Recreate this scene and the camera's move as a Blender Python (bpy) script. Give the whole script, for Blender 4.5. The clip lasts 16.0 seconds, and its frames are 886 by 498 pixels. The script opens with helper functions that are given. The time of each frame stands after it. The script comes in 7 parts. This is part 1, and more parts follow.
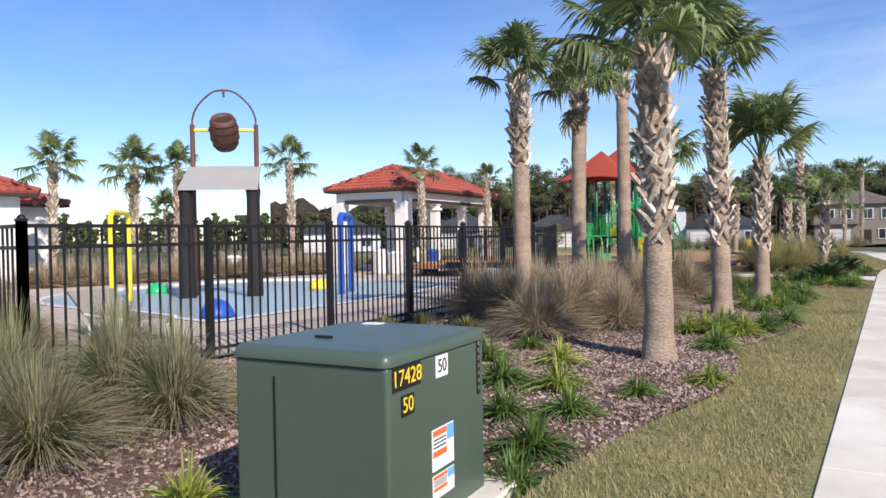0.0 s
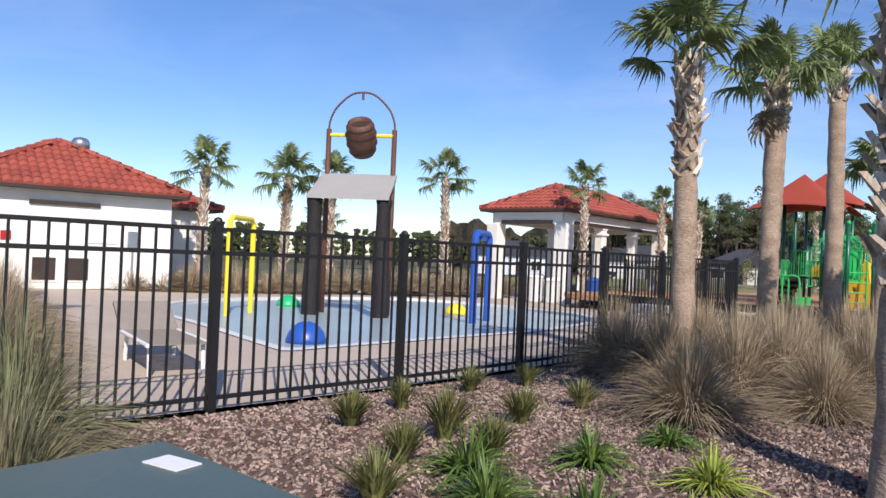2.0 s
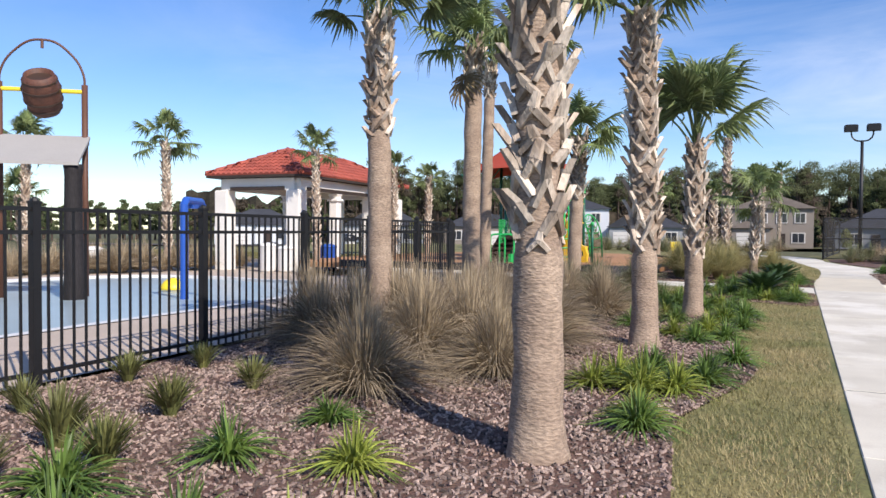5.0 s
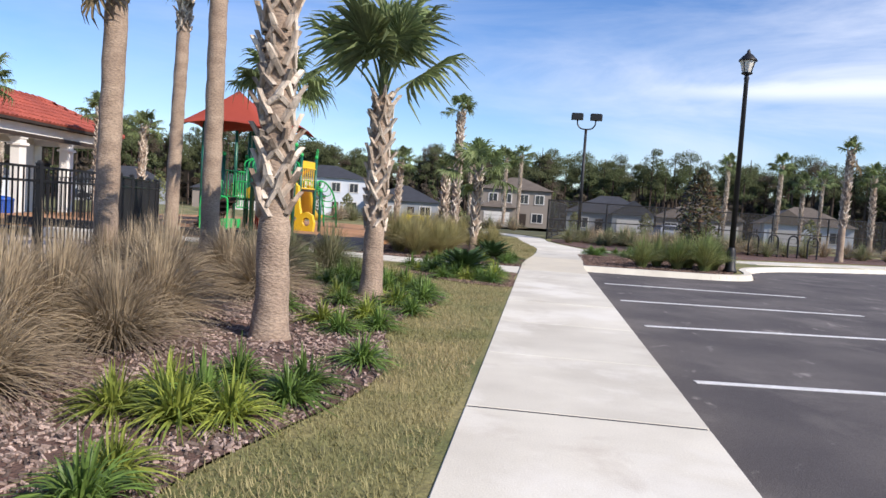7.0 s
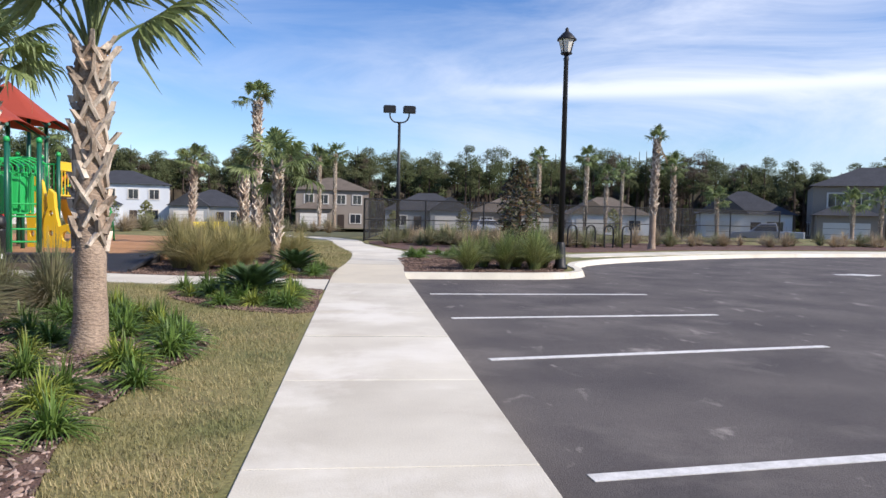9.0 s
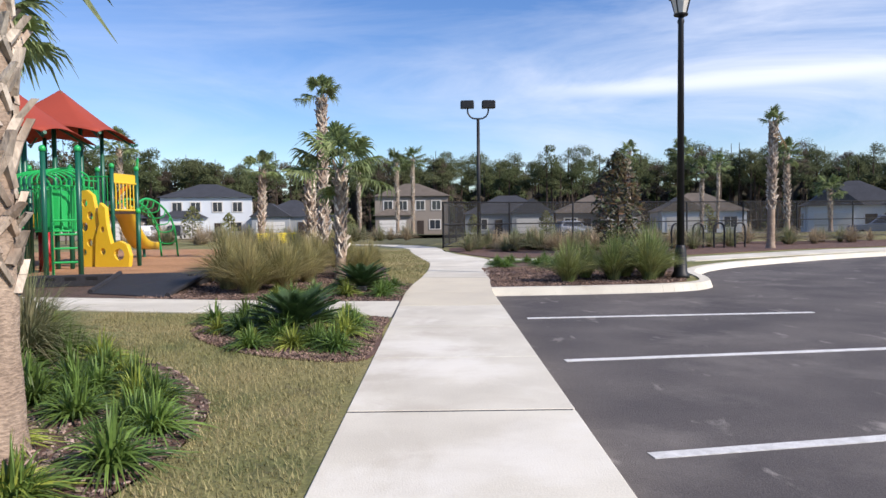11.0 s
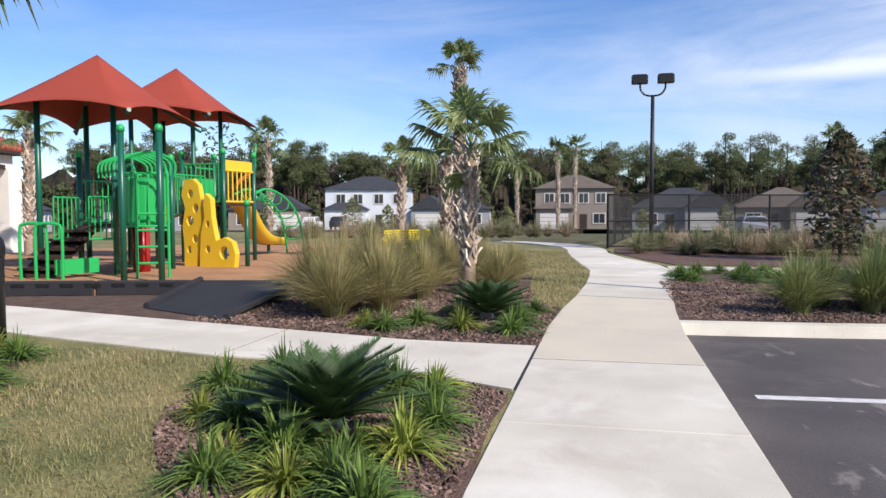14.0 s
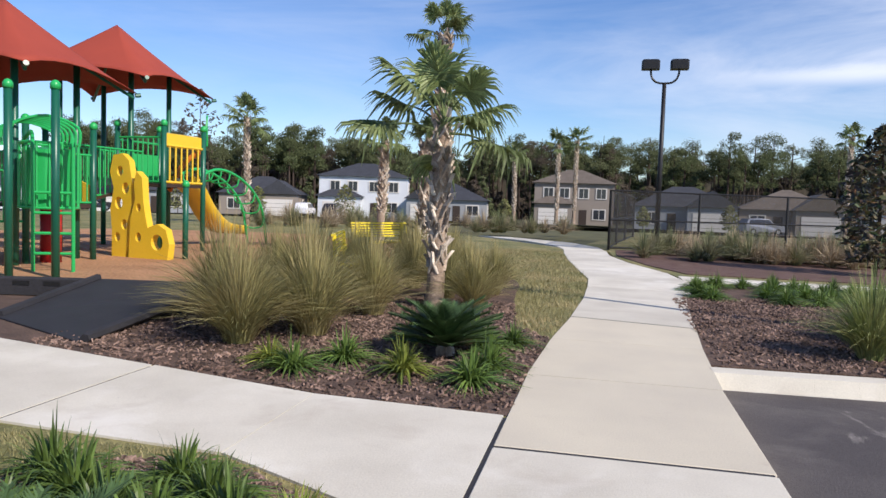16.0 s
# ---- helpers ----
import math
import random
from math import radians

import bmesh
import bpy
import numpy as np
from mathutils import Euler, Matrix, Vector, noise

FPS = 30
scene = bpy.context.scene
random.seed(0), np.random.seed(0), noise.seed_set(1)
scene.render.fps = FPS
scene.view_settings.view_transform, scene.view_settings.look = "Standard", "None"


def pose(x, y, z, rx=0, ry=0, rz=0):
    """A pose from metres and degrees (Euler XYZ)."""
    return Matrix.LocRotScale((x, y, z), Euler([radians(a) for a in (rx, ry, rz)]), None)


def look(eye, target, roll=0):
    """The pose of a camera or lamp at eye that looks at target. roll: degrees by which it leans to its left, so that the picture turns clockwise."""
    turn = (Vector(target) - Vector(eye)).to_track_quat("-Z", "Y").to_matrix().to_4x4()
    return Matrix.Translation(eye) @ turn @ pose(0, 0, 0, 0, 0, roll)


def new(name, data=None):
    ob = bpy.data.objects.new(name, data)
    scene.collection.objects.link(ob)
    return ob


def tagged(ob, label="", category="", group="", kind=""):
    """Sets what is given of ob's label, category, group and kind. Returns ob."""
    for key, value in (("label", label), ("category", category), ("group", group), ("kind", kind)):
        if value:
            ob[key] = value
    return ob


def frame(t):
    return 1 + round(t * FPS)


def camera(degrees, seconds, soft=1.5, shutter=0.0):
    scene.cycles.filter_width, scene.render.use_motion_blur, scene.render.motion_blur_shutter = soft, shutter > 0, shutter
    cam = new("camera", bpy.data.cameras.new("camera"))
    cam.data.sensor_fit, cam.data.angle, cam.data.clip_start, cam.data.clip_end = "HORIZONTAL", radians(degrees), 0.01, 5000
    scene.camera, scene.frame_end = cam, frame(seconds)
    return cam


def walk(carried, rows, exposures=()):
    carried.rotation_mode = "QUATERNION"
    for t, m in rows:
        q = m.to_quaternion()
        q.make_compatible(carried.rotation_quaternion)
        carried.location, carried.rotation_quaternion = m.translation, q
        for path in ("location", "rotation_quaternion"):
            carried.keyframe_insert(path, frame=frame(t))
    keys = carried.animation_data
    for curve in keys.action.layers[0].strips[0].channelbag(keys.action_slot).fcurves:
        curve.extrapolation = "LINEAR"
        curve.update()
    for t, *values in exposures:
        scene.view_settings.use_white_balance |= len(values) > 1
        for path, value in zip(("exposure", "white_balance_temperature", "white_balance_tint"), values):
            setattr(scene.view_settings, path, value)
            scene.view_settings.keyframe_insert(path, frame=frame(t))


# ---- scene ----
cam = camera(63.0, 16.0)
PATH = [
    (0, (0.364, -0.4, 1.233), (-0.69, 1.299, 1.195), -1.0),
    (0.5, (0.234, 0.323, 1.236), (-0.983, 1.91, 1.247), 3.9),
    (1, (0.053, 0.991, 1.238), (-1.214, 2.539, 1.264), 0.2),
    (1.5, (-0.192, 1.619, 1.243), (-1.506, 3.126, 1.277), 2.0),
    (2, (-0.507, 2.054, 1.235), (-1.939, 3.45, 1.256), 2.4),
    (2.5, (-0.709, 2.301, 1.269), (-2.273, 3.547, 1.325), 3.3),
    (3, (-0.769, 2.422, 1.277), (-2.391, 3.59, 1.341), 2.5),
    (3.5, (-0.789, 2.477, 1.259), (-2.275, 3.816, 1.278), 5.0),
    (4, (-0.735, 2.508, 1.274), (-1.968, 4.083, 1.261), 1.8),
    (4.5, (-0.575, 2.652, 1.252), (-1.604, 4.367, 1.215), 1.0),
    (5, (-0.289, 2.871, 1.230), (-1.171, 4.665, 1.177), 0.4),
    (5.2, (-0.156, 2.958, 1.206), (-0.936, 4.798, 1.128), 1.9),
    (7.5, (0.475, 5.71, 1.181), (0.291, 7.698, 1.066), 2.7),
    (8, (0.517, 6.331, 1.2), (0.54, 8.328, 1.082), 2.9),
    (8.2, (0.534, 6.585, 1.21), (0.7, 8.576, 1.098), 3.1),
    (10.3, (0.64, 9.42, 1.187), (0.852, 11.409, 1.122), -0.3),
    (10.5, (0.638, 9.676, 1.189), (0.793, 11.669, 1.124), -0.1),
    (11, (0.659, 10.302, 1.193), (0.662, 12.301, 1.11), -0.7),
    (11.5, (0.618, 10.911, 1.188), (0.553, 12.909, 1.111), -0.8),
    (12, (0.615, 11.551, 1.203), (0.486, 13.545, 1.123), 0.9),
    (12.5, (0.646, 12.146, 1.24), (0.458, 14.136, 1.162), -0.7),
    (13, (0.651, 12.772, 1.249), (0.423, 14.758, 1.175), 3.0),
    (13.5, (0.654, 13.436, 1.241), (0.374, 15.415, 1.164), -0.5),
    (14, (0.669, 14.042, 1.258), (0.229, 15.99, 1.158), -0.2),
    (14.5, (0.65, 14.654, 1.266), (0.066, 16.563, 1.146), -1.7),
    (15, (0.665, 15.274, 1.291), (0.142, 17.198, 1.136), 1.0),
    (15.5, (0.639, 15.884, 1.298), (0.142, 17.815, 1.143), 1.5),
    (16, (0.585, 16.467, 1.293), (0.151, 18.415, 1.167), 1.9),
]
walk(cam, [(t, look(eye, target, roll)) for t, eye, target, roll in PATH], [(0.0, 0.30, 6330, 14), (1.0, 0.34, 6330, 14), (2.5, 0.10, 6330, 14), (3.5, 0.06, 6330, 14), (4.5, 0.22, 6330, 14), (5.0, 0.32, 6330, 14), (8.0, 0.27, 6330, 14), (10.5, 0.25, 6330, 14), (12.5, 0.23, 6330, 14), (14.0, 0.27, 6330, 14), (16.0, 0.15, 6330, 14)])

# ---- world, sun ----
SUN_DIR = Vector((0.86, -0.50, 0.0)).normalized() * math.cos(radians(37)) + Vector((0, 0, math.sin(radians(37))))
world = bpy.data.worlds.new("world")
scene.world = world
world.use_nodes = True
wn, wl = world.node_tree.nodes, world.node_tree.links
wn.clear()
w_out, w_bg = wn.new("ShaderNodeOutputWorld"), wn.new("ShaderNodeBackground")
w_sky = wn.new("ShaderNodeTexSky")
w_sky.sky_type, w_sky.sun_disc = "NISHITA", False
w_sky.sun_elevation, w_sky.sun_rotation = radians(37), math.atan2(SUN_DIR.x, SUN_DIR.y)
w_sky.air_density, w_sky.dust_density, w_sky.ozone_density = 1.0, 0.1, 4.0
w_co, w_map = wn.new("ShaderNodeTexCoord"), wn.new("ShaderNodeMapping")
w_map.inputs["Scale"].default_value = (1.0, 2.2, 5.5)
w_map.inputs["Rotation"].default_value = (0.12, 0.1, 0.5)
w_noise, w_big = wn.new("ShaderNodeTexNoise"), wn.new("ShaderNodeTexNoise")
w_noise.inputs["Scale"].default_value, w_noise.inputs["Detail"].default_value = 1.7, 7
w_noise.inputs["Roughness"].default_value, w_noise.inputs["Distortion"].default_value = 0.62, 0.9
w_big.inputs["Scale"].default_value = 0.9
w_mul, w_ramp = wn.new("ShaderNodeMath"), wn.new("ShaderNodeValToRGB")
w_mul.operation = "MULTIPLY"
w_ramp.color_ramp.elements[0].position, w_ramp.color_ramp.elements[1].position = 0.20, 0.50
w_ramp.color_ramp.elements[1].color = (0.7, 0.7, 0.7, 1)
w_mix = wn.new("ShaderNodeMixRGB")
w_mix.inputs["Color2"].default_value = (6.6, 7.0, 7.7, 1)
wl.new(w_co.outputs["Generated"], w_map.inputs["Vector"])
wl.new(w_map.outputs["Vector"], w_noise.inputs["Vector"])
wl.new(w_map.outputs["Vector"], w_big.inputs["Vector"])
wl.new(w_noise.outputs["Fac"], w_mul.inputs[0])
wl.new(w_big.outputs["Fac"], w_mul.inputs[1])
wl.new(w_mul.outputs[0], w_ramp.inputs["Fac"])
w_xyz, w_side, w_veil = wn.new("ShaderNodeSeparateXYZ"), wn.new("ShaderNodeMapRange"), wn.new("ShaderNodeMath")
w_side.inputs["From Min"].default_value, w_side.inputs["From Max"].default_value = -0.7, 0.6
w_side.inputs["To Min"].default_value, w_side.inputs["To Max"].default_value = 0.20, 1.3
w_veil.operation = "MULTIPLY"
wl.new(w_co.outputs["Generated"], w_xyz.inputs["Vector"])
wl.new(w_xyz.outputs["X"], w_side.inputs["Value"])
wl.new(w_side.outputs["Result"], w_veil.inputs[0])
wl.new(w_ramp.outputs["Color"], w_veil.inputs[1])
wl.new(w_veil.outputs[0], w_mix.inputs["Fac"])
w_sat = wn.new("ShaderNodeHueSaturation")
w_sat.inputs["Saturation"].default_value = 1.16
w_sat.inputs["Hue"].default_value, w_sat.inputs["Value"].default_value = 0.509, 1.03
wl.new(w_sky.outputs["Color"], w_sat.inputs["Color"])
wl.new(w_sat.outputs["Color"], w_mix.inputs["Color1"])
w_line, w_band, w_from, w_to = wn.new("ShaderNodeMath"), wn.new("ShaderNodeMapRange"), wn.new("ShaderNodeMapRange"), wn.new("ShaderNodeMapRange")
w_line.operation = "MULTIPLY_ADD"
w_line.inputs[1].default_value, w_line.inputs[2].default_value = 0.03, 0.153
wl.new(w_noise.outputs["Fac"], w_line.inputs[0])
w_off, w_abs = wn.new("ShaderNodeMath"), wn.new("ShaderNodeMath")
w_off.operation, w_abs.operation = "SUBTRACT", "ABSOLUTE"
wl.new(w_xyz.outputs["Z"], w_off.inputs[0])
wl.new(w_line.outputs[0], w_off.inputs[1])
wl.new(w_off.outputs[0], w_abs.inputs[0])
w_band.interpolation_type = w_from.interpolation_type = w_to.interpolation_type = "SMOOTHSTEP"
w_band.inputs["From Min"].default_value, w_band.inputs["From Max"].default_value = 0.0, 0.014
w_band.inputs["To Min"].default_value, w_band.inputs["To Max"].default_value = 0.75, 0.0
wl.new(w_abs.outputs[0], w_band.inputs["Value"])
w_from.inputs["From Min"].default_value, w_from.inputs["From Max"].default_value = 0.08, 0.30
wl.new(w_xyz.outputs["X"], w_from.inputs["Value"])
w_to.inputs["From Min"].default_value, w_to.inputs["From Max"].default_value = 0.45, 0.7
wl.new(w_xyz.outputs["Y"], w_to.inputs["Value"])
w_m1, w_m2, w_streak = wn.new("ShaderNodeMath"), wn.new("ShaderNodeMath"), wn.new("ShaderNodeMixRGB")
w_m1.operation = w_m2.operation = "MULTIPLY"
wl.new(w_band.outputs["Result"], w_m1.inputs[0])
wl.new(w_from.outputs["Result"], w_m1.inputs[1])
wl.new(w_m1.outputs[0], w_m2.inputs[0])
wl.new(w_to.outputs["Result"], w_m2.inputs[1])
wl.new(w_m2.outputs[0], w_streak.inputs["Fac"])
wl.new(w_mix.outputs["Color"], w_streak.inputs["Color1"])
w_streak.inputs["Color2"].default_value = (7.0, 7.4, 7.9, 1)
wl.new(w_streak.outputs["Color"], w_bg.inputs["Color"])
w_bg.inputs["Strength"].default_value = 0.125
wl.new(w_bg.outputs["Background"], w_out.inputs["Surface"])

sun = new("sun", bpy.data.lights.new("sun", "SUN"))
sun.data.energy, sun.data.angle, sun.data.color = 4.7, radians(0.6), (1.0, 0.90, 0.77)
sun.matrix_world = look(SUN_DIR * 50, (0, 0, 0))


# ---- materials ----
def material(name, base, rough=0.8, metal=0.0, var=0.25, scale=6.0, fine=60.0, bump=0.15, second=None, spec=0.4, object_random=0.0, island_random=0.0, stretch=(1, 1, 1), transl=None):
    """Colour varied at two scales, with fine relief; second: the colour towards which the large patches go."""
    m = bpy.data.materials.new(name)
    m.use_nodes = True
    n, l = m.node_tree.nodes, m.node_tree.links
    b = n["Principled BSDF"]
    b.inputs["Roughness"].default_value, b.inputs["Metallic"].default_value = rough, metal
    b.inputs["Specular IOR Level"].default_value = spec
    co, mp = n.new("ShaderNodeTexCoord"), n.new("ShaderNodeMapping")
    mp.inputs["Scale"].default_value = stretch
    big, small = n.new("ShaderNodeTexNoise"), n.new("ShaderNodeTexNoise")
    big.inputs["Scale"].default_value, big.inputs["Detail"].default_value = scale, 5
    small.inputs["Scale"].default_value, small.inputs["Detail"].default_value = fine, 3
    l.new(co.outputs["Object"], mp.inputs["Vector"])
    l.new(mp.outputs["Vector"], big.inputs["Vector"])
    l.new(mp.outputs["Vector"], small.inputs["Vector"])
    other = second or [c * (1 - var) for c in base]
    mix = n.new("ShaderNodeMixRGB")
    mix.inputs["Color1"].default_value, mix.inputs["Color2"].default_value = (*base, 1), (*other, 1)
    rmp = n.new("ShaderNodeMapRange")
    rmp.inputs["From Min"].default_value, rmp.inputs["From Max"].default_value = 0.35, 0.65
    l.new(big.outputs["Fac"], rmp.inputs["Value"])
    l.new(rmp.outputs["Result"], mix.inputs["Fac"])
    hsv = n.new("ShaderNodeHueSaturation")
    val = n.new("ShaderNodeMapRange")
    val.inputs["From Min"].default_value, val.inputs["From Max"].default_value = 0.3, 0.7
    val.inputs["To Min"].default_value, val.inputs["To Max"].default_value = 1 - var, 1 + var
    l.new(small.outputs["Fac"], val.inputs["Value"])
    last = val.outputs["Result"]
    for amount, kind, socket in ((object_random, "ShaderNodeObjectInfo", "Random"), (island_random, "ShaderNodeNewGeometry", "Random Per Island")):
        if amount:
            rnd, mul, spread = n.new(kind), n.new("ShaderNodeMath"), n.new("ShaderNodeMapRange")
            spread.inputs["To Min"].default_value, spread.inputs["To Max"].default_value = 1 - amount, 1 + amount
            l.new(rnd.outputs[socket], spread.inputs["Value"])
            mul.operation = "MULTIPLY"
            l.new(last, mul.inputs[0])
            l.new(spread.outputs["Result"], mul.inputs[1])
            last = mul.outputs[0]
    l.new(last, hsv.inputs["Value"])
    l.new(mix.outputs["Color"], hsv.inputs["Color"])
    l.new(hsv.outputs["Color"], b.inputs["Base Color"])
    if bump:
        bp = n.new("ShaderNodeBump")
        bp.inputs["Strength"].default_value, bp.inputs["Distance"].default_value = bump, 0.02
        l.new(small.outputs["Fac"], bp.inputs["Height"])
        l.new(bp.outputs["Normal"], b.inputs["Normal"])
    if transl:
        tr, add = n.new("ShaderNodeBsdfTranslucent"), n.new("ShaderNodeMixShader")
        l.new(hsv.outputs["Color"], tr.inputs["Color"])
        add.inputs["Fac"].default_value = transl
        l.new(b.outputs["BSDF"], add.inputs[1])
        l.new(tr.outputs["BSDF"], add.inputs[2])
        l.new(add.outputs["Shader"], n["Material Output"].inputs["Surface"])
    return m


M_LAWN = material("lawn_soil", (0.27, 0.235, 0.10), 0.95, var=0.35, scale=0.9, fine=45, bump=0.5, second=(0.12, 0.135, 0.045))
M_FIELD = material("far_field", (0.12, 0.11, 0.045), 0.95, var=0.3, scale=0.05, fine=1.2, bump=0.3, second=(0.075, 0.085, 0.035))
M_BLADE = material("lawn_blade", (0.41, 0.34, 0.175), 0.7, var=0.2, scale=0.8, fine=20, bump=0, second=(0.28, 0.265, 0.115), island_random=0.35, transl=0.25)
M_MULCH = material("bark_mulch", (0.15, 0.095, 0.072), 0.92, var=0.4, scale=3, fine=55, bump=0.9, second=(0.11, 0.06, 0.047))
M_CHIP = material("mulch_chip", (0.315, 0.242, 0.202), 0.85, var=0.3, scale=2.0, fine=70, bump=0.3, second=(0.215, 0.152, 0.128), island_random=0.8)
M_PLAYCHIP = material("play_mulch", (0.46, 0.25, 0.125), 0.95, var=0.35, scale=0.8, fine=26, bump=0.8, second=(0.35, 0.185, 0.09))
M_MULCH_DK = material("dark_bark_mulch", (0.15, 0.098, 0.072), 0.92, var=0.45, scale=4, fine=60, bump=0.9, second=(0.085, 0.056, 0.042))
M_CHIP_DK = material("dark_mulch_chip", (0.24, 0.165, 0.13), 0.85, var=0.3, scale=2.0, fine=70, bump=0.3, second=(0.11, 0.07, 0.053), island_random=0.75)
M_CONCRETE_W = material("warm_concrete", (0.63, 0.575, 0.445), 0.85, var=0.06, scale=1.3, fine=90, bump=0.12, second=(0.57, 0.52, 0.41), object_random=0.03)
M_CONCRETE = material("concrete", (0.68, 0.645, 0.54), 0.85, var=0.06, scale=1.1, fine=90, bump=0.12, second=(0.56, 0.525, 0.435), object_random=0.06)
M_DECK = material("deck_concrete", (0.51, 0.43, 0.355), 0.85, var=0.07, scale=0.7, fine=60, bump=0.12, second=(0.46, 0.385, 0.31))
M_ASPHALT = material("asphalt", (0.075, 0.067, 0.066), 0.9, var=0.22, scale=0.7, fine=110, bump=0.35, second=(0.125, 0.112, 0.104))
M_DUST = material("sandy_dust", (0.16, 0.14, 0.12), 0.95, var=0.4, scale=7, fine=60, bump=0.2)


def stain(m, colour, scale, lo, hi, amount, stretch=(1, 1, 1), distortion=1.2):
    """Irregular patches of another colour over a material."""
    n, l = m.node_tree.nodes, m.node_tree.links
    base = n["Principled BSDF"].inputs["Base Color"]
    before = base.links[0].from_socket
    co, mp, ns, rg, mul, mx = (n.new(k) for k in ("ShaderNodeTexCoord", "ShaderNodeMapping", "ShaderNodeTexNoise", "ShaderNodeMapRange", "ShaderNodeMath", "ShaderNodeMixRGB"))
    mp.inputs["Scale"].default_value, mp.inputs["Location"].default_value = stretch, (3.1 * scale, 1.7, 0.4)
    ns.inputs["Scale"].default_value, ns.inputs["Detail"].default_value, ns.inputs["Distortion"].default_value = scale, 7, distortion
    ns.inputs["Roughness"].default_value = 0.62
    rg.inputs["From Min"].default_value, rg.inputs["From Max"].default_value = lo, hi
    mul.operation = "MULTIPLY"
    mul.inputs[1].default_value = amount
    l.new(co.outputs["Object"], mp.inputs["Vector"])
    l.new(mp.outputs["Vector"], ns.inputs["Vector"])
    l.new(ns.outputs["Fac"], rg.inputs["Value"])
    l.new(rg.outputs["Result"], mul.inputs[0])
    l.new(mul.outputs[0], mx.inputs["Fac"])
    l.new(before, mx.inputs["Color1"])
    mx.inputs["Color2"].default_value = (*colour, 1)
    l.new(mx.outputs["Color"], base)


stain(M_ASPHALT, (0.22, 0.20, 0.18), 0.8, 0.54, 0.74, 0.6, (1, 1, 1), 0.25)
stain(M_ASPHALT, (0.30, 0.275, 0.25), 3.2, 0.61, 0.70, 0.75, (1, 0.45, 1), 0.4)
stain(M_CONCRETE, (0.80, 0.775, 0.69), 0.8, 0.50, 0.64, 0.6, (1, 1, 1), 0.3)
stain(M_CONCRETE, (0.46, 0.40, 0.32), 1.6, 0.56, 0.72, 0.5, (1, 1, 1), 0.4)
stain(M_CONCRETE_W, (0.45, 0.38, 0.30), 2.2, 0.62, 0.74, 0.4)
stain(M_CONCRETE, (0.14, 0.12, 0.10), 14, 0.74, 0.77, 0.6)
stain(M_LAWN, (0.10, 0.075, 0.045), 1.7, 0.60, 0.70, 0.6)
stain(M_BLADE, (0.12, 0.17, 0.055), 0.9, 0.55, 0.64, 0.55)
M_PAINT = material("road_paint", (0.72, 0.72, 0.70), 0.7, var=0.1, scale=12, fine=90, bump=0.1, second=(0.55, 0.55, 0.53))
M_BLACK = material("black_powder_coat", (0.010, 0.010, 0.011), 0.5, var=0.15, scale=3, fine=80, bump=0.03, spec=0.5)
M_GREENBOX = material("transformer_green", (0.072, 0.105, 0.078), 0.38, var=0.06, scale=1.5, fine=90, bump=0.04, second=(0.063, 0.094, 0.070), spec=0.5)
M_WHITE = material("white_stucco", (0.80, 0.78, 0.73), 0.9, var=0.04, scale=1.2, fine=40, bump=0.25, second=(0.74, 0.72, 0.67))
M_TRIM = material("dark_brown_trim", (0.045, 0.032, 0.026), 0.7, var=0.2, scale=3, fine=40, bump=0.1)
M_TILE = material("clay_tile", (0.36, 0.085, 0.055), 0.75, var=0.12, scale=1.0, fine=25, bump=0.15, second=(0.29, 0.07, 0.05), island_random=0.16)
M_WATER = material("pool_water", (0.36, 0.44, 0.47), 0.32, var=0.03, scale=0.4, fine=2.2, bump=0.06, second=(0.33, 0.41, 0.44), spec=0.3)
M_POOLRIM = material("pool_rim_tile", (0.72, 0.72, 0.70), 0.5, var=0.06, scale=3, fine=40, bump=0.05)
M_TRUNK = material("palm_trunk", (0.37, 0.285, 0.212), 0.92, var=0.3, scale=3.0, fine=30, bump=0.6, second=(0.27, 0.20, 0.148), stretch=(1, 1, 2.4))
M_BOOT = material("palm_leaf_base", (0.62, 0.55, 0.455), 0.9, var=0.3, scale=5, fine=40, bump=0.6, second=(0.24, 0.175, 0.125), island_random=0.5, stretch=(1, 1, 0.4))
M_FROND = material("palm_frond", (0.255, 0.305, 0.13), 0.5, var=0.2, scale=3, fine=30, bump=0, second=(0.165, 0.22, 0.085), object_random=0.35, island_random=0.25, transl=0.4)
M_FROND_DRY = material("dry_frond", (0.25, 0.19, 0.10), 0.8, var=0.25, scale=3, fine=30, bump=0, object_random=0.3, transl=0.2)
M_GRASS_DRY = material("fountain_grass_dry", (0.42, 0.34, 0.225), 0.8, var=0.2, scale=2, fine=20, bump=0, second=(0.31, 0.245, 0.16), object_random=0.12, island_random=0.4, transl=0.25)
M_GRASS_GREEN = material("fountain_grass_green", (0.185, 0.22, 0.10), 0.7, var=0.2, scale=2, fine=20, bump=0, second=(0.29, 0.245, 0.15), object_random=0.12, island_random=0.4, transl=0.25)
M_MUHLY = material("muhly_grass", (0.42, 0.35, 0.165), 0.8, var=0.2, scale=1.5, fine=20, bump=0, second=(0.27, 0.27, 0.10), object_random=0.12, island_random=0.4, transl=0.3)
M_CORD = material("cord_grass_leaf", (0.20, 0.26, 0.085), 0.6, var=0.2, scale=2, fine=20, bump=0, second=(0.28, 0.28, 0.11), object_random=0.12, island_random=0.4, transl=0.25)
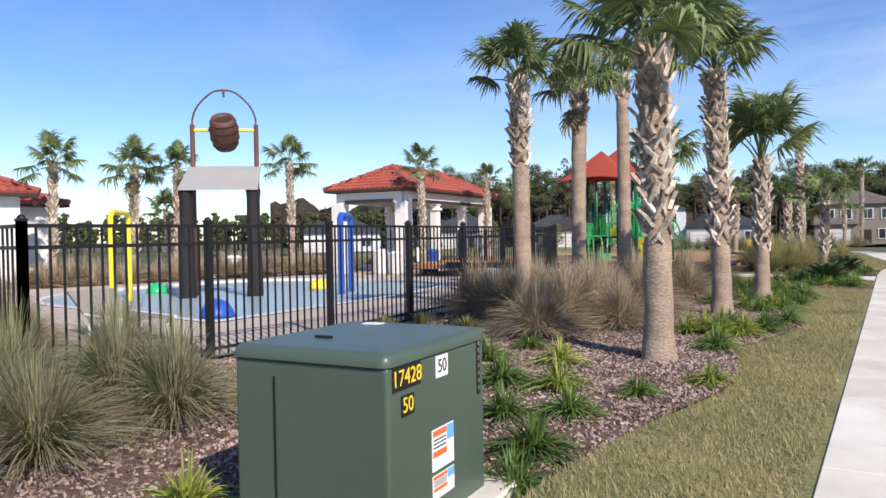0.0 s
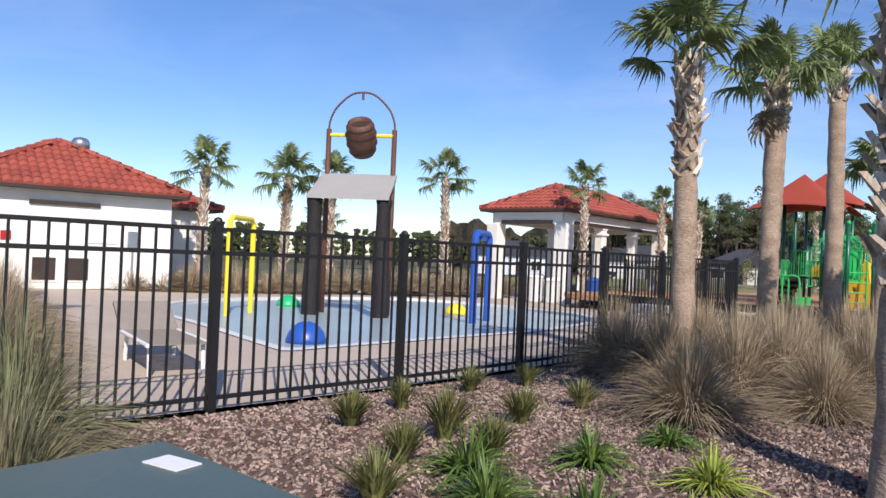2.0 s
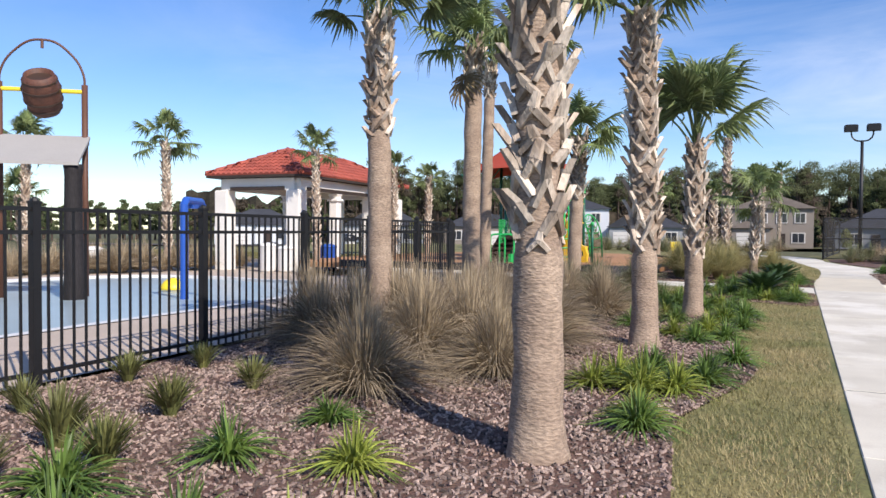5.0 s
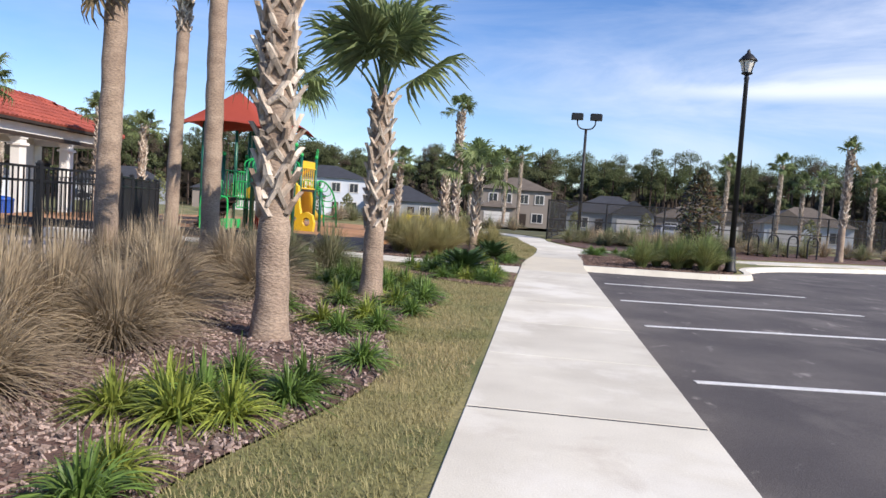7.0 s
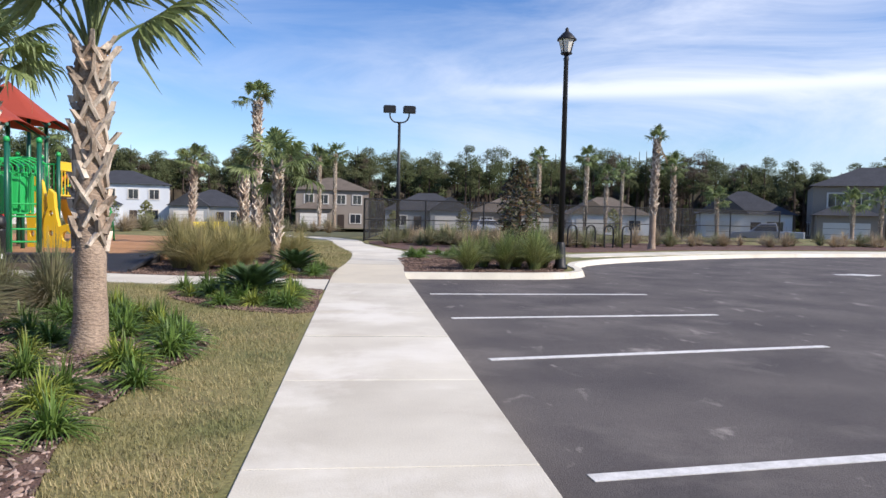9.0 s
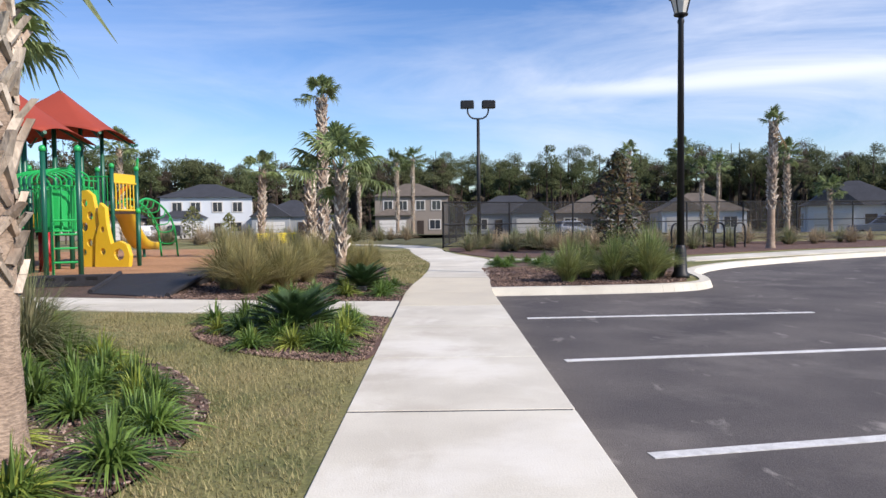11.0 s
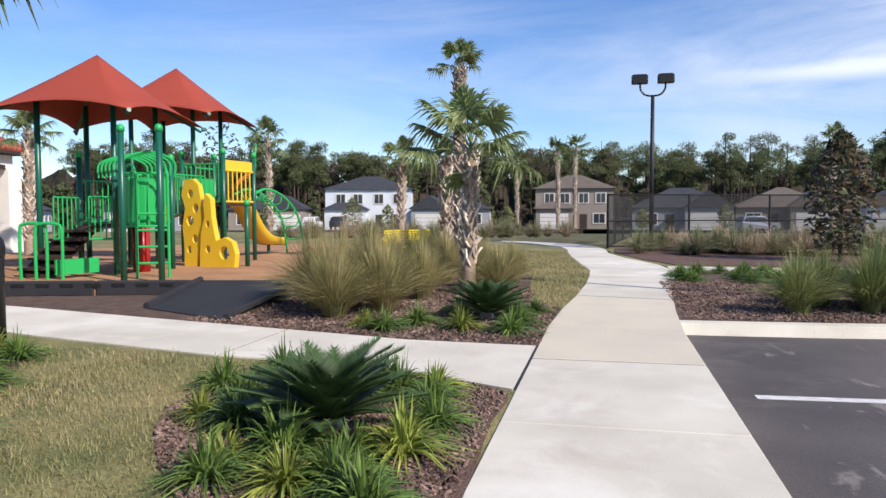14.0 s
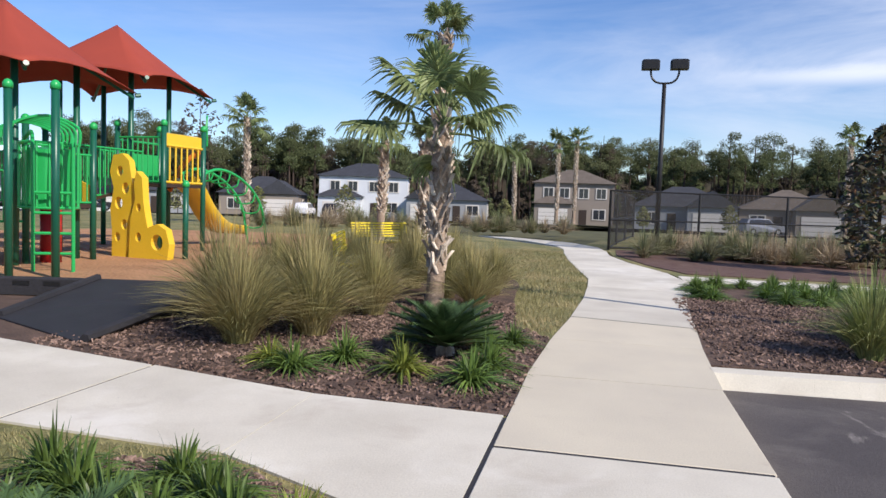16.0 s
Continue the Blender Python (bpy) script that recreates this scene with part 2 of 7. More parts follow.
M_LIRIOPE = material("liriope_leaf", (0.155, 0.235, 0.05), 0.45, var=0.2, scale=3, fine=20, bump=0, second=(0.085, 0.155, 0.038), object_random=0.25, island_random=0.35, transl=0.25)
M_LIRIOPE_Y = material("yellow_strap_leaf", (0.36, 0.40, 0.075), 0.45, var=0.2, scale=3, fine=20, bump=0, second=(0.12, 0.18, 0.035), object_random=0.2, island_random=0.4, transl=0.25)
M_SAGO = material("sago_leaf", (0.07, 0.125, 0.042), 0.55, var=0.2, scale=3, fine=20, bump=0, island_random=0.35, transl=0.12)
M_SHRUB = material("shrub_leaf", (0.16, 0.185, 0.065), 0.6, var=0.2, scale=3, fine=20, bump=0, second=(0.16, 0.15, 0.05), object_random=0.2, island_random=0.4, transl=0.2)
M_MAGNOLIA = material("magnolia_leaf", (0.022, 0.045, 0.013), 0.5, var=0.2, scale=3, fine=20, bump=0, second=(0.085, 0.045, 0.02), island_random=0.6)
M_PINE = material("pine_needles", (0.072, 0.092, 0.042), 0.8, var=0.2, scale=0.08, fine=2, bump=0, second=(0.088, 0.10, 0.05), island_random=0.3, spec=0.05)
M_OAK = material("bare_wood_canopy", (0.075, 0.06, 0.042), 0.9, var=0.2, scale=0.1, fine=2, bump=0, island_random=0.4)
# shade inside the pine wood, given as a dark colour
M_WOODSHADE = material("wood_shade", (0.040, 0.038, 0.026), 0.95, var=0.4, scale=0.12, fine=1.2, bump=0.6, second=(0.055, 0.045, 0.032))
M_BARK = material("pine_bark", (0.085, 0.062, 0.048), 0.95, var=0.3, scale=1, fine=6, bump=0.3)
M_SHADE = material("red_shade_cloth", (0.36, 0.060, 0.034), 0.85, var=0.05, scale=1.0, fine=160, bump=0.08, second=(0.32, 0.053, 0.031), transl=0.05)
M_PGREEN = material("dark_green_steel", (0.008, 0.105, 0.062), 0.35, var=0.06, scale=3, fine=50, bump=0.02, spec=0.5)
M_LGREEN = material("bright_green_steel", (0.022, 0.42, 0.105), 0.35, var=0.05, scale=3, fine=50, bump=0.02, spec=0.5)
M_YELLOW = material("yellow_plastic", (0.80, 0.52, 0.028), 0.4, var=0.04, scale=3, fine=50, bump=0.02, spec=0.5)
M_YPAINT = material("yellow_paint", (0.82, 0.66, 0.04), 0.4, var=0.04, scale=3, fine=50, bump=0.02)
M_BLUE = material("blue_paint", (0.025, 0.095, 0.42), 0.35, var=0.05, scale=3, fine=50, bump=0.02)
M_SPLASHGREEN = material("green_dome_paint", (0.02, 0.45, 0.17), 0.4, var=0.05, scale=3, fine=50, bump=0.02)
M_REDP = material("red_plastic", (0.42, 0.02, 0.02), 0.4, var=0.05, scale=3, fine=50, bump=0.02)
M_BROWNP = material("brown_plastic", (0.05, 0.03, 0.022), 0.5, var=0.1, scale=3, fine=50, bump=0.02)
M_ORANGEP = material("orange_plastic", (0.55, 0.16, 0.02), 0.45, var=0.05, scale=3, fine=50, bump=0.02)
M_BARREL = material("barrel_wood", (0.13, 0.055, 0.035), 0.6, var=0.3, scale=6, fine=60, bump=0.2, second=(0.075, 0.034, 0.025))
M_COLUMN = material("dark_column", (0.022, 0.019, 0.02), 0.75, var=0.35, scale=4, fine=40, bump=0.8, stretch=(1, 1, 0.25))
M_RUST = material("brown_post", (0.12, 0.055, 0.035), 0.55, var=0.15, scale=4, fine=40, bump=0.1)
M_PANEL = material("grey_panel", (0.36, 0.35, 0.33), 0.6, var=0.05, scale=2, fine=40, bump=0.03)
M_RUBBER = material("black_rubber_border", (0.03, 0.03, 0.035), 0.75, var=0.2, scale=3, fine=60, bump=0.15)
M_METAL = material("galvanised_metal", (0.55, 0.56, 0.58), 0.3, 0.9, var=0.08, scale=4, fine=60, bump=0.02)
M_LABEL_W = material("white_label", (0.78, 0.78, 0.76), 0.5, var=0.03, scale=6, fine=60, bump=0)
M_LABEL_O = material("orange_label", (0.75, 0.16, 0.04), 0.5, var=0.03, scale=6, fine=60, bump=0)
M_LABEL_B = material("blue_label", (0.15, 0.42, 0.70), 0.5, var=0.03, scale=6, fine=60, bump=0)
M_LABEL_Y = material("yellow_digits", (0.85, 0.60, 0.03), 0.5, var=0.03, scale=6, fine=60, bump=0)
M_LABEL_K = material("black_label", (0.012, 0.012, 0.012), 0.5, var=0.05, scale=6, fine=60, bump=0)
M_ROOF_DK = material("dark_shingles", (0.048, 0.052, 0.062), 0.9, var=0.2, scale=1, fine=6, bump=0.2)
M_ROOF_BR = material("brown_shingles", (0.15, 0.125, 0.10), 0.9, var=0.2, scale=1, fine=6, bump=0.2)
M_SIDING_W = material("white_siding", (0.62, 0.66, 0.70), 0.7, var=0.05, scale=0.5, fine=8, bump=0.1)
M_SIDING_T = material("taupe_siding", (0.27, 0.235, 0.20), 0.8, var=0.06, scale=0.5, fine=8, bump=0.1)
M_SIDING_G = material("grey_siding", (0.30, 0.32, 0.34), 0.8, var=0.06, scale=0.5, fine=8, bump=0.1)
M_GARAGE = material("garage_door_white", (0.66, 0.64, 0.60), 0.6, var=0.04, scale=1, fine=8, bump=0.05)
M_GLASS = material("dark_window_glass", (0.03, 0.035, 0.045), 0.08, var=0.05, scale=1, fine=8, bump=0, spec=0.6)
M_CARWHITE = material("white_car_paint", (0.75, 0.76, 0.78), 0.2, var=0.02, scale=1, fine=8, bump=0, spec=0.6)
M_CARGREY = material("grey_car_paint", (0.30, 0.32, 0.36), 0.2, 0.3, var=0.02, scale=1, fine=8, bump=0, spec=0.6)
M_CARDARK = material("dark_car_paint", (0.03, 0.03, 0.035), 0.2, var=0.02, scale=1, fine=8, bump=0, spec=0.6)
M_TYRE = material("tyre_rubber", (0.02, 0.02, 0.02), 0.8, var=0.1, scale=5, fine=40, bump=0.05)
M_LAMPGLASS = material("frosted_lamp_glass", (0.72, 0.70, 0.62), 0.25, var=0.03, scale=5, fine=40, bump=0)

M_MESH = bpy.data.materials.new("chain_link_screen")
M_MESH.use_nodes = True
_n, _l = M_MESH.node_tree.nodes, M_MESH.node_tree.links
_n["Principled BSDF"].inputs["Base Color"].default_value = (0.012, 0.012, 0.013, 1)
_n["Principled BSDF"].inputs["Roughness"].default_value = 0.7
_tr, _mx = _n.new("ShaderNodeBsdfTransparent"), _n.new("ShaderNodeMixShader")
_mx.inputs["Fac"].default_value = 0.42
_l.new(_tr.outputs["BSDF"], _mx.inputs[1])
_l.new(_n["Principled BSDF"].outputs["BSDF"], _mx.inputs[2])
_l.new(_mx.outputs["Shader"], _n["Material Output"].inputs["Surface"])


# ---- mesh tools ----
class Shape:
    """Collects simple solids into one mesh."""

    def __init__(self):
        self.v, self.f = [], []

    def add(self, verts, faces):
        k = len(self.v)
        self.v += [tuple(p) for p in verts]
        self.f += [tuple(i + k for i in f) for f in faces]
        return self

    def box(self, c, s, rz=0.0, chamfer=0.0):
        x, y, z = (q / 2 for q in s)
        if chamfer:
            e = chamfer
            ring = [(-x + e, -y), (x - e, -y), (x, -y + e), (x, y - e), (x - e, y), (-x + e, y), (-x, y - e), (-x, -y + e)]
            inner = [(px * (1 - e / x), py * (1 - e / y)) for px, py in ring]
            pts = [(*p, -z) for p in ring] + [(*p, z - e) for p in ring] + [(*p, z) for p in inner]
            fs = [tuple(range(7, -1, -1)), tuple(range(16, 24))]
            fs += [(i, (i + 1) % 8, 8 + (i + 1) % 8, 8 + i) for i in range(8)]
            fs += [(8 + i, 8 + (i + 1) % 8, 16 + (i + 1) % 8, 16 + i) for i in range(8)]
        else:
            pts = [(a, b, d) for d in (-z, z) for a, b in ((-x, -y), (x, -y), (x, y), (-x, y))]
            fs = [(3, 2, 1, 0), (4, 5, 6, 7), (0, 1, 5, 4), (1, 2, 6, 5), (2, 3, 7, 6), (3, 0, 4, 7)]
        co, si = math.cos(rz), math.sin(rz)
        return self.add([(c[0] + a * co - b * si, c[1] + a * si + b * co, c[2] + d) for a, b, d in pts], fs)

    def tube(self, pts, r, n=8, cap=True):
        pts = [Vector(p) for p in pts]
        rs = r if isinstance(r, (list, tuple)) else [r] * len(pts)
        verts, faces = [], []
        side = None
        for i, p in enumerate(pts):
            d = (pts[min(i + 1, len(pts) - 1)] - pts[max(i - 1, 0)]).normalized()
            if side is None:
                side = d.orthogonal().normalized()
            side = (side - d * side.dot(d)).normalized()
            up = d.cross(side)
            for k in range(n):
                a = 2 * math.pi * k / n
                verts.append(p + (side * math.cos(a) + up * math.sin(a)) * rs[i])
        for i in range(len(pts) - 1):
            for k in range(n):
                faces.append((i * n + k, i * n + (k + 1) % n, (i + 1) * n + (k + 1) % n, (i + 1) * n + k))
        if cap:
            faces += [tuple(range(n - 1, -1, -1)), tuple(range((len(pts) - 1) * n, len(pts) * n))]
        return self.add(verts, faces)

    def lathe(self, c, profile, n=16):
        verts, faces = [], []
        for r, z in profile:
            verts += [(c[0] + r * math.cos(2 * math.pi * k / n), c[1] + r * math.sin(2 * math.pi * k / n), c[2] + z) for k in range(n)]
        for i in range(len(profile) - 1):
            faces += [(i * n + k, i * n + (k + 1) % n, (i + 1) * n + (k + 1) % n, (i + 1) * n + k) for k in range(n)]
        faces += [tuple(range(n - 1, -1, -1)), tuple(range((len(profile) - 1) * n, len(profile) * n))]
        return self.add(verts, faces)

    def prism(self, outline, z0, z1):
        """An upright solid on an outline that runs anticlockwise."""
        n = len(outline)
        fs = [tuple(range(n, 2 * n))] + [(i, (i + 1) % n, n + (i + 1) % n, n + i) for i in range(n)] + [tuple(range(n - 1, -1, -1))]
        return self.add([(*p, z0) for p in outline] + [(*p, z1) for p in outline], fs)

    def mesh(self, name, smooth=False):
        me = bpy.data.meshes.new(name)
        me.from_pydata(self.v, [], self.f)
        me.update()
        if smooth:
            me.polygons.foreach_set("use_smooth", [True] * len(me.polygons))
        return me


def part(name, shape, mat, parent=None, label="", smooth=False, at=None):
    """One mesh object under a thing or a part; at: its pose."""
    me = shape if isinstance(shape, bpy.types.Mesh) else shape.mesh(name, smooth)
    if not me.materials:
        me.materials.append(mat)
    ob = new(name, me)
    if parent is not None:
        ob.parent = parent
    if at is not None:
        ob.matrix_basis = at
    return tagged(ob, label)


def thing(name, x, y, z=0.0, rz=0.0, label="", category="", group="", kind=""):
    ob = new(name)
    ob.matrix_basis = pose(x, y, z, 0, 0, rz)
    return tagged(ob, label, category, group, kind)


def solid(name, shape, mat, label, category, kind="", group="", smooth=False, at=None):
    return tagged(part(name, shape, mat, None, label, smooth, at), "", category, group, kind)


def curve_points(ctrl, steps=6, closed=False):
    """Points along a smooth line through the given ones."""
    out, n = [], len(ctrl)
    for i in range(n if closed else n - 1):
        if closed:
            p = [Vector(ctrl[(i + k - 1) % n]) for k in range(4)]
        else:
            p = [Vector(ctrl[max(0, min(n - 1, i + k - 1))]) for k in range(4)]
        for s in range(steps):
            t = s / steps
            out.append(0.5 * ((2 * p[1]) + (p[2] - p[0]) * t + (2 * p[0] - 5 * p[1] + 4 * p[2] - p[3]) * t * t + (3 * p[1] - p[0] - 3 * p[2] + p[3]) * t ** 3))
    if not closed:
        out.append(Vector(ctrl[-1]))
    return [tuple(q) for q in out]


def inside(x, y, poly):
    hit, n = False, len(poly)
    for i in range(n):
        (x1, y1), (x2, y2) = poly[i][:2], poly[i - 1][:2]
        if (y1 > y) != (y2 > y) and x < (x2 - x1) * (y - y1) / (y2 - y1) + x1:
            hit = not hit
    return hit


def text_mesh(body, size, mat, depth=0.001):
    cu = bpy.data.curves.new("lettering", "FONT")
    cu.body, cu.size, cu.extrude, cu.align_x, cu.align_y = body, size, depth, "CENTER", "CENTER"
    tmp = bpy.data.objects.new("lettering", cu)
    scene.collection.objects.link(tmp)
    bpy.context.view_layer.update()
    me = bpy.data.meshes.new_from_object(tmp.evaluated_get(bpy.context.evaluated_depsgraph_get()))
    bpy.data.objects.remove(tmp)
    me.materials.clear()
    me.materials.append(mat)
    return me


# ---- ground, pavement, road ----
def fall(x, y):
    """The land sinks gently beyond the park."""
    d = math.hypot(x, y - 10)
    t = min(1.0, max(0.0, (d - 48) / 60))
    return -1.1 * t * t * (3 - 2 * t)


def deck_z(x, y):
    """The pool deck drains away from the front fence."""
    return -0.03 * min(9.0, max(0.0, -6.5 - x)) * min(1.4, max(0.2, (y - 4) / 12))


def ground_height(x, y):
    low = -0.3
    if -33.5 < x < -7.7 and -5.5 < y < 32.5:
        low = -0.9
    return low + fall(x, y)


def d2(x, y):
    return math.hypot(x, y - 10)


xs = sorted(set([-900, -500, -300, -200, -140, -110, -90, -75, -60, -50, -40, -32, -24, -16, -33.4, -34, -12, -8, -7.8, -7.4, -6, -4, -2, -0.5, 0.5, 1.25, 1.35, 3, 6, 9, 12, 16, 20, 25, 30, 36, 44, 55, 70, 90, 120, 160, 220, 320, 500, 900]))
ys = sorted(set([-900, -400, -200, -100, -50, -25, -12, -6, -5, 0, 4, 8, 12, 16, 20, 24, 28, 32, 32.4, 33, 36, 40, 45, 50, 56, 64, 72, 80, 90, 100, 112, 126, 145, 170, 210, 280, 400, 600, 900]))
gs = Shape()
gs.add([(x, y, ground_height(x, y)) for y in ys for x in xs],
       [(j * len(xs) + i, j * len(xs) + i + 1, (j + 1) * len(xs) + i + 1, (j + 1) * len(xs) + i) for j in range(len(ys) - 1) for i in range(len(xs) - 1)])
solid("ground", gs, M_FIELD, "dry winter grass field round the park", "ground", "structure")

# lawn beside the walk, beds and play area lie on the ground as thin sheets

BED_EDGE = curve_points([(-1.0, -1.5), (-1.1, 1.0), (-1.13, 2.7), (-1.08, 3.4), (-1.0, 4.2), (-0.84, 4.95), (-0.74, 5.7), (-0.85, 6.7), (-0.98, 7.7), (-0.8, 8.6), (-0.66, 9.2), (-0.6, 9.9), (-0.72, 10.7), (-0.95, 11.7), (-0.88, 13.0), (-0.76, 13.8), (-0.78, 14.6), (-0.98, 15.2), (-1.6, 16.2), (-2.5, 16.95), (-3.55, 18.3), (-4.2, 19.2), (-5.0, 19.7), (-7.0, 19.8)], 4)
LAWN = [(0.5, -6), (0.5, 26), (0.7, 28.6), (0.5, 32), (0.0, 39), (-6, 48), (-12, 60), (-34, 60), (-34, 33.2), (-14, 33.2), (-13.9, 27.1), (-10.7, 25.0), (-8.4, 20.2), (-7.3, 19.9), *BED_EDGE[::-1], (-5.7, -1.5), (-5.7, -6)]
solid("lawn", Shape().prism(LAWN, -0.35, -0.012), M_LAWN, "patchy olive and straw-coloured winter lawn beside the walk", "lawn", "structure")


def bed_z(x, y):
    """The bed dips a little round the transformer pad."""
    return -0.20 * math.exp(-((x + 1.7) / 1.5) ** 2 - ((y - 2.1) / 1.6) ** 4)


BED = [*BED_EDGE, (-8.2, 19.9), (-7.25, 17.5), (-6.35, 15.2), (-5.75, 10.5), (-5.50, 6.4), (-5.55, 2.8), (-5.7, -1.5)]
bm = bmesh.new()
bm.faces.new([bm.verts.new((x, y, 0)) for x, y in BED])
bmesh.ops.triangulate(bm, faces=bm.faces[:])
for i in range(18):
    bmesh.ops.bisect_plane(bm, geom=bm.verts[:] + bm.edges[:] + bm.faces[:], plane_co=(-0.4 - 0.28 * i, 0, 0), plane_no=(1, 0, 0))
    bmesh.ops.bisect_plane(bm, geom=bm.verts[:] + bm.edges[:] + bm.faces[:], plane_co=(0, -0.6 + 0.32 * i, 0), plane_no=(0, 1, 0))
for v in bm.verts:
    v.co.z = bed_z(v.co.x, v.co.y)
bmesh.ops.recalc_face_normals(bm, faces=bm.faces)
bed_mesh = bpy.data.meshes.new("mulch_bed")
bm.to_mesh(bed_mesh)
bm.free()
solid("mulch_bed", bed_mesh, M_MULCH, "planting bed covered with dark red-brown bark mulch", "mulch bed", "structure")
BED_SAGO = curve_points([(0.0, 16.5), (0.0, 18.3), (-0.02, 19.02), (-0.6, 19.32), (-1.3, 19.6), (-2.0, 19.2), (-2.1, 18.2), (-1.5, 17.2), (-0.8, 16.6)], 5, True)
solid("mulch_bed", Shape().prism(BED_SAGO, -0.05, 0.0), M_MULCH, "small rounded mulch bed at the corner of two walks", "mulch bed", "structure")
BED_CORNER = [(0.046, 20.86), (0.046, 22.0), (0.10, 23.6), *curve_points([(-0.3, 24.2), (-0.6, 26.5), (-0.9, 29.0), (-2.2, 31.5), (-4.2, 31.5)], 5), (-4.2, 26.0), (-4.6, 24.4), (-8.5, 23.3), (-12.2, 23.5), (-9.6, 22.9), (-5.14, 21.88), (-2.7, 21.29), (-1.25, 20.96)]
solid("mulch_bed", Shape().prism(BED_CORNER, -0.05, -0.003), M_MULCH_DK, "mulch bed with ornamental grasses beside the playground", "mulch bed", "structure")
PLAY = [(-4.0, 24.6), (-4.1, 28.0), (-4.3, 33.0), (-5.6, 37.2), (-9.5, 39.0), (-15.0, 37.5), (-17.0, 31.0), (-16.5, 24.0), (-15.4, 22.9), (-12.0, 23.0), (-8.5, 23.4), (-5.65, 24.2), (-4.7, 24.5)]
solid("playground_surface", Shape().prism(PLAY, -0.05, 0.12), M_PLAYCHIP, "tan engineered wood fibre covering the playground", "playground surface", "structure")

# the walk: slabs with open joints
walk_top = thing("pavement", 0, 0, 0, 0, "pale concrete walk of separate slabs with dark joints", "pavement", kind="structure")
JOINTS = [-7.1, -5.3, -3.47, -1.65, 0.16, 1.98, 3.79, 5.61, 7.42, 9.32, 11.05, 12.87, 14.76, 16.5, 18.32, 20.26, 22.0]
for a, b in zip(JOINTS[:-1], JOINTS[1:]):
    wide = (9.32, 14.76, 20.26)
    g0, g1 = (0.018 if round(q, 2) in wide else 0.004 for q in (a, b))
    w = 1.43
    part("slab", Shape().box((0.05 + w / 2, (a + g0 + b - g1) / 2, -0.10), (w, b - g1 - a - g0, 0.2), chamfer=0.006), M_CONCRETE_W if a > 20 else M_CONCRETE, walk_top)
part("joint_filler", Shape().box((0.765, 7.5, -0.105), (1.40, 29.0, 0.2)), M_RUBBER, walk_top, "dark joint filler between the slabs")
part("joint_filler", Shape().prism([(0.22, 24.9), (1.6, 24.6), (1.6, 25.1), (0.25, 25.4)], -0.2, -0.005), M_RUBBER, walk_top)
part("joint_filler", Shape().box((0.04, 19.98, -0.105), (0.06, 1.66, 0.2)), M_RUBBER, walk_top)
part("joint_filler", Shape().box((-2.7, 20.54, -0.105), (0.06, 1.40, 0.2)), M_RUBBER, walk_top)
BEND = [(0.05, 1.48, 22.0), (0.12, 1.54, 23.6), (0.24, 1.62, 25.0), (0.33, 1.75, 27.0), (0.35, 1.98, 28.6), (0.33, 2.12, 30.0), (0.06, 1.9, 32.0), (-0.25, 1.2, 34.5), (-0.5, 0.75, 37.0), (-0.62, 0.65, 39.0), (-1.0, 0.4, 41.0), (-2.2, -0.6, 43.5), (-4.5, -3.2, 46.0)]
for (l0, r0, y0), (l1, r1, y1) in zip(BEND[:-1], BEND[1:]):
    g0, g1 = (0.026 if q == 25.0 else 0.003 for q in (y0, y1))
    s0, s1 = (0.16 if q == 25.0 else 0.0 for q in (y0, y1))
    part("slab", Shape().prism([(l0, y0 + g0 + s0), (r0, y0 + g0 - s0), (r1, y1 - g1 - s1), (l1, y1 - g1 + s1)], -0.2, 0.0), M_CONCRETE_W if y1 < 25.1 else M_CONCRETE, walk_top)
CROSS = [(0.03, 19.12, 20.84), (-1.25, 19.72, 20.92), (-2.7, 19.81, 21.27), (-5.14, 20.38, 21.85), (-7.2, 21.0, 22.35), (-9.6, 21.6, 22.85), (-12.5, 21.9, 22.9)]
for (x0, n0, f0), (x1, n1, f1) in zip(CROSS[:-1], CROSS[1:]):
    g0, g1 = (0.014 if q == -2.7 else 0.003 for q in (x0, x1))
    part("slab", Shape().prism([(x1 + g1, n1), (x0 - g0, n0), (x0 - g0, f0), (x1 + g1, f1)], -0.2, 0.002), M_CONCRETE, walk_top)

# parking lot, lower than the walk
ROAD = [(1.45, -14), (40, -14), (70, 8), (70, 38), (21.0, 35.2), (14.2, 32.9), (9.0, 29.6), (7.2, 27.8), (6.3, 26.2), (5.9, 24.2), (5.0, 23.1), (1.45, 22.7)]
solid("road", Shape().prism(ROAD, -0.30, -0.13), M_ASPHALT, "dark grey asphalt parking lot with light sandy scuffs", "road", "structure")
for y, dy in ((-2.8, 0.1), (0.1, 0.1), (2.9, 0.1), (5.6, 0.15), (8.35, 0.2), (11.2, 0.5), (14.24, 0.70), (16.93, 0.48), (19.78, 0.24)):
    solid("stall_line", Shape().box((3.72, y + dy / 2, -0.128), (3.9, 0.10, 0.006), rz=math.atan2(dy, 3.85)), M_PAINT, "white painted stall line on the asphalt", "road marking", group="stall lines")
solid("direction_arrow", Shape().prism([(13.0, 25.2), (13.6, 25.1), (13.6, 24.9), (14.3, 25.3), (13.6, 25.7), (13.6, 25.45), (13.0, 25.45)], -0.131, -0.125), M_PAINT, "worn white arrow painted on the asphalt", "road marking")
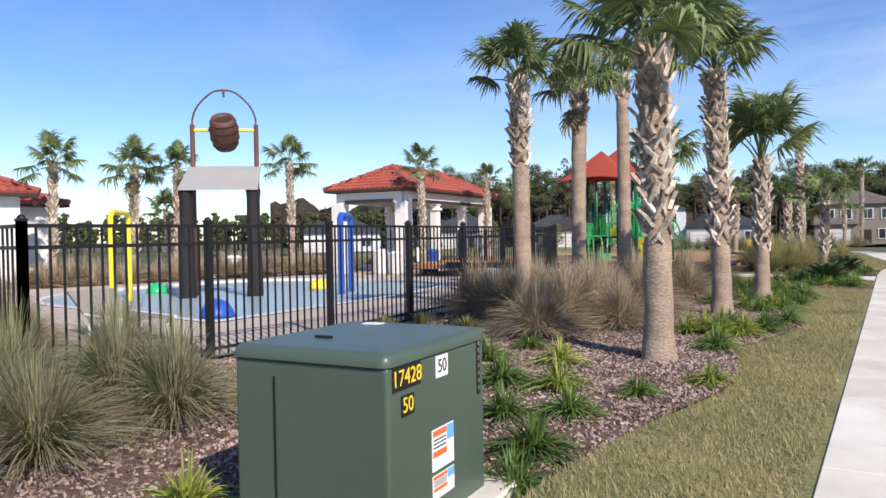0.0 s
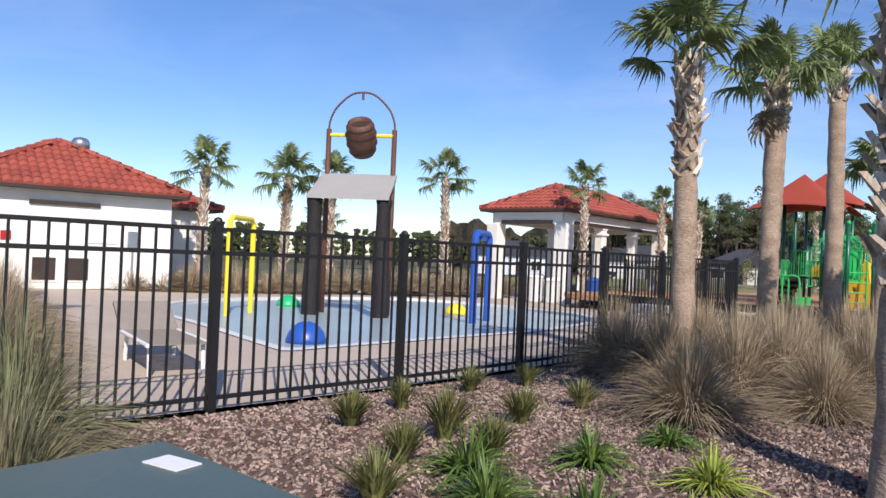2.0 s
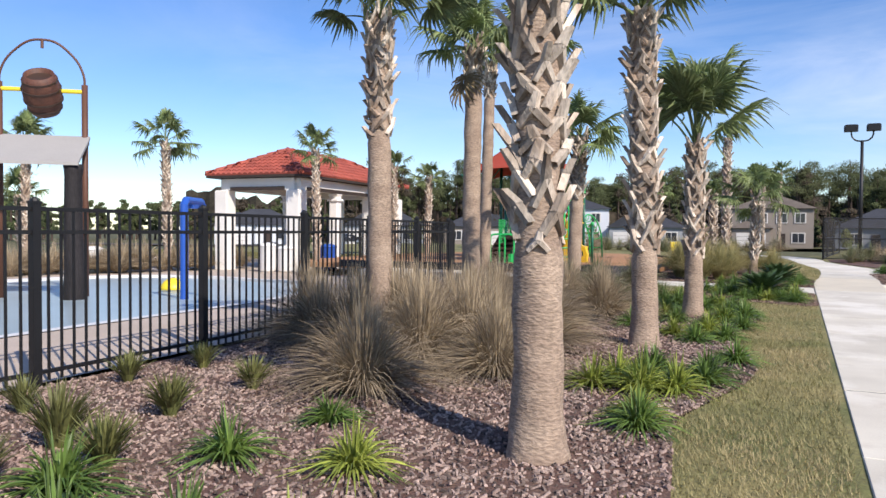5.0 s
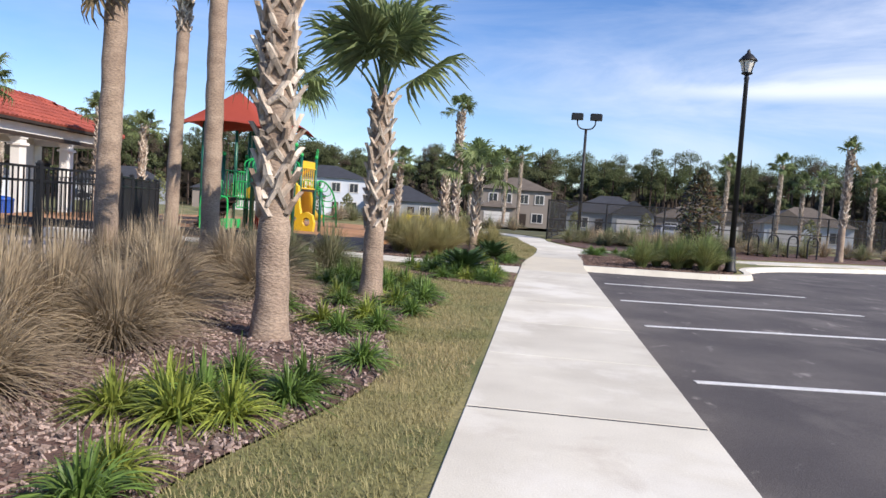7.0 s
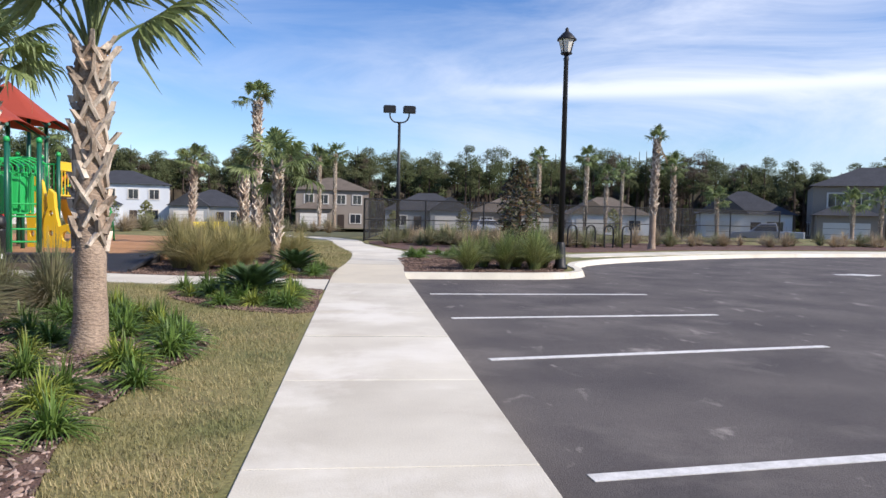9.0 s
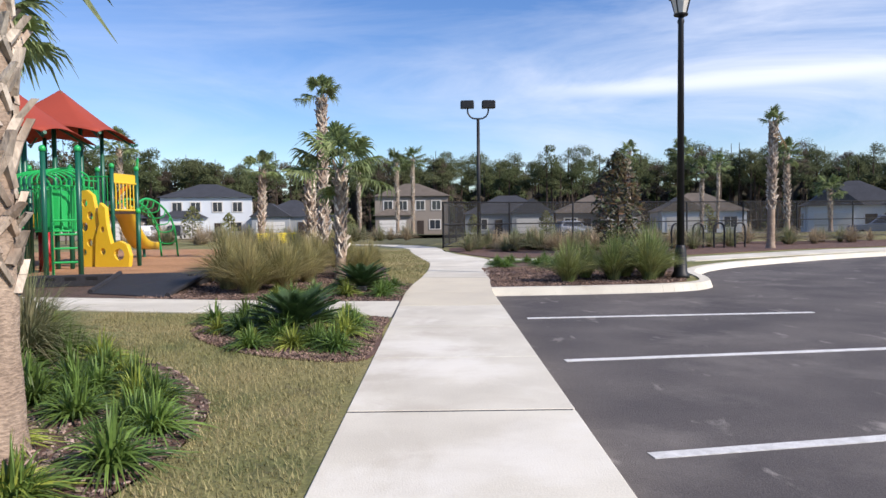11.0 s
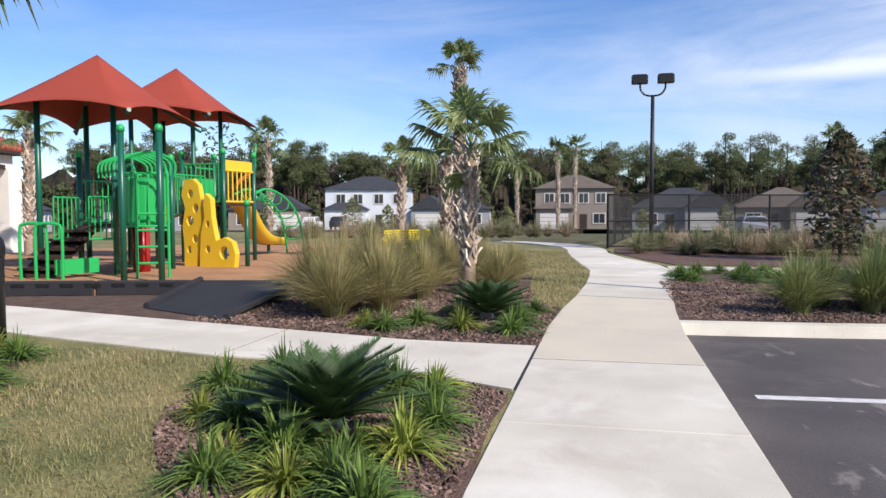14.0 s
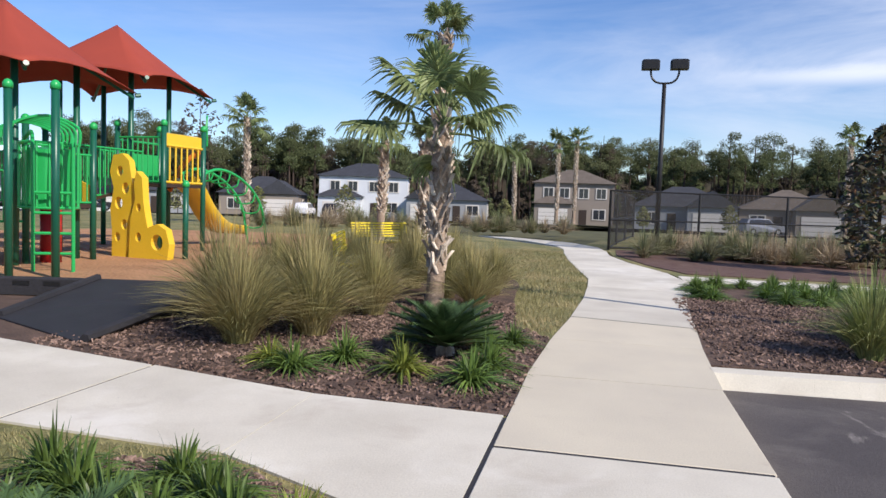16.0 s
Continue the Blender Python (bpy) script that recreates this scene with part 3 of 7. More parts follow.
# planting island and its kerb
KERB = curve_points([(1.50, 22.62), (3.2, 22.72), (4.7, 22.95), (5.5, 23.5), (5.85, 24.5), (6.1, 25.9), (6.9, 27.4), (9.0, 29.4), (14.2, 32.7), (21.0, 35.0), (34.0, 37.5), (55.0, 41.0)], 6)
verge = [*KERB, (55, 60), (34, 60), (2.2, 60), (-0.3, 41.5), (0.75, 39.0), (0.85, 37.0), (1.3, 34.5), (2.0, 32.0), (2.2, 30.0), (2.05, 28.6), (1.45, 27.4)]
solid("verge", Shape().prism(verge, -0.5, -0.02), M_LAWN, "raised verge behind the kerb of the parking lot", "verge", "structure")
kerb = Shape()
for (x0, y0), (x1, y1) in zip(KERB[:-1], KERB[1:]):
    d = Vector((x1 - x0, y1 - y0)).normalized() * 0.17
    nx, ny = -d.y, d.x
    kerb.add([(x0 - nx * 0.55, y0 - ny * 0.55, -0.2), (x1 - nx * 0.55, y1 - ny * 0.55, -0.2), (x1 - nx * 0.1, y1 - ny * 0.1, 0.0), (x0 - nx * 0.1, y0 - ny * 0.1, 0.0), (x0 + nx, y0 + ny, 0.004), (x1 + nx, y1 + ny, 0.004), (x0 + nx, y0 + ny, -0.2), (x1 + nx, y1 + ny, -0.2)],
             [(0, 1, 2, 3), (3, 2, 5, 4), (4, 5, 7, 6)])
solid("kerb", kerb, M_CONCRETE, "pale concrete kerb round the planting island", "kerb", "structure")
ISLAND = [(1.46, 22.9), (3.2, 22.98), (4.6, 23.2), (5.2, 23.7), (5.5, 24.6), (5.7, 26.0), (6.2, 27.2), (5.6, 30.0), (2.25, 30.3), (2.1, 28.6), (1.47, 27.3)]
solid("mulch_bed", Shape().prism(ISLAND, -0.1, -0.004), M_MULCH_DK, "island bed of dark bark mulch inside the kerb", "mulch bed", "structure")
walk_two = thing("pavement", 0, 0, 0, 0, "narrow concrete walk crossing behind the planting island", "pavement", kind="structure")
W2 = [(2.05, 30.35, 31.5), (4.9, 30.15, 31.3), (7.4, 29.5, 31.0), (10.2, 31.2, 32.8), (14.0, 33.3, 35.0), (21.0, 35.4, 37.0), (34.0, 38.0, 39.6)]
for (x0, n0, f0), (x1, n1, f1) in zip(W2[:-1], W2[1:]):
    part("slab", Shape().prism([(x0 + 0.004, n0), (x1 - 0.004, n1), (x1 - 0.004, f1), (x0 + 0.004, f0)], -0.1, 0.003), M_CONCRETE, walk_two)
COURTBED = [(1.6, 34.2), (2.3, 32.2), (7.0, 32.0), (13.0, 35.6), (20, 38.0), (30, 40.2), (44, 43), (44, 46), (20, 43.5), (3.0, 43.0), (0.95, 40.0), (0.95, 37.4)]
solid("mulch_bed", Shape().prism(COURTBED, -0.1, -0.002), M_MULCH, "long mulch bed in front of the sports court", "mulch bed", "structure")
ROAD2 = [(24, 58), (62, 46), (120, 40), (120, 50), (64, 54), (30, 68), (6, 84), (-40, 92), (-110, 84), (-110, 74), (-40, 82), (4, 74)]
far_road = Shape()
far_road.add([(x, y, ground_height(x, y) + (0.34 if x > 1.3 else 0.06)) for x, y in ROAD2], [tuple(range(len(ROAD2)))])
solid("road", far_road, M_ASPHALT, "street in front of the houses beyond the park", "road", "structure")

# ---- pool deck and pool ----
POOL = curve_points([(-8.2, 6.95), (-8.22, 7.6), (-8.38, 9.6), (-8.75, 13.2), (-10.2, 16.8), (-13.0, 19.6), (-17.0, 21.2), (-20.3, 20.2), (-20.4, 15.8), (-19.0, 11.6), (-17.0, 9.2), (-14.7, 7.98), (-11.4, 7.42), (-8.7, 6.95)], 4, True)
cx, cy = -14.5, 13.0
DECK_OUT = [(-5.78, -6.0), (-5.72, 2.8), (-5.62, 6.4), (-5.9, 10.5), (-6.45, 15.4), (-10.75, 24.9), (-14.0, 27.0), (-14.0, 33.0), (-34.0, 33.0), (-34.0, -6.0)]
# deck as a ring of quads round the pool
N = 48
deck = Shape()


def edge_point(poly, a):
    dx, dy, best = math.cos(a), math.sin(a), None
    for i in range(len(poly)):
        (x1, y1), (x2, y2) = poly[i - 1], poly[i]
        den = dx * (y2 - y1) - dy * (x2 - x1)
        if abs(den) < 1e-9:
            continue
        t = ((x1 - cx) * (y2 - y1) - (y1 - cy) * (x2 - x1)) / den
        u = ((x1 - cx) * dy - (y1 - cy) * dx) / den
        if t > 0 and 0 <= u <= 1 and (best is None or t < best):
            best = t
    return (cx + dx * best, cy + dy * best)


angles = sorted(set([2 * math.pi * k / 72 for k in range(72)] + [math.atan2(y - cy, x - cx) % (2 * math.pi) for x, y in DECK_OUT] + [math.atan2(y - cy, x - cx) % (2 * math.pi) for x, y in POOL]))
inner, outer = [edge_point(POOL, a) for a in angles], [edge_point(DECK_OUT, a) for a in angles]
RINGS = 5
rows = [[(p[0] + (q[0] - p[0]) * k / RINGS, p[1] + (q[1] - p[1]) * k / RINGS) for p, q in zip(inner, outer)] for k in range(RINGS + 1)]
n = len(angles)
deck.add([(x, y, deck_z(x, y)) for row in rows for x, y in row] + [(x, y, deck_z(x, y) - 0.4) for x, y in inner],
         [(k * n + i, (k + 1) * n + i, (k + 1) * n + (i + 1) % n, k * n + (i + 1) % n) for k in range(RINGS) for i in range(n)] + [((RINGS + 1) * n + i, i, (i + 1) % n, (RINGS + 1) * n + (i + 1) % n) for i in range(n)])
solid("pool_deck", deck, M_DECK, "tan textured concrete deck round the splash pool", "pool deck", "structure")
rim = Shape()
far_in = [(cx + (x - cx) * 0.965, cy + (y - cy) * 0.965) for x, y in inner]
rim.add([(x, y, deck_z(x, y) + 0.012) for x, y in inner] + [(x, y, deck_z(x, y) + 0.012) for x, y in far_in] + [(x, y, deck_z(x, y) - 0.4) for x, y in far_in],
        [(i, (i + 1) % n, n + (i + 1) % n, n + i) for i in range(n)] + [(n + i, n + (i + 1) % n, 2 * n + (i + 1) % n, 2 * n + i) for i in range(n)])
solid("pool_rim", rim, M_POOLRIM, "white tiled rim round the shallow splash pool", "pool rim", "structure")
wet = Shape()
wet.add([(x, y, deck_z(x, y) - 0.07) for x, y in far_in] + [(cx + (x - cx) * 0.5, cy + (y - cy) * 0.5, deck_z(cx + (x - cx) * 0.5, cy + (y - cy) * 0.5) - 0.07) for x, y in far_in] + [(cx, cy, deck_z(cx, cy) - 0.07)],
        [(i, (i + 1) % n, n + (i + 1) % n, n + i) for i in range(n)] + [(n + i, n + (i + 1) % n, 2 * n) for i in range(n)])
solid("water", wet, M_WATER, "shallow pale blue water film on the splash pool floor", "water", "structure")


# ---- fence round the pool ----
def fence_run(points, label):
    """Posts, three rails and pickets along a line of posts."""
    fence = thing("fence", 0, 0, 0, 0, label, "fence")
    picket = Shape().box((0, 0, 0.70), (0.017, 0.017, 1.34)).mesh("picket")
    post = Shape().box((0, 0, 0.705), (0.066, 0.066, 1.41)).box((0, 0, 1.42), (0.076, 0.076, 0.02)).lathe((0, 0, 1.43), [(0.036, 0), (0.03, 0.02), (0.012, 0.032)], 8).mesh("post")
    for i, (x, y) in enumerate(points):
        part("post", post, M_BLACK, fence, at=pose(x, y, 0))
        if i + 1 == len(points):
            break
        d = Vector((points[i + 1][0] - x, points[i + 1][1] - y))
        a, length = math.atan2(d.y, d.x), d.length
        for z in (0.10, 1.19, 1.37):
            part("rail", Shape().box((0, 0, 0), (length - 0.066, 0.028, 0.032)), M_BLACK, fence, at=Matrix.Translation((x + d.x / 2, y + d.y / 2, z)) @ Matrix.Rotation(a, 4, "Z"))
        k = round(length / 0.113)
        for j in range(1, k):
            part("picket", picket, M_BLACK, fence, at=pose(x + d.x * j / k, y + d.y * j / k, 0, 0, 0, math.degrees(a)))
    return fence


FRONT = [(-5.66, 2.80), (-5.60, 4.64), (-5.555, 6.47), (-5.63, 8.30), (-5.77, 10.13), (-5.95, 11.95), (-6.15, 13.77), (-6.42, 15.58), (-7.18, 17.25), (-7.95, 18.91), (-8.72, 20.57), (-9.49, 22.23), (-10.26, 23.9), (-10.7, 24.85), (-12.4, 25.6), (-14.1, 26.3), (-15.8, 27.0)]
fence_run(FRONT, "black metal picket fence round the pool deck")
SIDE = [(-5.66 - 1.80 * i, 2.80 + 0.317 * i) for i in range(7)]
fence_run(SIDE[:1] + SIDE[1:], "black metal picket fence along the deck's south side")

# ---- transformer ----
pad = Shape().box((0, 0, -0.20), (1.16, 1.26, 0.22), chamfer=0.015)
solid("concrete_pad", pad, M_CONCRETE, "pale concrete pad under the transformer cabinet", "pad", at=pose(-1.85, 2.40, 0.02, 0, 0, 4))
box = thing("transformer_cabinet", -1.825, 2.40, -0.07, 4, "dark green steel utility transformer cabinet with warning labels", "transformer cabinet")
W, D, H = 0.85, 0.96, 0.825


def rounded_box(w, d, z0, z1, e, steps=3):
    """A box with rounded upright edges and a rounded top edge."""
    def ring(inset, z):
        pts = []
        for qx, qy, a0 in ((1, 1, 0), (-1, 1, 90), (-1, -1, 180), (1, -1, 270)):
            for k in range(steps + 1):
                a = radians(a0 + 90 * k / steps)
                pts.append((qx * (w / 2 - e) + (e - inset) * math.cos(a), qy * (d / 2 - e) + (e - inset) * math.sin(a), z))
        return pts
    rows = [ring(0, z0)] + [ring(e * (1 - math.cos(radians(90 * k / 4))) * 0.98, z1 - e + e * math.sin(radians(90 * k / 4))) for k in range(5)]
    m = len(rows[0])
    s = Shape()
    s.add([p for r in rows for p in r], [(i * m + k, i * m + (k + 1) % m, (i + 1) * m + (k + 1) % m, (i + 1) * m + k) for i in range(len(rows) - 1) for k in range(m)] + [tuple(range((len(rows) - 1) * m, len(rows) * m))])
    return s


part("body", rounded_box(W - 0.02, D - 0.03, 0.0, H - 0.06, 0.02), M_GREENBOX, box)
part("lid", rounded_box(W, D, H - 0.06, H, 0.045, 4), M_GREENBOX, box, "green lid with rounded edges", smooth=True)
part("seam", Shape().box((-0.18, -D / 2 + 0.012, 0.34), (0.006, 0.008, 0.70)), M_LABEL_K, box)
part("lid_latch", Shape().box((-0.12, -0.18, H + 0.006), (0.09, 0.02, 0.012)), M_LABEL_K, box)
part("lid_sticker", Shape().box((-0.20, 0.37, H + 0.002), (0.11, 0.07, 0.003), rz=0.2), M_LABEL_W, box, "small white sticker on the lid")
face = W / 2 - 0.008
ON_FACE = lambda y, z: Matrix.Translation((face, y, z)) @ Matrix.Rotation(radians(90), 4, "Z") @ Matrix.Rotation(radians(90), 4, "X")
plate = part("number_plate", Shape().box((0, 0, 0), (0.235, 0.098, 0.004)), M_LABEL_K, box, "black strip with yellow digits", at=ON_FACE(-0.315, 0.705))
part("lettering", text_mesh("17428", 0.098, M_LABEL_Y), M_LABEL_Y, plate, at=Matrix.Translation((0, 0, 0.003)))
plate = part("number_plate", Shape().box((0, 0, 0), (0.105, 0.09, 0.004)), M_LABEL_K, box, "black strip with yellow digits", at=ON_FACE(-0.313, 0.585))
part("lettering", text_mesh("50", 0.092, M_LABEL_Y), M_LABEL_Y, plate, at=Matrix.Translation((0, 0, 0.003)))
plate = part("number_plate", Shape().box((0, 0, 0), (0.115, 0.10, 0.004)), M_LABEL_W, box, "white plate with black digits", at=ON_FACE(0.0, 0.70))
part("lettering", text_mesh("50", 0.088, M_LABEL_K), M_LABEL_K, plate, at=Matrix.Translation((0, 0, 0.003)))
strip = part("code_strip", Shape().box((0, 0, 0), (0.035, 0.29, 0.004)), M_LABEL_K, box, "narrow black strip of small marks", at=ON_FACE(0.395, 0.635))
for i in range(7):
    part("mark", Shape().box((0, 0.115 - 0.038 * i, 0.003), (0.014, 0.022, 0.002)), M_METAL, strip)
for y, z, h in ((0.0, 0.325, 0.19), (0.0, 0.155, 0.11)):
    lab = part("warning_label", Shape().box((0, 0, 0), (0.21, h, 0.004)), M_LABEL_W, box, "white warning label with orange bands and a blue corner", at=ON_FACE(y, z))
    part("band", Shape().box((-0.035, h * 0.40, 0.0028), (0.13, h * 0.14, 0.002)), M_LABEL_O, lab)
    if h > 0.1:
        part("band", Shape().box((-0.035, -h * 0.10, 0.0028), (0.13, h * 0.14, 0.002)), M_LABEL_O, lab)
    part("panel", Shape().box((0.068, h * 0.30, 0.0028), (0.066, h * 0.36, 0.002)), M_LABEL_B, lab)
    for k in range(3):
        part("text_bar", Shape().box((-0.035, h * (0.24 - 0.09 * k), 0.0028), (0.12, h * 0.03, 0.002)), M_LABEL_K, lab)


# ---- tipping barrel over the pool ----
def pipe(s, *pts, r=0.05, n=10):
    return s.tube(pts, r, n)


bx, by = -13.9, 12.05
tb = thing("tipping_bucket", bx, by, -0.36, 40, "water play tower with a tipping wooden barrel on dark columns", "water play tower")
tb.matrix_basis = tb.matrix_basis @ Matrix.Scale(1.04, 4)
for x in (-0.78, 0.78):
    part("column", Shape().tube([(x, 0, 0), (x, 0, 0.12), (x * 1.02, 0, 0.7), (x * 0.99, 0, 1.6), (x, 0, 2.5), (x * 1.01, 0, 2.62), (x, 0, 2.72)], [0.19, 0.20, 0.185, 0.165, 0.155, 0.17, 0.18], 12), M_COLUMN, tb, "dark rough column", smooth=True)
    part("post", Shape().tube([(x, 0.95, 0), (x, 0.95, 4.42)], 0.06, 10), M_RUST, tb, "brown steel post", smooth=True)
    part("collar", Shape().tube([(x, 0.95, 3.2), (x, 0.95, 3.3)], 0.08, 10), M_BLACK, tb)
part("roof_panel", Shape().add([(-0.92, -0.22, 2.70), (0.92, -0.22, 2.70), (0.88, 0.95, 3.32), (-0.88, 0.95, 3.32), (-0.92, -0.22, 2.76), (0.92, -0.22, 2.76), (0.88, 0.95, 3.38), (-0.88, 0.95, 3.38)],
                               [(3, 2, 1, 0), (4, 5, 6, 7), (0, 1, 5, 4), (1, 2, 6, 5), (2, 3, 7, 6), (3, 0, 4, 7)]), M_PANEL, tb, "grey sloping splash panel")
part("hoop", Shape().tube(curve_points([(-0.78, 0.95, 4.40), (-0.76, 0.95, 4.62), (-0.62, 0.95, 4.92), (-0.3, 0.95, 5.22), (0, 0.95, 5.29), (0.3, 0.95, 5.22), (0.62, 0.95, 4.92), (0.76, 0.95, 4.62), (0.78, 0.95, 4.40)], 4), 0.024, 8), M_RUST, tb, "thin brown pipe arch", smooth=True)
part("nozzle", Shape().tube([(0, 0.95, 5.28), (0, 0.95, 5.12)], 0.03, 8), M_RUST, tb)
part("axle", Shape().tube([(-0.78, 0.95, 4.28), (0.78, 0.95, 4.28)], 0.045, 10), M_YPAINT, tb, "yellow axle")
tilt = Matrix.Translation((0, 0.95, 4.22)) @ Matrix.Rotation(radians(38), 4, "X")
barrel = part("barrel", Shape().lathe((0, 0, 0), [(0.26, -0.42), (0.31, -0.30), (0.355, -0.1), (0.36, 0.08), (0.33, 0.27), (0.28, 0.42), (0.25, 0.42), (0.25, 0.2)], 20), M_BARREL, tb, "brown wooden barrel", smooth=True, at=tilt)
for z, r in ((-0.30, 0.318), (-0.12, 0.36), (0.12, 0.362), (0.30, 0.325)):
    part("hoop_band", Shape().lathe((0, 0, 0), [(r, z - 0.022), (r + 0.006, z - 0.02), (r + 0.006, z + 0.02), (r, z + 0.022)], 20), M_BROWNP, barrel)

# other water play things
ya = thing("yellow_spray_arch", -14.75, 9.85, -0.30, 0, "tall yellow pipe arch standing in the pool", "water play arch")
part("pipe", Shape().tube([(0.4, -0.5, 0), (0.4, -0.5, 2.08), (0.33, -0.41, 2.18), (-0.38, 0.44, 2.18), (-0.45, 0.53, 2.08), (-0.45, 0.53, 0)], 0.06, 10), M_YPAINT, ya)
ba = thing("blue_spray_arch", -11.2, 13.45, -0.28, 0, "blue pipe arch standing in the pool", "water play arch")
part("pipe", Shape().tube([(0.0, 0.0, 0), (0.0, 0.0, 1.98), (-0.03, 0.08, 2.06), (-0.47, 0.92, 2.06), (-0.5, 1.0, 1.98), (-0.5, 1.0, 0)], 0.08, 10), M_BLUE, ba)
part("spray_head", Shape().box((-0.25, 0.5, 1.97), (0.35, 0.1, 0.12), rz=2.03), M_BLUE, ba)
DOME = [(1.0, 0.0), (0.97, 0.22), (0.86, 0.48), (0.68, 0.70), (0.42, 0.88), (0.12, 0.97), (0.03, 0.98)]


def dome(x, y, r, h, mat, label):
    t = thing("splash_dome", x, y, deck_z(x, y) - 0.08, 0, label, "splash dome", "domes in the pool")
    part("shell", Shape().lathe((0, 0, 0), [(a * r, b * h) for a, b in DOME], 24), mat, t, smooth=True)
    part("jet", Shape().tube([(0, 0, h * 0.95), (0, 0, h * 1.03)], 0.04, 8), M_METAL, t)


dome(-9.45, 8.05, 0.30, 0.33, M_BLUE, "blue half-round splash dome in the pool")
dome(-17.3, 12.7, 0.32, 0.31, M_SPLASHGREEN, "green half-round splash dome in the pool")
dome(-14.3, 16.1, 0.32, 0.31, M_YPAINT, "yellow half-round splash dome in the pool")


def lounger(x, y, rz):
    t = thing("sun_lounger", x, y, deck_z(x, y), rz, "low white plastic sun lounger on the pool deck", "sun lounger", "loungers on the deck")
    for b in (-0.29, 0.29):
        part("side_rail", Shape().tube([(-0.62, b, 0.30), (0.62, b, 0.30)], 0.022, 8), M_LABEL_W, t)
    strap = Shape().box((0, 0, 0), (0.07, 0.56, 0.012)).mesh("strap")
    for k in range(13):
        part("strap", strap, M_SIDING_T, t, at=pose(-0.58 + 0.096 * k, 0, 0.305))
    part("backrest", Shape().add([(0.62, -0.3, 0.28), (0.62, 0.3, 0.28), (1.15, 0.3, 0.55), (1.15, -0.3, 0.55), (0.62, -0.3, 0.32), (0.62, 0.3, 0.32), (1.13, 0.3, 0.59), (1.13, -0.3, 0.59)], [(0, 1, 2, 3), (7, 6, 5, 4), (0, 4, 5, 1), (1, 5, 6, 2), (2, 6, 7, 3), (3, 7, 4, 0)]), M_SIDING_T, t)
    for a in (-0.5, 0.55):
        for b in (-0.25, 0.25):
            part("leg", Shape().tube([(a, b, 0.29), (a * 1.08, b, 0.0)], 0.022, 8), M_LABEL_W, t)


lounger(-7.75, 5.2, 170)


# ---- buildings by the pool ----
def tiles(s, a, b, c, d, tw=0.24, th=0.36):
    """Barrel tiles on a roof slope with eave a-b and upper edge d-c (which may be one point)."""
    a, b, c, d = (Vector(p) for p in (a, b, c, d))
    along = (b - a).normalized()
    up = ((d - a) - along * (d - a).dot(along))
    rise = up.length
    up.normalize()
    nrm = along.cross(up).normalized()
    rows = int(rise / th)
    width = (b - a).length
    l1, r1 = (d - a).dot(along), (c - a).dot(along)
    for i in range(rows + 1):
        v0 = i * th
        lo, hi = l1 * min(1, v0 / rise), width + (r1 - width) * min(1, v0 / rise)
        k0, k1 = math.ceil(lo / tw - 0.3), math.floor(hi / tw + 0.3)
        for k in range(k0, k1):
            u = k * tw
            v1 = min(v0 + th * 1.06, rise + 0.02)
            pts = []
            for vv, lift in ((v0, 0.045), (v1, 0.012)):
                for q in range(5):
                    t = q / 4
                    pts.append(a + along * (u + tw * t) + up * vv + nrm * (lift + 0.062 * math.sin(math.pi * t)))
            s.add([tuple(p) for p in pts] + [tuple(a + along * (u + tw * t) + up * v0) for t in (0, 1)], [(q, q + 1, q + 6, q + 5) for q in range(4)] + [(0, 10, 11, 4, 3, 2, 1)])


def hip_roof(parent, w, d, z, rise, over, tile_scale=1.0, ridge=None):
    """A hip roof on a building w by d round the parent's origin."""
    x, y = w / 2 + over, d / 2 + over
    long_y = y >= x
    rl = abs(y - x) if ridge is None else ridge
    r0, r1 = ((0, -rl, z + rise), (0, rl, z + rise)) if long_y else ((-rl, 0, z + rise), (rl, 0, z + rise))
    A, B, C, E = (-x, -y, z), (x, -y, z), (x, y, z), (-x, y, z)
    under = Shape()
    under.add([A, B, C, E, r0, r1, (-x, -y, z - 0.09), (x, -y, z - 0.09), (x, y, z - 0.09), (-x, y, z - 0.09)],
              [(0, 1, 4), (1, 2, 5, 4), (2, 3, 5), (3, 0, 4, 5), (6, 7, 1, 0), (7, 8, 2, 1), (8, 9, 3, 2), (9, 6, 0, 3), (9, 8, 7, 6)] if long_y else
              [(0, 1, 5, 4), (1, 2, 5), (2, 3, 4, 5), (3, 0, 4), (6, 7, 1, 0), (7, 8, 2, 1), (8, 9, 3, 2), (9, 6, 0, 3), (9, 8, 7, 6)])
    roof = part("roof", under, M_TRIM, parent, "dark timber eaves under red clay tiles")
    t = Shape()
    if long_y:
        for q in ((A, B, r0, r0), (B, C, r1, r0), (C, E, r1, r1), (E, A, r0, r1)):
            tiles(t, *q)
    else:
        for q in ((A, B, r1, r0), (B, C, r1, r1), (C, E, r0, r1), (E, A, r0, r0)):
            tiles(t, *q)
    tagged(part("roof_tiles", t, M_TILE, roof, "red barrel clay tiles"), kind="stuff")
    caps = Shape()
    for p, q in ((A, r0 if long_y else r0), (B, r0 if long_y else r1), (C, r1), (E, r1 if long_y else r0), (r0, r1)):
        p, q = Vector(p), Vector(q)
        m = max(2, int((q - p).length / 0.38))
        for i in range(m):
            a, b = p.lerp(q, i / m), p.lerp(q, (i + 1.08) / m)
            caps.tube([a + Vector((0, 0, 0.07)), b + Vector((0, 0, 0.05))], [0.11, 0.09], 8)
    tagged(part("ridge_tiles", caps, M_TILE, roof), kind="stuff")
    return roof


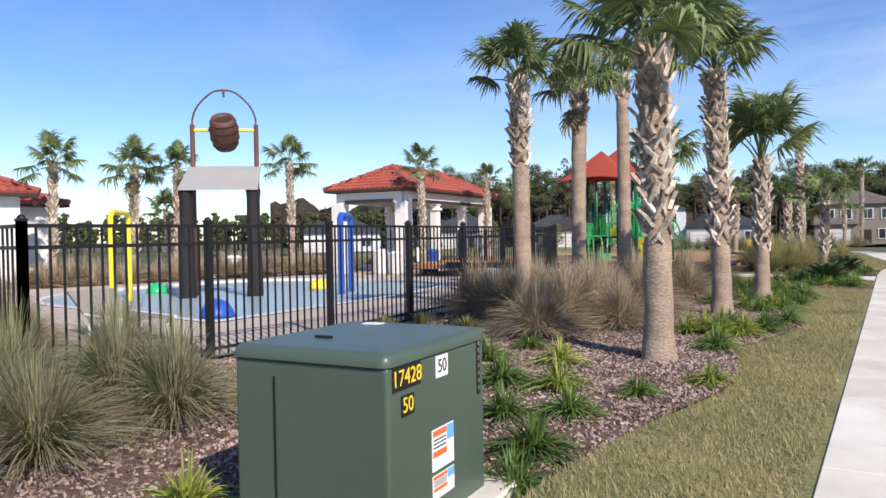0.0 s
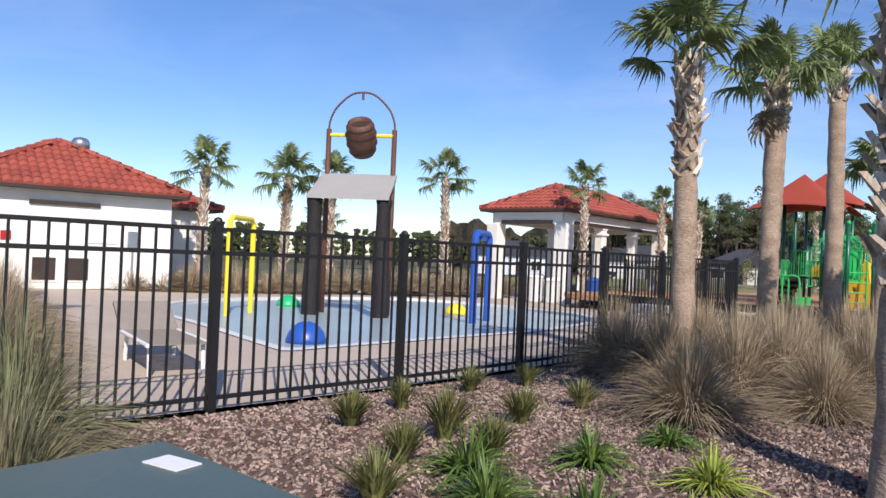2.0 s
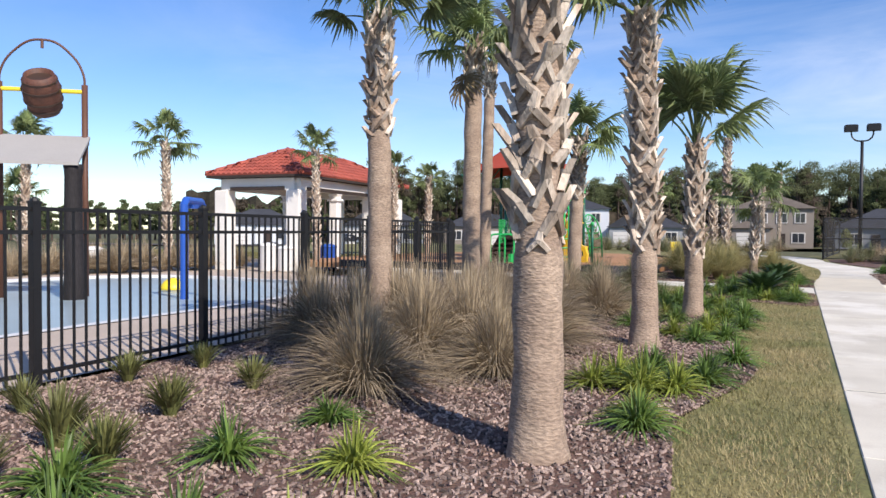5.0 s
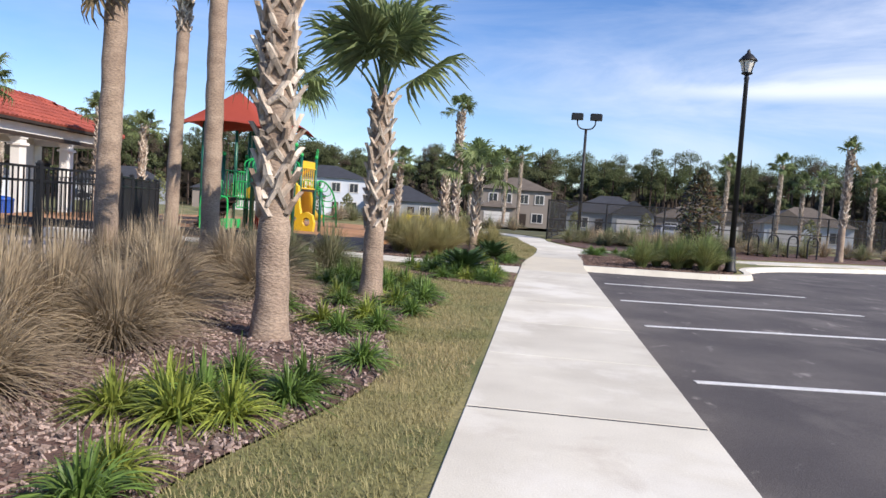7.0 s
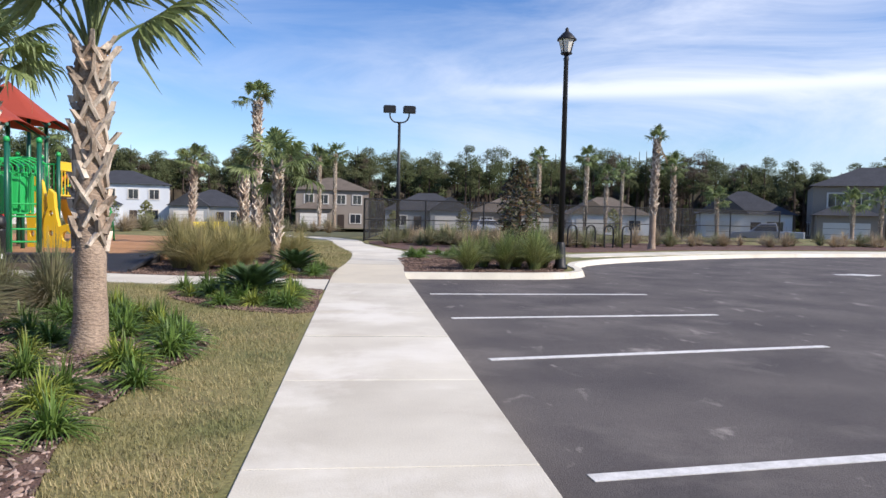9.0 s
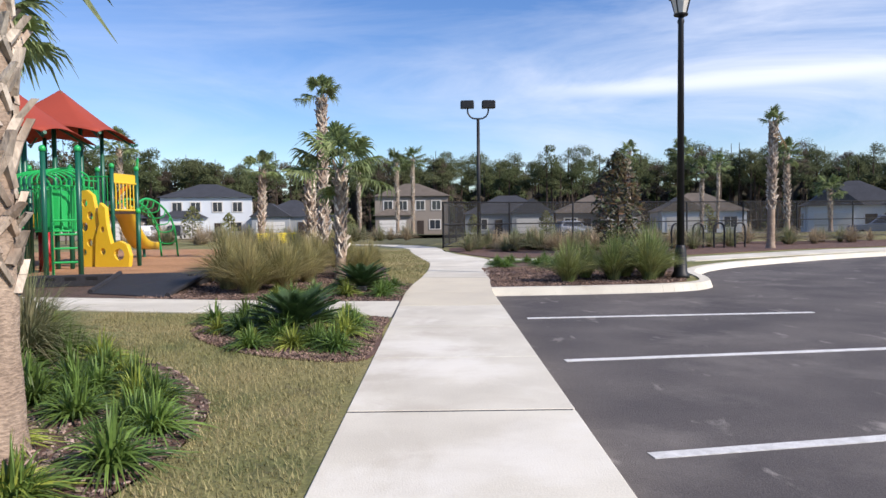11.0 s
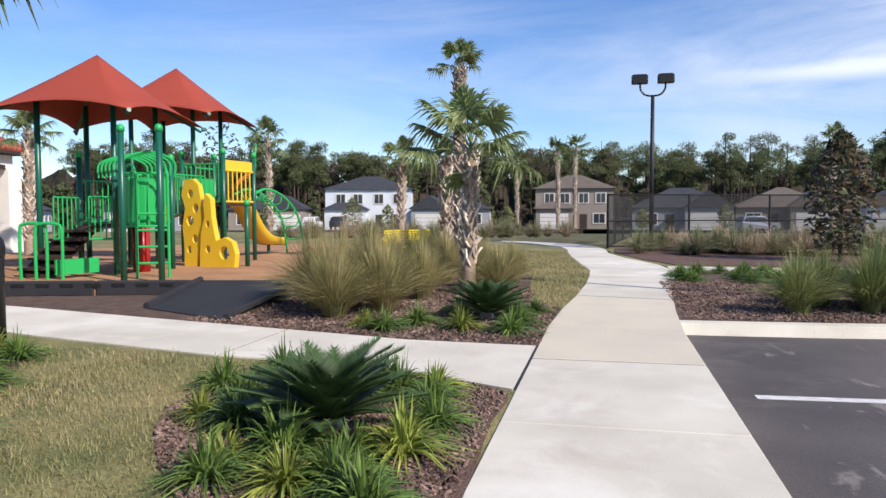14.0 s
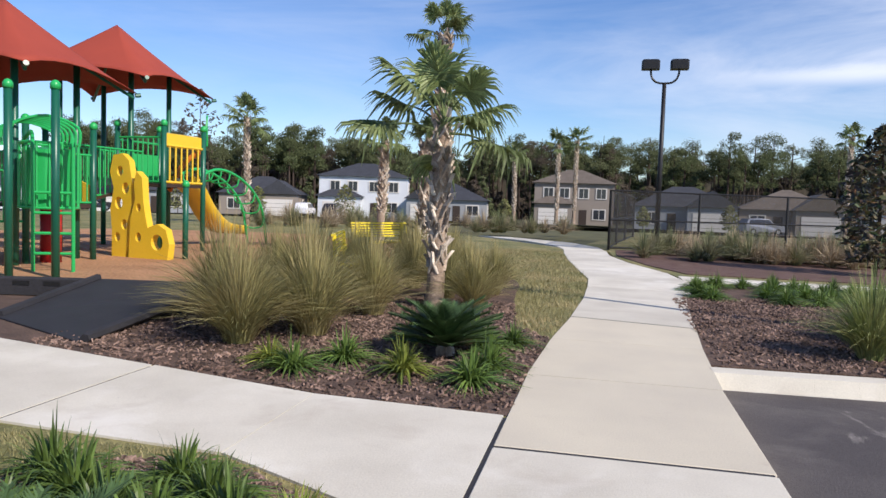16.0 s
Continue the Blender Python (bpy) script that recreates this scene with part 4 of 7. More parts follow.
bath = thing("bathhouse", -24.7, 9.0, -0.10, -7.3, "white stucco bathhouse with a red clay tile hip roof", "bathhouse")
walls = Shape().box((0, 0, 1.37), (4.95, 5.47, 2.74))
part("wall", walls, M_WHITE, bath)
hip_roof(bath, 4.95, 5.47, 2.80, 1.52, 0.41, ridge=0.1)
part("fascia_panel", Shape().box((2.50, -0.15, 2.37), (0.09, 1.78, 0.11)), M_TRIM, bath, "long dark timber lintel")
for y in (-0.62, 0.21):
    sh = part("shutter", Shape().box((2.495, y, 0.55), (0.05, 0.57, 0.62)), M_TRIM, bath, "dark grey shutter")
    part("frame", Shape().box((2.49, y, 0.55), (0.035, 0.67, 0.72)), M_WHITE, sh)
part("sign", Shape().box((2.495, 0.83, 1.52), (0.03, 0.77, 0.43)), M_LABEL_W, bath, "white notice board")
part("sign", Shape().box((2.495, -1.55, 1.43), (0.03, 0.24, 0.24)), M_REDP, bath, "small red sign")
part("meter_box", Shape().box((2.53, 1.65, 1.45), (0.12, 0.29, 0.47), chamfer=0.02), M_METAL, bath, "grey wall box with a pipe")
part("conduit", Shape().tube([(2.53, 1.65, 1.3), (2.53, 1.65, 0.2)], 0.03, 8), M_METAL, bath)
part("roof_vent", Shape().lathe((0.26, 0.55, 3.78), [(0.17, 0), (0.17, 0.39), (0.27, 0.43), (0.27, 0.62), (0.19, 0.73), (0.04, 0.77)], 14), M_METAL, bath, "shiny metal roof vent", smooth=True)
wing = thing("bathhouse_wing", -26.1, 12.4, -0.12, -7.3, "lower white wing of the bathhouse with a tiled roof", "bathhouse wing")
part("wall", Shape().box((0, 0, 1.28), (3.94, 2.9, 2.56)), M_WHITE, wing)
hip_roof(wing, 3.94, 2.9, 2.62, 0.75, 0.39)

cab = thing("pool_pavilion", -19.26, 29.1, -0.45, 6, "open white pool pavilion with columns and a red tiled hip roof", "pavilion")
CW, CD = 3.2, 9.0
hip_roof(cab, CW, CD, 3.70, 1.12, 0.51, ridge=2.6)
beam = Shape()
for x in (-CW / 2, CW / 2):
    beam.box((x, 0, 3.37), (0.38, CD, 0.44))
for y in (-CD / 2, CD / 2):
    beam.box((0, y, 3.37), (CW, 0.35, 0.44))
part("beam", beam, M_WHITE, cab)
for x, y in [(CW / 2, -CD / 2), (CW / 2, -CD / 6), (CW / 2, CD / 6), (CW / 2, CD / 2), (-CW / 2, -CD / 2), (-CW / 2, CD / 2), (-CW / 2, 0)]:
    wide = abs(y) > 3
    w = 0.58 if wide else 0.38
    col = part("column", Shape().box((x, y, 1.575), (w, w, 3.15), chamfer=0.035), M_WHITE, cab)
    if not wide:
        part("capital", Shape().box((x, y, 2.88), (0.52, 0.52, 0.10), chamfer=0.03).box((x, y, 3.1), (0.44, 0.44, 0.08), chamfer=0.02), M_WHITE, col)
part("lintel", Shape().box((0, -CD / 2 - 0.20, 3.20), (CW - 0.8, 0.06, 0.14)), M_TRIM, cab, "dark timber lintel")
part("lintel", Shape().box((CW / 2 + 0.21, 0, 3.20), (0.06, CD - 0.8, 0.14)), M_TRIM, cab, "dark timber lintel")
for i, (x, y, h, mat, lb) in enumerate([(-17.9, 24.0, 1.05, M_LABEL_W, "white plastic bin on the pool deck"), (-17.3, 24.3, 0.95, M_LABEL_W, "white plastic bin on the pool deck"), (-16.6, 26.0, 1.0, M_BLUE, "blue plastic bin on the pool deck"), (-22.5, 20.2, 0.9, M_LABEL_W, "white plastic bin on the pool deck")]):
    b = thing("bin", x, y, deck_z(x, y), 15 * i, lb, "bin", "bins on the deck")
    part("body", Shape().lathe((0, 0, 0), [(0.26, 0), (0.30, 0.1), (0.32, h - 0.12), (0.33, h - 0.1)], 14), mat, b, smooth=True)
    part("lid", Shape().lathe((0, 0, h - 0.1), [(0.34, 0), (0.34, 0.05), (0.2, 0.12), (0.04, 0.14)], 14), mat, b, smooth=True)


def deck_chair(x, y, rz):
    t = thing("deck_chair", x, y, deck_z(x, y), rz, "white and dark patio chair under the pavilion", "chair", "patio chairs")
    part("seat", Shape().box((0, 0, 0.42), (0.5, 0.5, 0.05), chamfer=0.015), M_LABEL_W, t)
    part("backrest", Shape().box((0, 0.25, 0.75), (0.5, 0.05, 0.6), chamfer=0.015), M_LABEL_W, t)
    for a in (-0.22, 0.22):
        for c in (-0.22, 0.22):
            part("leg", Shape().tube([(a, c, 0), (a, c, 0.42)], 0.02, 6), M_BLACK, t)


for x, y, rz in [(-19.6, 26.2, 20), (-18.9, 26.9, 200), (-18.3, 27.9, 90), (-20.2, 28.3, 10), (-19.3, 29.4, 160)]:
    deck_chair(x, y, rz)


# ---- playground ----
def canopy(x, y, half, eave, apex, rz, label):
    t = thing("shade_canopy", x, y, 0, rz, label, "shade canopy", "playground canopies")
    n = 8
    cloth = Shape()
    for face in range(4):
        a0 = face * math.pi / 2
        co, si = math.cos(a0), math.sin(a0)
        grid = []
        for j in range(n + 1):
            v = j / n
            row = []
            for i in range(n + 1):
                u = (i / n * 2 - 1)
                px, py = half * (1 - v), half * u * (1 - v)
                edge = (1 - u * u)
                z = eave + (apex - eave) * v ** 1.12 + 0.20 * edge * (1 - v) * (1 - v)
                px -= 0.10 * edge * (1 - v) ** 3
                row.append((px * co - py * si, px * si + py * co, z))
            grid.append(row)
        cloth.add([p for r in grid for p in r], [(j * (n + 1) + i, j * (n + 1) + i + 1, (j + 1) * (n + 1) + i + 1, (j + 1) * (n + 1) + i) for j in range(n) for i in range(n)])
    bm = bmesh.new()
    bm.from_mesh(cloth.mesh("cloth"))
    bmesh.ops.remove_doubles(bm, verts=bm.verts, dist=0.002)
    bmesh.ops.solidify(bm, geom=bm.faces[:], thickness=0.015)
    cloth = bpy.data.meshes.new("cloth")
    bm.to_mesh(cloth)
    bm.free()
    cloth.polygons.foreach_set("use_smooth", [True] * len(cloth.polygons))
    part("cloth", cloth, M_SHADE, t, "rust-red stretched shade cloth", smooth=True)
    for a in range(4):
        co, si = math.cos(math.pi / 4 + a * math.pi / 2), math.sin(math.pi / 4 + a * math.pi / 2)
        r = half * 1.414
        part("rafter", Shape().tube([(co * (r - 0.05), si * (r - 0.05), eave - 0.10), (0, 0, apex - 0.3)], 0.03, 8), M_PGREEN, t)
        part("corner_cap", Shape().tube([(co * (r - 0.03), si * (r - 0.03), eave - 0.05), (co * (r + 0.06), si * (r + 0.06), eave - 0.03)], 0.04, 8), M_PGREEN, t)
    q = half * 0.52
    for sx in (-q, q):
        for sy in (-q, q):
            part("post", Shape().tube([(sx, sy, 0.0), (sx, sy, eave + (apex - eave) * 0.30)], 0.055, 10), M_PGREEN, t, smooth=True)
    return t


canopy(-9.1, 26.55, 1.47, 3.10, 4.38, 6, "rust-red pyramid shade canopy over the playground on green posts")
canopy(-9.58, 29.98, 1.47, 3.50, 4.80, 6, "second rust-red pyramid shade canopy standing a little higher")

play = thing("play_structure", 0, 0, 0, 0, "bright green and yellow playground climbing structure with slides", "play structure")
play.matrix_basis = pose(0.036, 0.73, 0.11) @ Matrix.Diagonal((0.948, 0.948, 0.975, 1))


def ppost(x, y, h, mat=None, r=0.056):
    p = part("post", Shape().tube([(x, y, 0), (x, y, h)], r, 10), mat or M_PGREEN, play, smooth=True)
    part("cap", Shape().lathe((x, y, h), [(r * 1.25, -0.04), (r * 1.25, 0.03), (r * 0.8, 0.07), (r * 0.2, 0.085)], 10), M_LGREEN, p, "bright green cap", smooth=True)
    return p


def bars(p, q, z0, z1, mat, n=9, r=0.014, label="bright green barred guard panel"):
    """A guard panel of upright bars between two places."""
    s = Shape()
    p, q = Vector((*p, 0)), Vector((*q, 0))
    s.tube([p + Vector((0, 0, z1)), q + Vector((0, 0, z1))], r * 1.4, 6)
    panel = part("guard_panel", s, mat, play, label)
    part("rail", Shape().tube([p + Vector((0, 0, z0)), q + Vector((0, 0, z0))], r * 1.4, 6), mat, panel)
    bar = Shape().tube([(0, 0, z0), (0, 0, z1)], r, 6).mesh("bar")
    for i in range(n + 1):
        part("bar", bar, mat, panel, at=Matrix.Translation(p.lerp(q, i / n)))
    return panel


def plate_panel(outline, p, q, thick, mat, label, holes=()):
    """An upright plastic panel between p and q; the outline is in parts of its width and in metres of height."""
    p, q = Vector((*p, 0)), Vector((*q, 0))
    along = (q - p)
    nrm = Vector((-along.y, along.x, 0)).normalized() * thick / 2
    bm = bmesh.new()
    front = [bm.verts.new(p + along * u + Vector((0, 0, z)) + nrm) for u, z in outline]
    edges = [bm.edges.new((front[i], front[(i + 1) % len(front)])) for i in range(len(front))]
    for cu, cz, ru, rz in holes:
        ring = [bm.verts.new(p + along * (cu + ru * math.cos(2 * math.pi * k / 14)) + Vector((0, 0, cz + rz * math.sin(2 * math.pi * k / 14))) + nrm) for k in range(14)]
        edges += [bm.edges.new((ring[i], ring[(i + 1) % 14])) for i in range(14)]
    bmesh.ops.triangle_fill(bm, use_beauty=True, edges=edges)
    ext = bmesh.ops.extrude_face_region(bm, geom=bm.faces[:])
    bmesh.ops.translate(bm, verts=[g for g in ext["geom"] if isinstance(g, bmesh.types.BMVert)], vec=-2 * nrm)
    bmesh.ops.recalc_face_normals(bm, faces=bm.faces)
    me = bpy.data.meshes.new("panel")
    bm.to_mesh(me)
    bm.free()
    return part("panel", me, mat, play, label)


# tower under the first canopy
T1 = [(-9.95, 27.0), (-8.85, 26.85), (-8.55, 28.1), (-9.7, 28.25)]
T2 = [(-9.55, 30.1), (-8.35, 29.95), (-8.2, 31.2), (-9.4, 31.35)]
for x, y in T1:
    ppost(x, y, 2.35)
for x, y in T2:
    ppost(x, y, 2.62)
deck1 = part("deck", Shape().prism([(x, y) for x, y in T1], 0.92, 0.99), M_BROWNP, play, "brown deck")
deck2 = part("deck", Shape().prism([(x, y) for x, y in T2], 1.36, 1.43), M_BROWNP, play, "brown deck")
part("bridge", Shape().add([(-9.7, 28.25, 0.95), (-8.95, 28.15, 0.95), (-8.80, 29.95, 1.36), (-9.55, 30.1, 1.36), (-9.7, 28.25, 1.0), (-8.95, 28.15, 1.0), (-8.80, 29.95, 1.42), (-9.55, 30.1, 1.42)], [(3, 2, 1, 0), (4, 5, 6, 7), (0, 1, 5, 4), (1, 2, 6, 5), (2, 3, 7, 6), (3, 0, 4, 7)]), M_BROWNP, play, "brown sloping bridge")
bars(T1[1], T1[2], 1.02, 1.85, M_LGREEN, 10)
bars((-9.0, 28.15), (-8.85, 29.95), 1.15, 2.05, M_LGREEN, 14)
bars(T1[3], (-9.55, 30.1), 1.15, 2.05, M_LGREEN, 14)
bars(T2[0], T2[1], 1.46, 2.35, M_LGREEN, 9)
part("slide_hood", Shape().add([(-8.36, 30.0, 2.16), (-8.22, 31.15, 2.16), (-8.22, 31.15, 2.44), (-8.36, 30.0, 2.44), (-8.46, 30.0, 2.2), (-8.32, 31.15, 2.2), (-8.32, 31.15, 2.46), (-8.46, 30.0, 2.46)], [(0, 1, 2, 3), (7, 6, 5, 4), (3, 2, 6, 7), (0, 4, 5, 1)]), M_YELLOW, play, "yellow hood over the slide")
bars(T2[1], T2[2], 1.46, 2.2, M_YELLOW, 7, 0.02, "yellow barred guard panel")
plate_panel([(0, 1.45), (1, 1.45), (1, 2.05), (0, 2.05)], T2[3], T2[0], 0.04, M_LGREEN, "green plastic panel")
bars(T1[0], T1[3], 1.02, 1.85, M_LGREEN, 9)
plate_panel([(0, 1.0), (1, 1.0), (1, 1.3), (0.5, 1.5), (0, 1.3)], T1[3], T1[2], 0.04, M_YELLOW, "yellow plastic panel")

# front climber: two tall posts, green bowed loops and rungs
for x, y in ((-7.62, 25.2), (-6.95, 25.32)):
    ppost(x, y, 2.62)
bubble = part("bubble_panel", Shape().tube([(-8.0, 26.4, 1.0), (-7.95, 26.35, 1.85)], [0.36, 0.36], 14), M_LGREEN, play, "rounded bright green barred drum")
bar = Shape().tube([(0, 0, 0.95), (0, 0, 1.92)], 0.018, 6).mesh("bar")
for k in range(15):
    a = 2 * math.pi * k / 15
    x, y = -8.0 + 0.42 * math.cos(a), 26.4 + 0.42 * math.sin(a)
    part("bar", bar, M_LGREEN, bubble, at=Matrix.Translation((x, y, 0)))
for z in (0.95, 1.92):
    part("ring", Shape().tube([(-8.0 + 0.42 * math.cos(2 * math.pi * k / 20), 26.4 + 0.42 * math.sin(2 * math.pi * k / 20), z) for k in range(21)], 0.022, 6), M_LGREEN, bubble)
for k in range(7):
    u = k / 6
    x0, y0 = -8.55 + 1.5 * u * 0.8, 26.5 - 0.9 * u
    part("overhead_loop", Shape().tube(curve_points([(x0 - 0.35, y0 - 0.25, 1.85), (x0 - 0.33, y0 - 0.24, 2.12), (x0, y0, 2.26), (x0 + 0.33, y0 + 0.24, 2.12), (x0 + 0.35, y0 + 0.25, 1.85)], 4), 0.02, 6), M_LGREEN, play, "bright green overhead loop")
ladder = Shape()
lx = [(-7.85, 25.9), (-7.35, 26.15)]
for x, y in lx:
    ladder.tube(curve_points([(x, y, 0), (x, y, 1.6), (x - 0.05, y + 0.05, 1.95), (x - 0.4, y + 0.4, 2.1), (x - 0.8, y + 0.7, 2.0)], 4), 0.028, 8)
for k in range(4):
    z = 0.28 + 0.3 * k
    ladder.tube([(*lx[0], z), (*lx[1], z)], 0.022, 8)
part("ladder", ladder, M_LGREEN, play, "bright green ladder with bowed top rails")
part("red_tube", Shape().tube([(-8.75, 27.3, 0), (-8.75, 27.3, 0.92)], 0.17, 14), M_REDP, play, "red upright tube under the deck", smooth=True)

# entry stair on the near left side
stair = Shape()
for k in range(5):
    stair.box((-9.85 + 0.02 * k, 25.75 + 0.24 * k, 0.17 + 0.17 * k), (0.75, 0.27, 0.05), rz=0.1)
stair.add([(-10.2, 25.6, 0.02), (-9.5, 25.7, 0.02), (-9.5, 27.0, 0.9), (-10.2, 26.9, 0.9), (-10.2, 25.6, 0.06), (-9.5, 25.7, 0.06), (-9.5, 27.0, 0.95), (-10.2, 26.9, 0.95)], [(3, 2, 1, 0), (4, 5, 6, 7), (0, 1, 5, 4), (1, 2, 6, 5), (2, 3, 7, 6), (3, 0, 4, 7)])
part("stair", stair, M_BROWNP, play, "brown stepped ramp")
for x in (-9.56, -9.23):
    part("rail_loop", Shape().tube(curve_points([(x - 0.28, 25.28, 0), (x - 0.28, 25.28, 0.85), (x - 0.2, 25.3, 1.0), (x + 0.1, 25.36, 1.0), (x + 0.2, 25.38, 0.85), (x + 0.2, 25.38, 0.0)], 4), 0.03, 8), M_LGREEN, play, "bright green hand rail loop")
plate_panel([(0, 0.08), (1, 0.08), (1, 0.36), (0, 0.36)], (-9.23, 25.43), (-9.0, 26.3), 0.04, M_LGREEN, "green plastic panel")
bars((-9.9, 26.2), (-9.95, 27.0), 0.7, 1.5, M_LGREEN, 6)
bars((-9.1, 26.2), (-8.85, 26.85), 0.7, 1.5, M_LGREEN, 6)

# yellow climbing wall with holes, curling down to a ring
plate_panel([(0.0, 0.0), (0.26, 0.0), (0.30, 0.30), (0.36, 0.62), (0.34, 1.0), (0.36, 1.4), (0.30, 1.82), (0.18, 1.95), (0.02, 1.92), (-0.04, 1.6), (0.03, 1.3), (-0.03, 0.9), (0.0, 0.5)], (-8.78, 29.0), (-7.40, 28.8), 0.14, M_YELLOW, "yellow plastic climbing wall with hand holes",
            [(0.14, 1.62, 0.055, 0.10), (0.24, 1.30, 0.06, 0.11), (0.12, 1.02, 0.07, 0.12), (0.22, 0.62, 0.055, 0.10), (0.10, 0.38, 0.05, 0.09)])
plate_panel([(0.33, 0.0), (1.0, 0.0), (1.03, 0.3), (0.97, 0.56), (0.82, 0.66), (0.66, 0.58), (0.62, 0.8), (0.58, 1.1), (0.56, 1.5), (0.46, 1.62), (0.42, 1.4), (0.44, 1.1), (0.36, 0.75)], (-8.78, 28.96), (-7.40, 28.76), 0.16, M_YELLOW, "yellow plastic climber with a round porthole",
            [(0.82, 0.32, 0.10, 0.15), (0.50, 0.95, 0.04, 0.08), (0.50, 0.40, 0.05, 0.09)])
ppost(-7.3, 29.1, 1.4)

# slide and arched ladder
prof = curve_points([(-8.75, 31.25, 1.42), (-8.8, 31.7, 1.30), (-8.95, 32.5, 0.78), (-9.08, 33.3, 0.42), (-9.18, 34.0, 0.30), (-9.25, 34.75, 0.26)], 5)
slide = Shape()
section = [(-0.30, 0.16), (-0.30, 0.20), (-0.24, 0.20), (-0.20, 0.03), (0.20, 0.03), (0.24, 0.20), (0.30, 0.20), (0.30, 0.16), (0.24, -0.04), (-0.24, -0.04)]
m = len(section)
slide.add([(x + u, y, z + h) for x, y, z in prof for u, h in section], [(i * m + k, i * m + (k + 1) % m, (i + 1) * m + (k + 1) % m, (i + 1) * m + k) for i in range(len(prof) - 1) for k in range(m)] + [tuple(range(m)), tuple(range(len(prof) * m - 1, (len(prof) - 1) * m - 1, -1))])
part("slide", slide, M_YELLOW, play, "yellow plastic slide", smooth=True)
part("slide_leg", Shape().tube([(-9.15, 33.9, 0), (-9.15, 33.9, 0.28)], 0.05, 8), M_PGREEN, play)
part("orange_tube", Shape().tube(curve_points([(-9.1, 31.3, 1.3), (-9.0, 31.7, 1.9), (-8.7, 31.9, 2.2)], 4), 0.06, 8), M_ORANGEP, play)
arc = [(-8.2, 31.2, 1.66), (-8.2, 31.8, 1.80), (-8.15, 32.5, 1.72), (-8.12, 33.3, 1.40), (-8.15, 33.95, 0.90), (-8.2, 34.35, 0.0)]
arch = Shape()
for dx in (0.0, -0.55):
    arch.tube(curve_points([(x + dx, y, z) for x, y, z in arc], 5), 0.034, 8)
pts = curve_points(arc, 4)
for p in pts[1:-2:2]:
    arch.tube(curve_points([(p[0], p[1], p[2]), (p[0] - 0.04, p[1] - 0.02, p[2] - 0.2), (p[0] - 0.28, p[1] - 0.02, p[2] - 0.26), (p[0] - 0.51, p[1] - 0.02, p[2] - 0.2), (p[0] - 0.55, p[1], p[2])], 3), 0.02, 6)
part("arched_ladder", arch, M_LGREEN, play, "bright green arched loop ladder", smooth=True)
part("top_bar", Shape().tube([(-9.55, 30.1, 2.3), (-9.4, 31.35, 2.3)], 0.025, 6), M_LGREEN, play)
part("hand_loop", Shape().tube(curve_points([(-8.2, 31.2, 2.3), (-8.18, 31.3, 2.85), (-8.3, 31.5, 2.9), (-8.35, 31.6, 2.3)], 3), 0.02, 6), M_LGREEN, play)

# black border timbers, ramp and bollard
BORDER = [(-14.0, 22.95), (-12.2, 22.95), (-10.4, 23.1), (-8.6, 23.4), (-7.1, 23.82), (-5.65, 24.2)]
for (x0, y0), (x1, y1) in zip(BORDER[:-1], BORDER[1:]):
    a = math.atan2(y1 - y0, x1 - x0)
    t = thing("border_timber", (x0 + x1) / 2, (y0 + y1) / 2, 0, math.degrees(a), "black plastic border timber along the playground edge", "border timber", "playground border")
    part("beam", Shape().box((0, 0, 0.11), (math.hypot(x1 - x0, y1 - y0) - 0.03, 0.12, 0.22), chamfer=0.02), M_RUBBER, t)
    for k in range(5):
        part("recess", Shape().box((-0.75 + 0.37 * k, -0.061, 0.15), (0.2, 0.012, 0.055)), M_LABEL_K, t)
RIGHT_BORDER = [(-4.2, 24.2), (-4.15, 26.2), (-4.2, 28.2), (-4.35, 30.2), (-4.6, 32.2), (-5.2, 34.3), (-6.2, 36.3)]
for (x0, y0), (x1, y1) in zip(RIGHT_BORDER[:-1], RIGHT_BORDER[1:]):
    a = math.atan2(y1 - y0, x1 - x0)
    t = thing("border_timber", (x0 + x1) / 2, (y0 + y1) / 2, 0, math.degrees(a), "black plastic border timber along the playground edge", "border timber", "playground border")
    part("beam", Shape().box((0, 0, 0.10), (math.hypot(x1 - x0, y1 - y0) - 0.03, 0.12, 0.2), chamfer=0.02), M_RUBBER, t)
ramp = thing("access_ramp", -4.6, 23.3, 0, 0, "dark grey access ramp leading into the playground", "ramp")
part("plate", Shape().add([(0.85, -1.55, 0.012), (-0.7, -0.8, 0.012), (-1.0, 1.1, 0.20), (0.65, 1.45, 0.20), (0.85, -1.55, -0.03), (-0.7, -0.8, -0.03), (-1.0, 1.1, -0.03), (0.65, 1.45, -0.03)], [(3, 2, 1, 0), (4, 5, 6, 7), (0, 1, 5, 4), (1, 2, 6, 5), (2, 3, 7, 6), (3, 0, 4, 7)][:1] + [(0, 4, 5, 1), (1, 5, 6, 2), (2, 6, 7, 3), (3, 7, 4, 0)]), M_RUBBER, ramp)
for x0, y0, x1, y1 in ((0.87, -1.5, 0.68, 1.43), (-0.72, -0.76, -1.02, 1.08)):
    part("side_kerb", Shape().tube([(x0, y0, 0.03), (x1, y1, 0.22)], 0.045, 6), M_RUBBER, ramp)
bol = thing("bollard", -5.16, 19.95, 0, 0, "black round-topped path bollard light", "bollard")
part("shaft", Shape().lathe((0, 0, 0), [(0.085, 0), (0.085, 0.78), (0.09, 0.80), (0.09, 0.84)], 14), M_BLACK, bol, smooth=True)
part("head", Shape().lathe((0, 0, 0.84), [(0.095, 0), (0.10, 0.10), (0.085, 0.17), (0.05, 0.21), (0.01, 0.225)], 14), M_BLACK, bol, smooth=True)
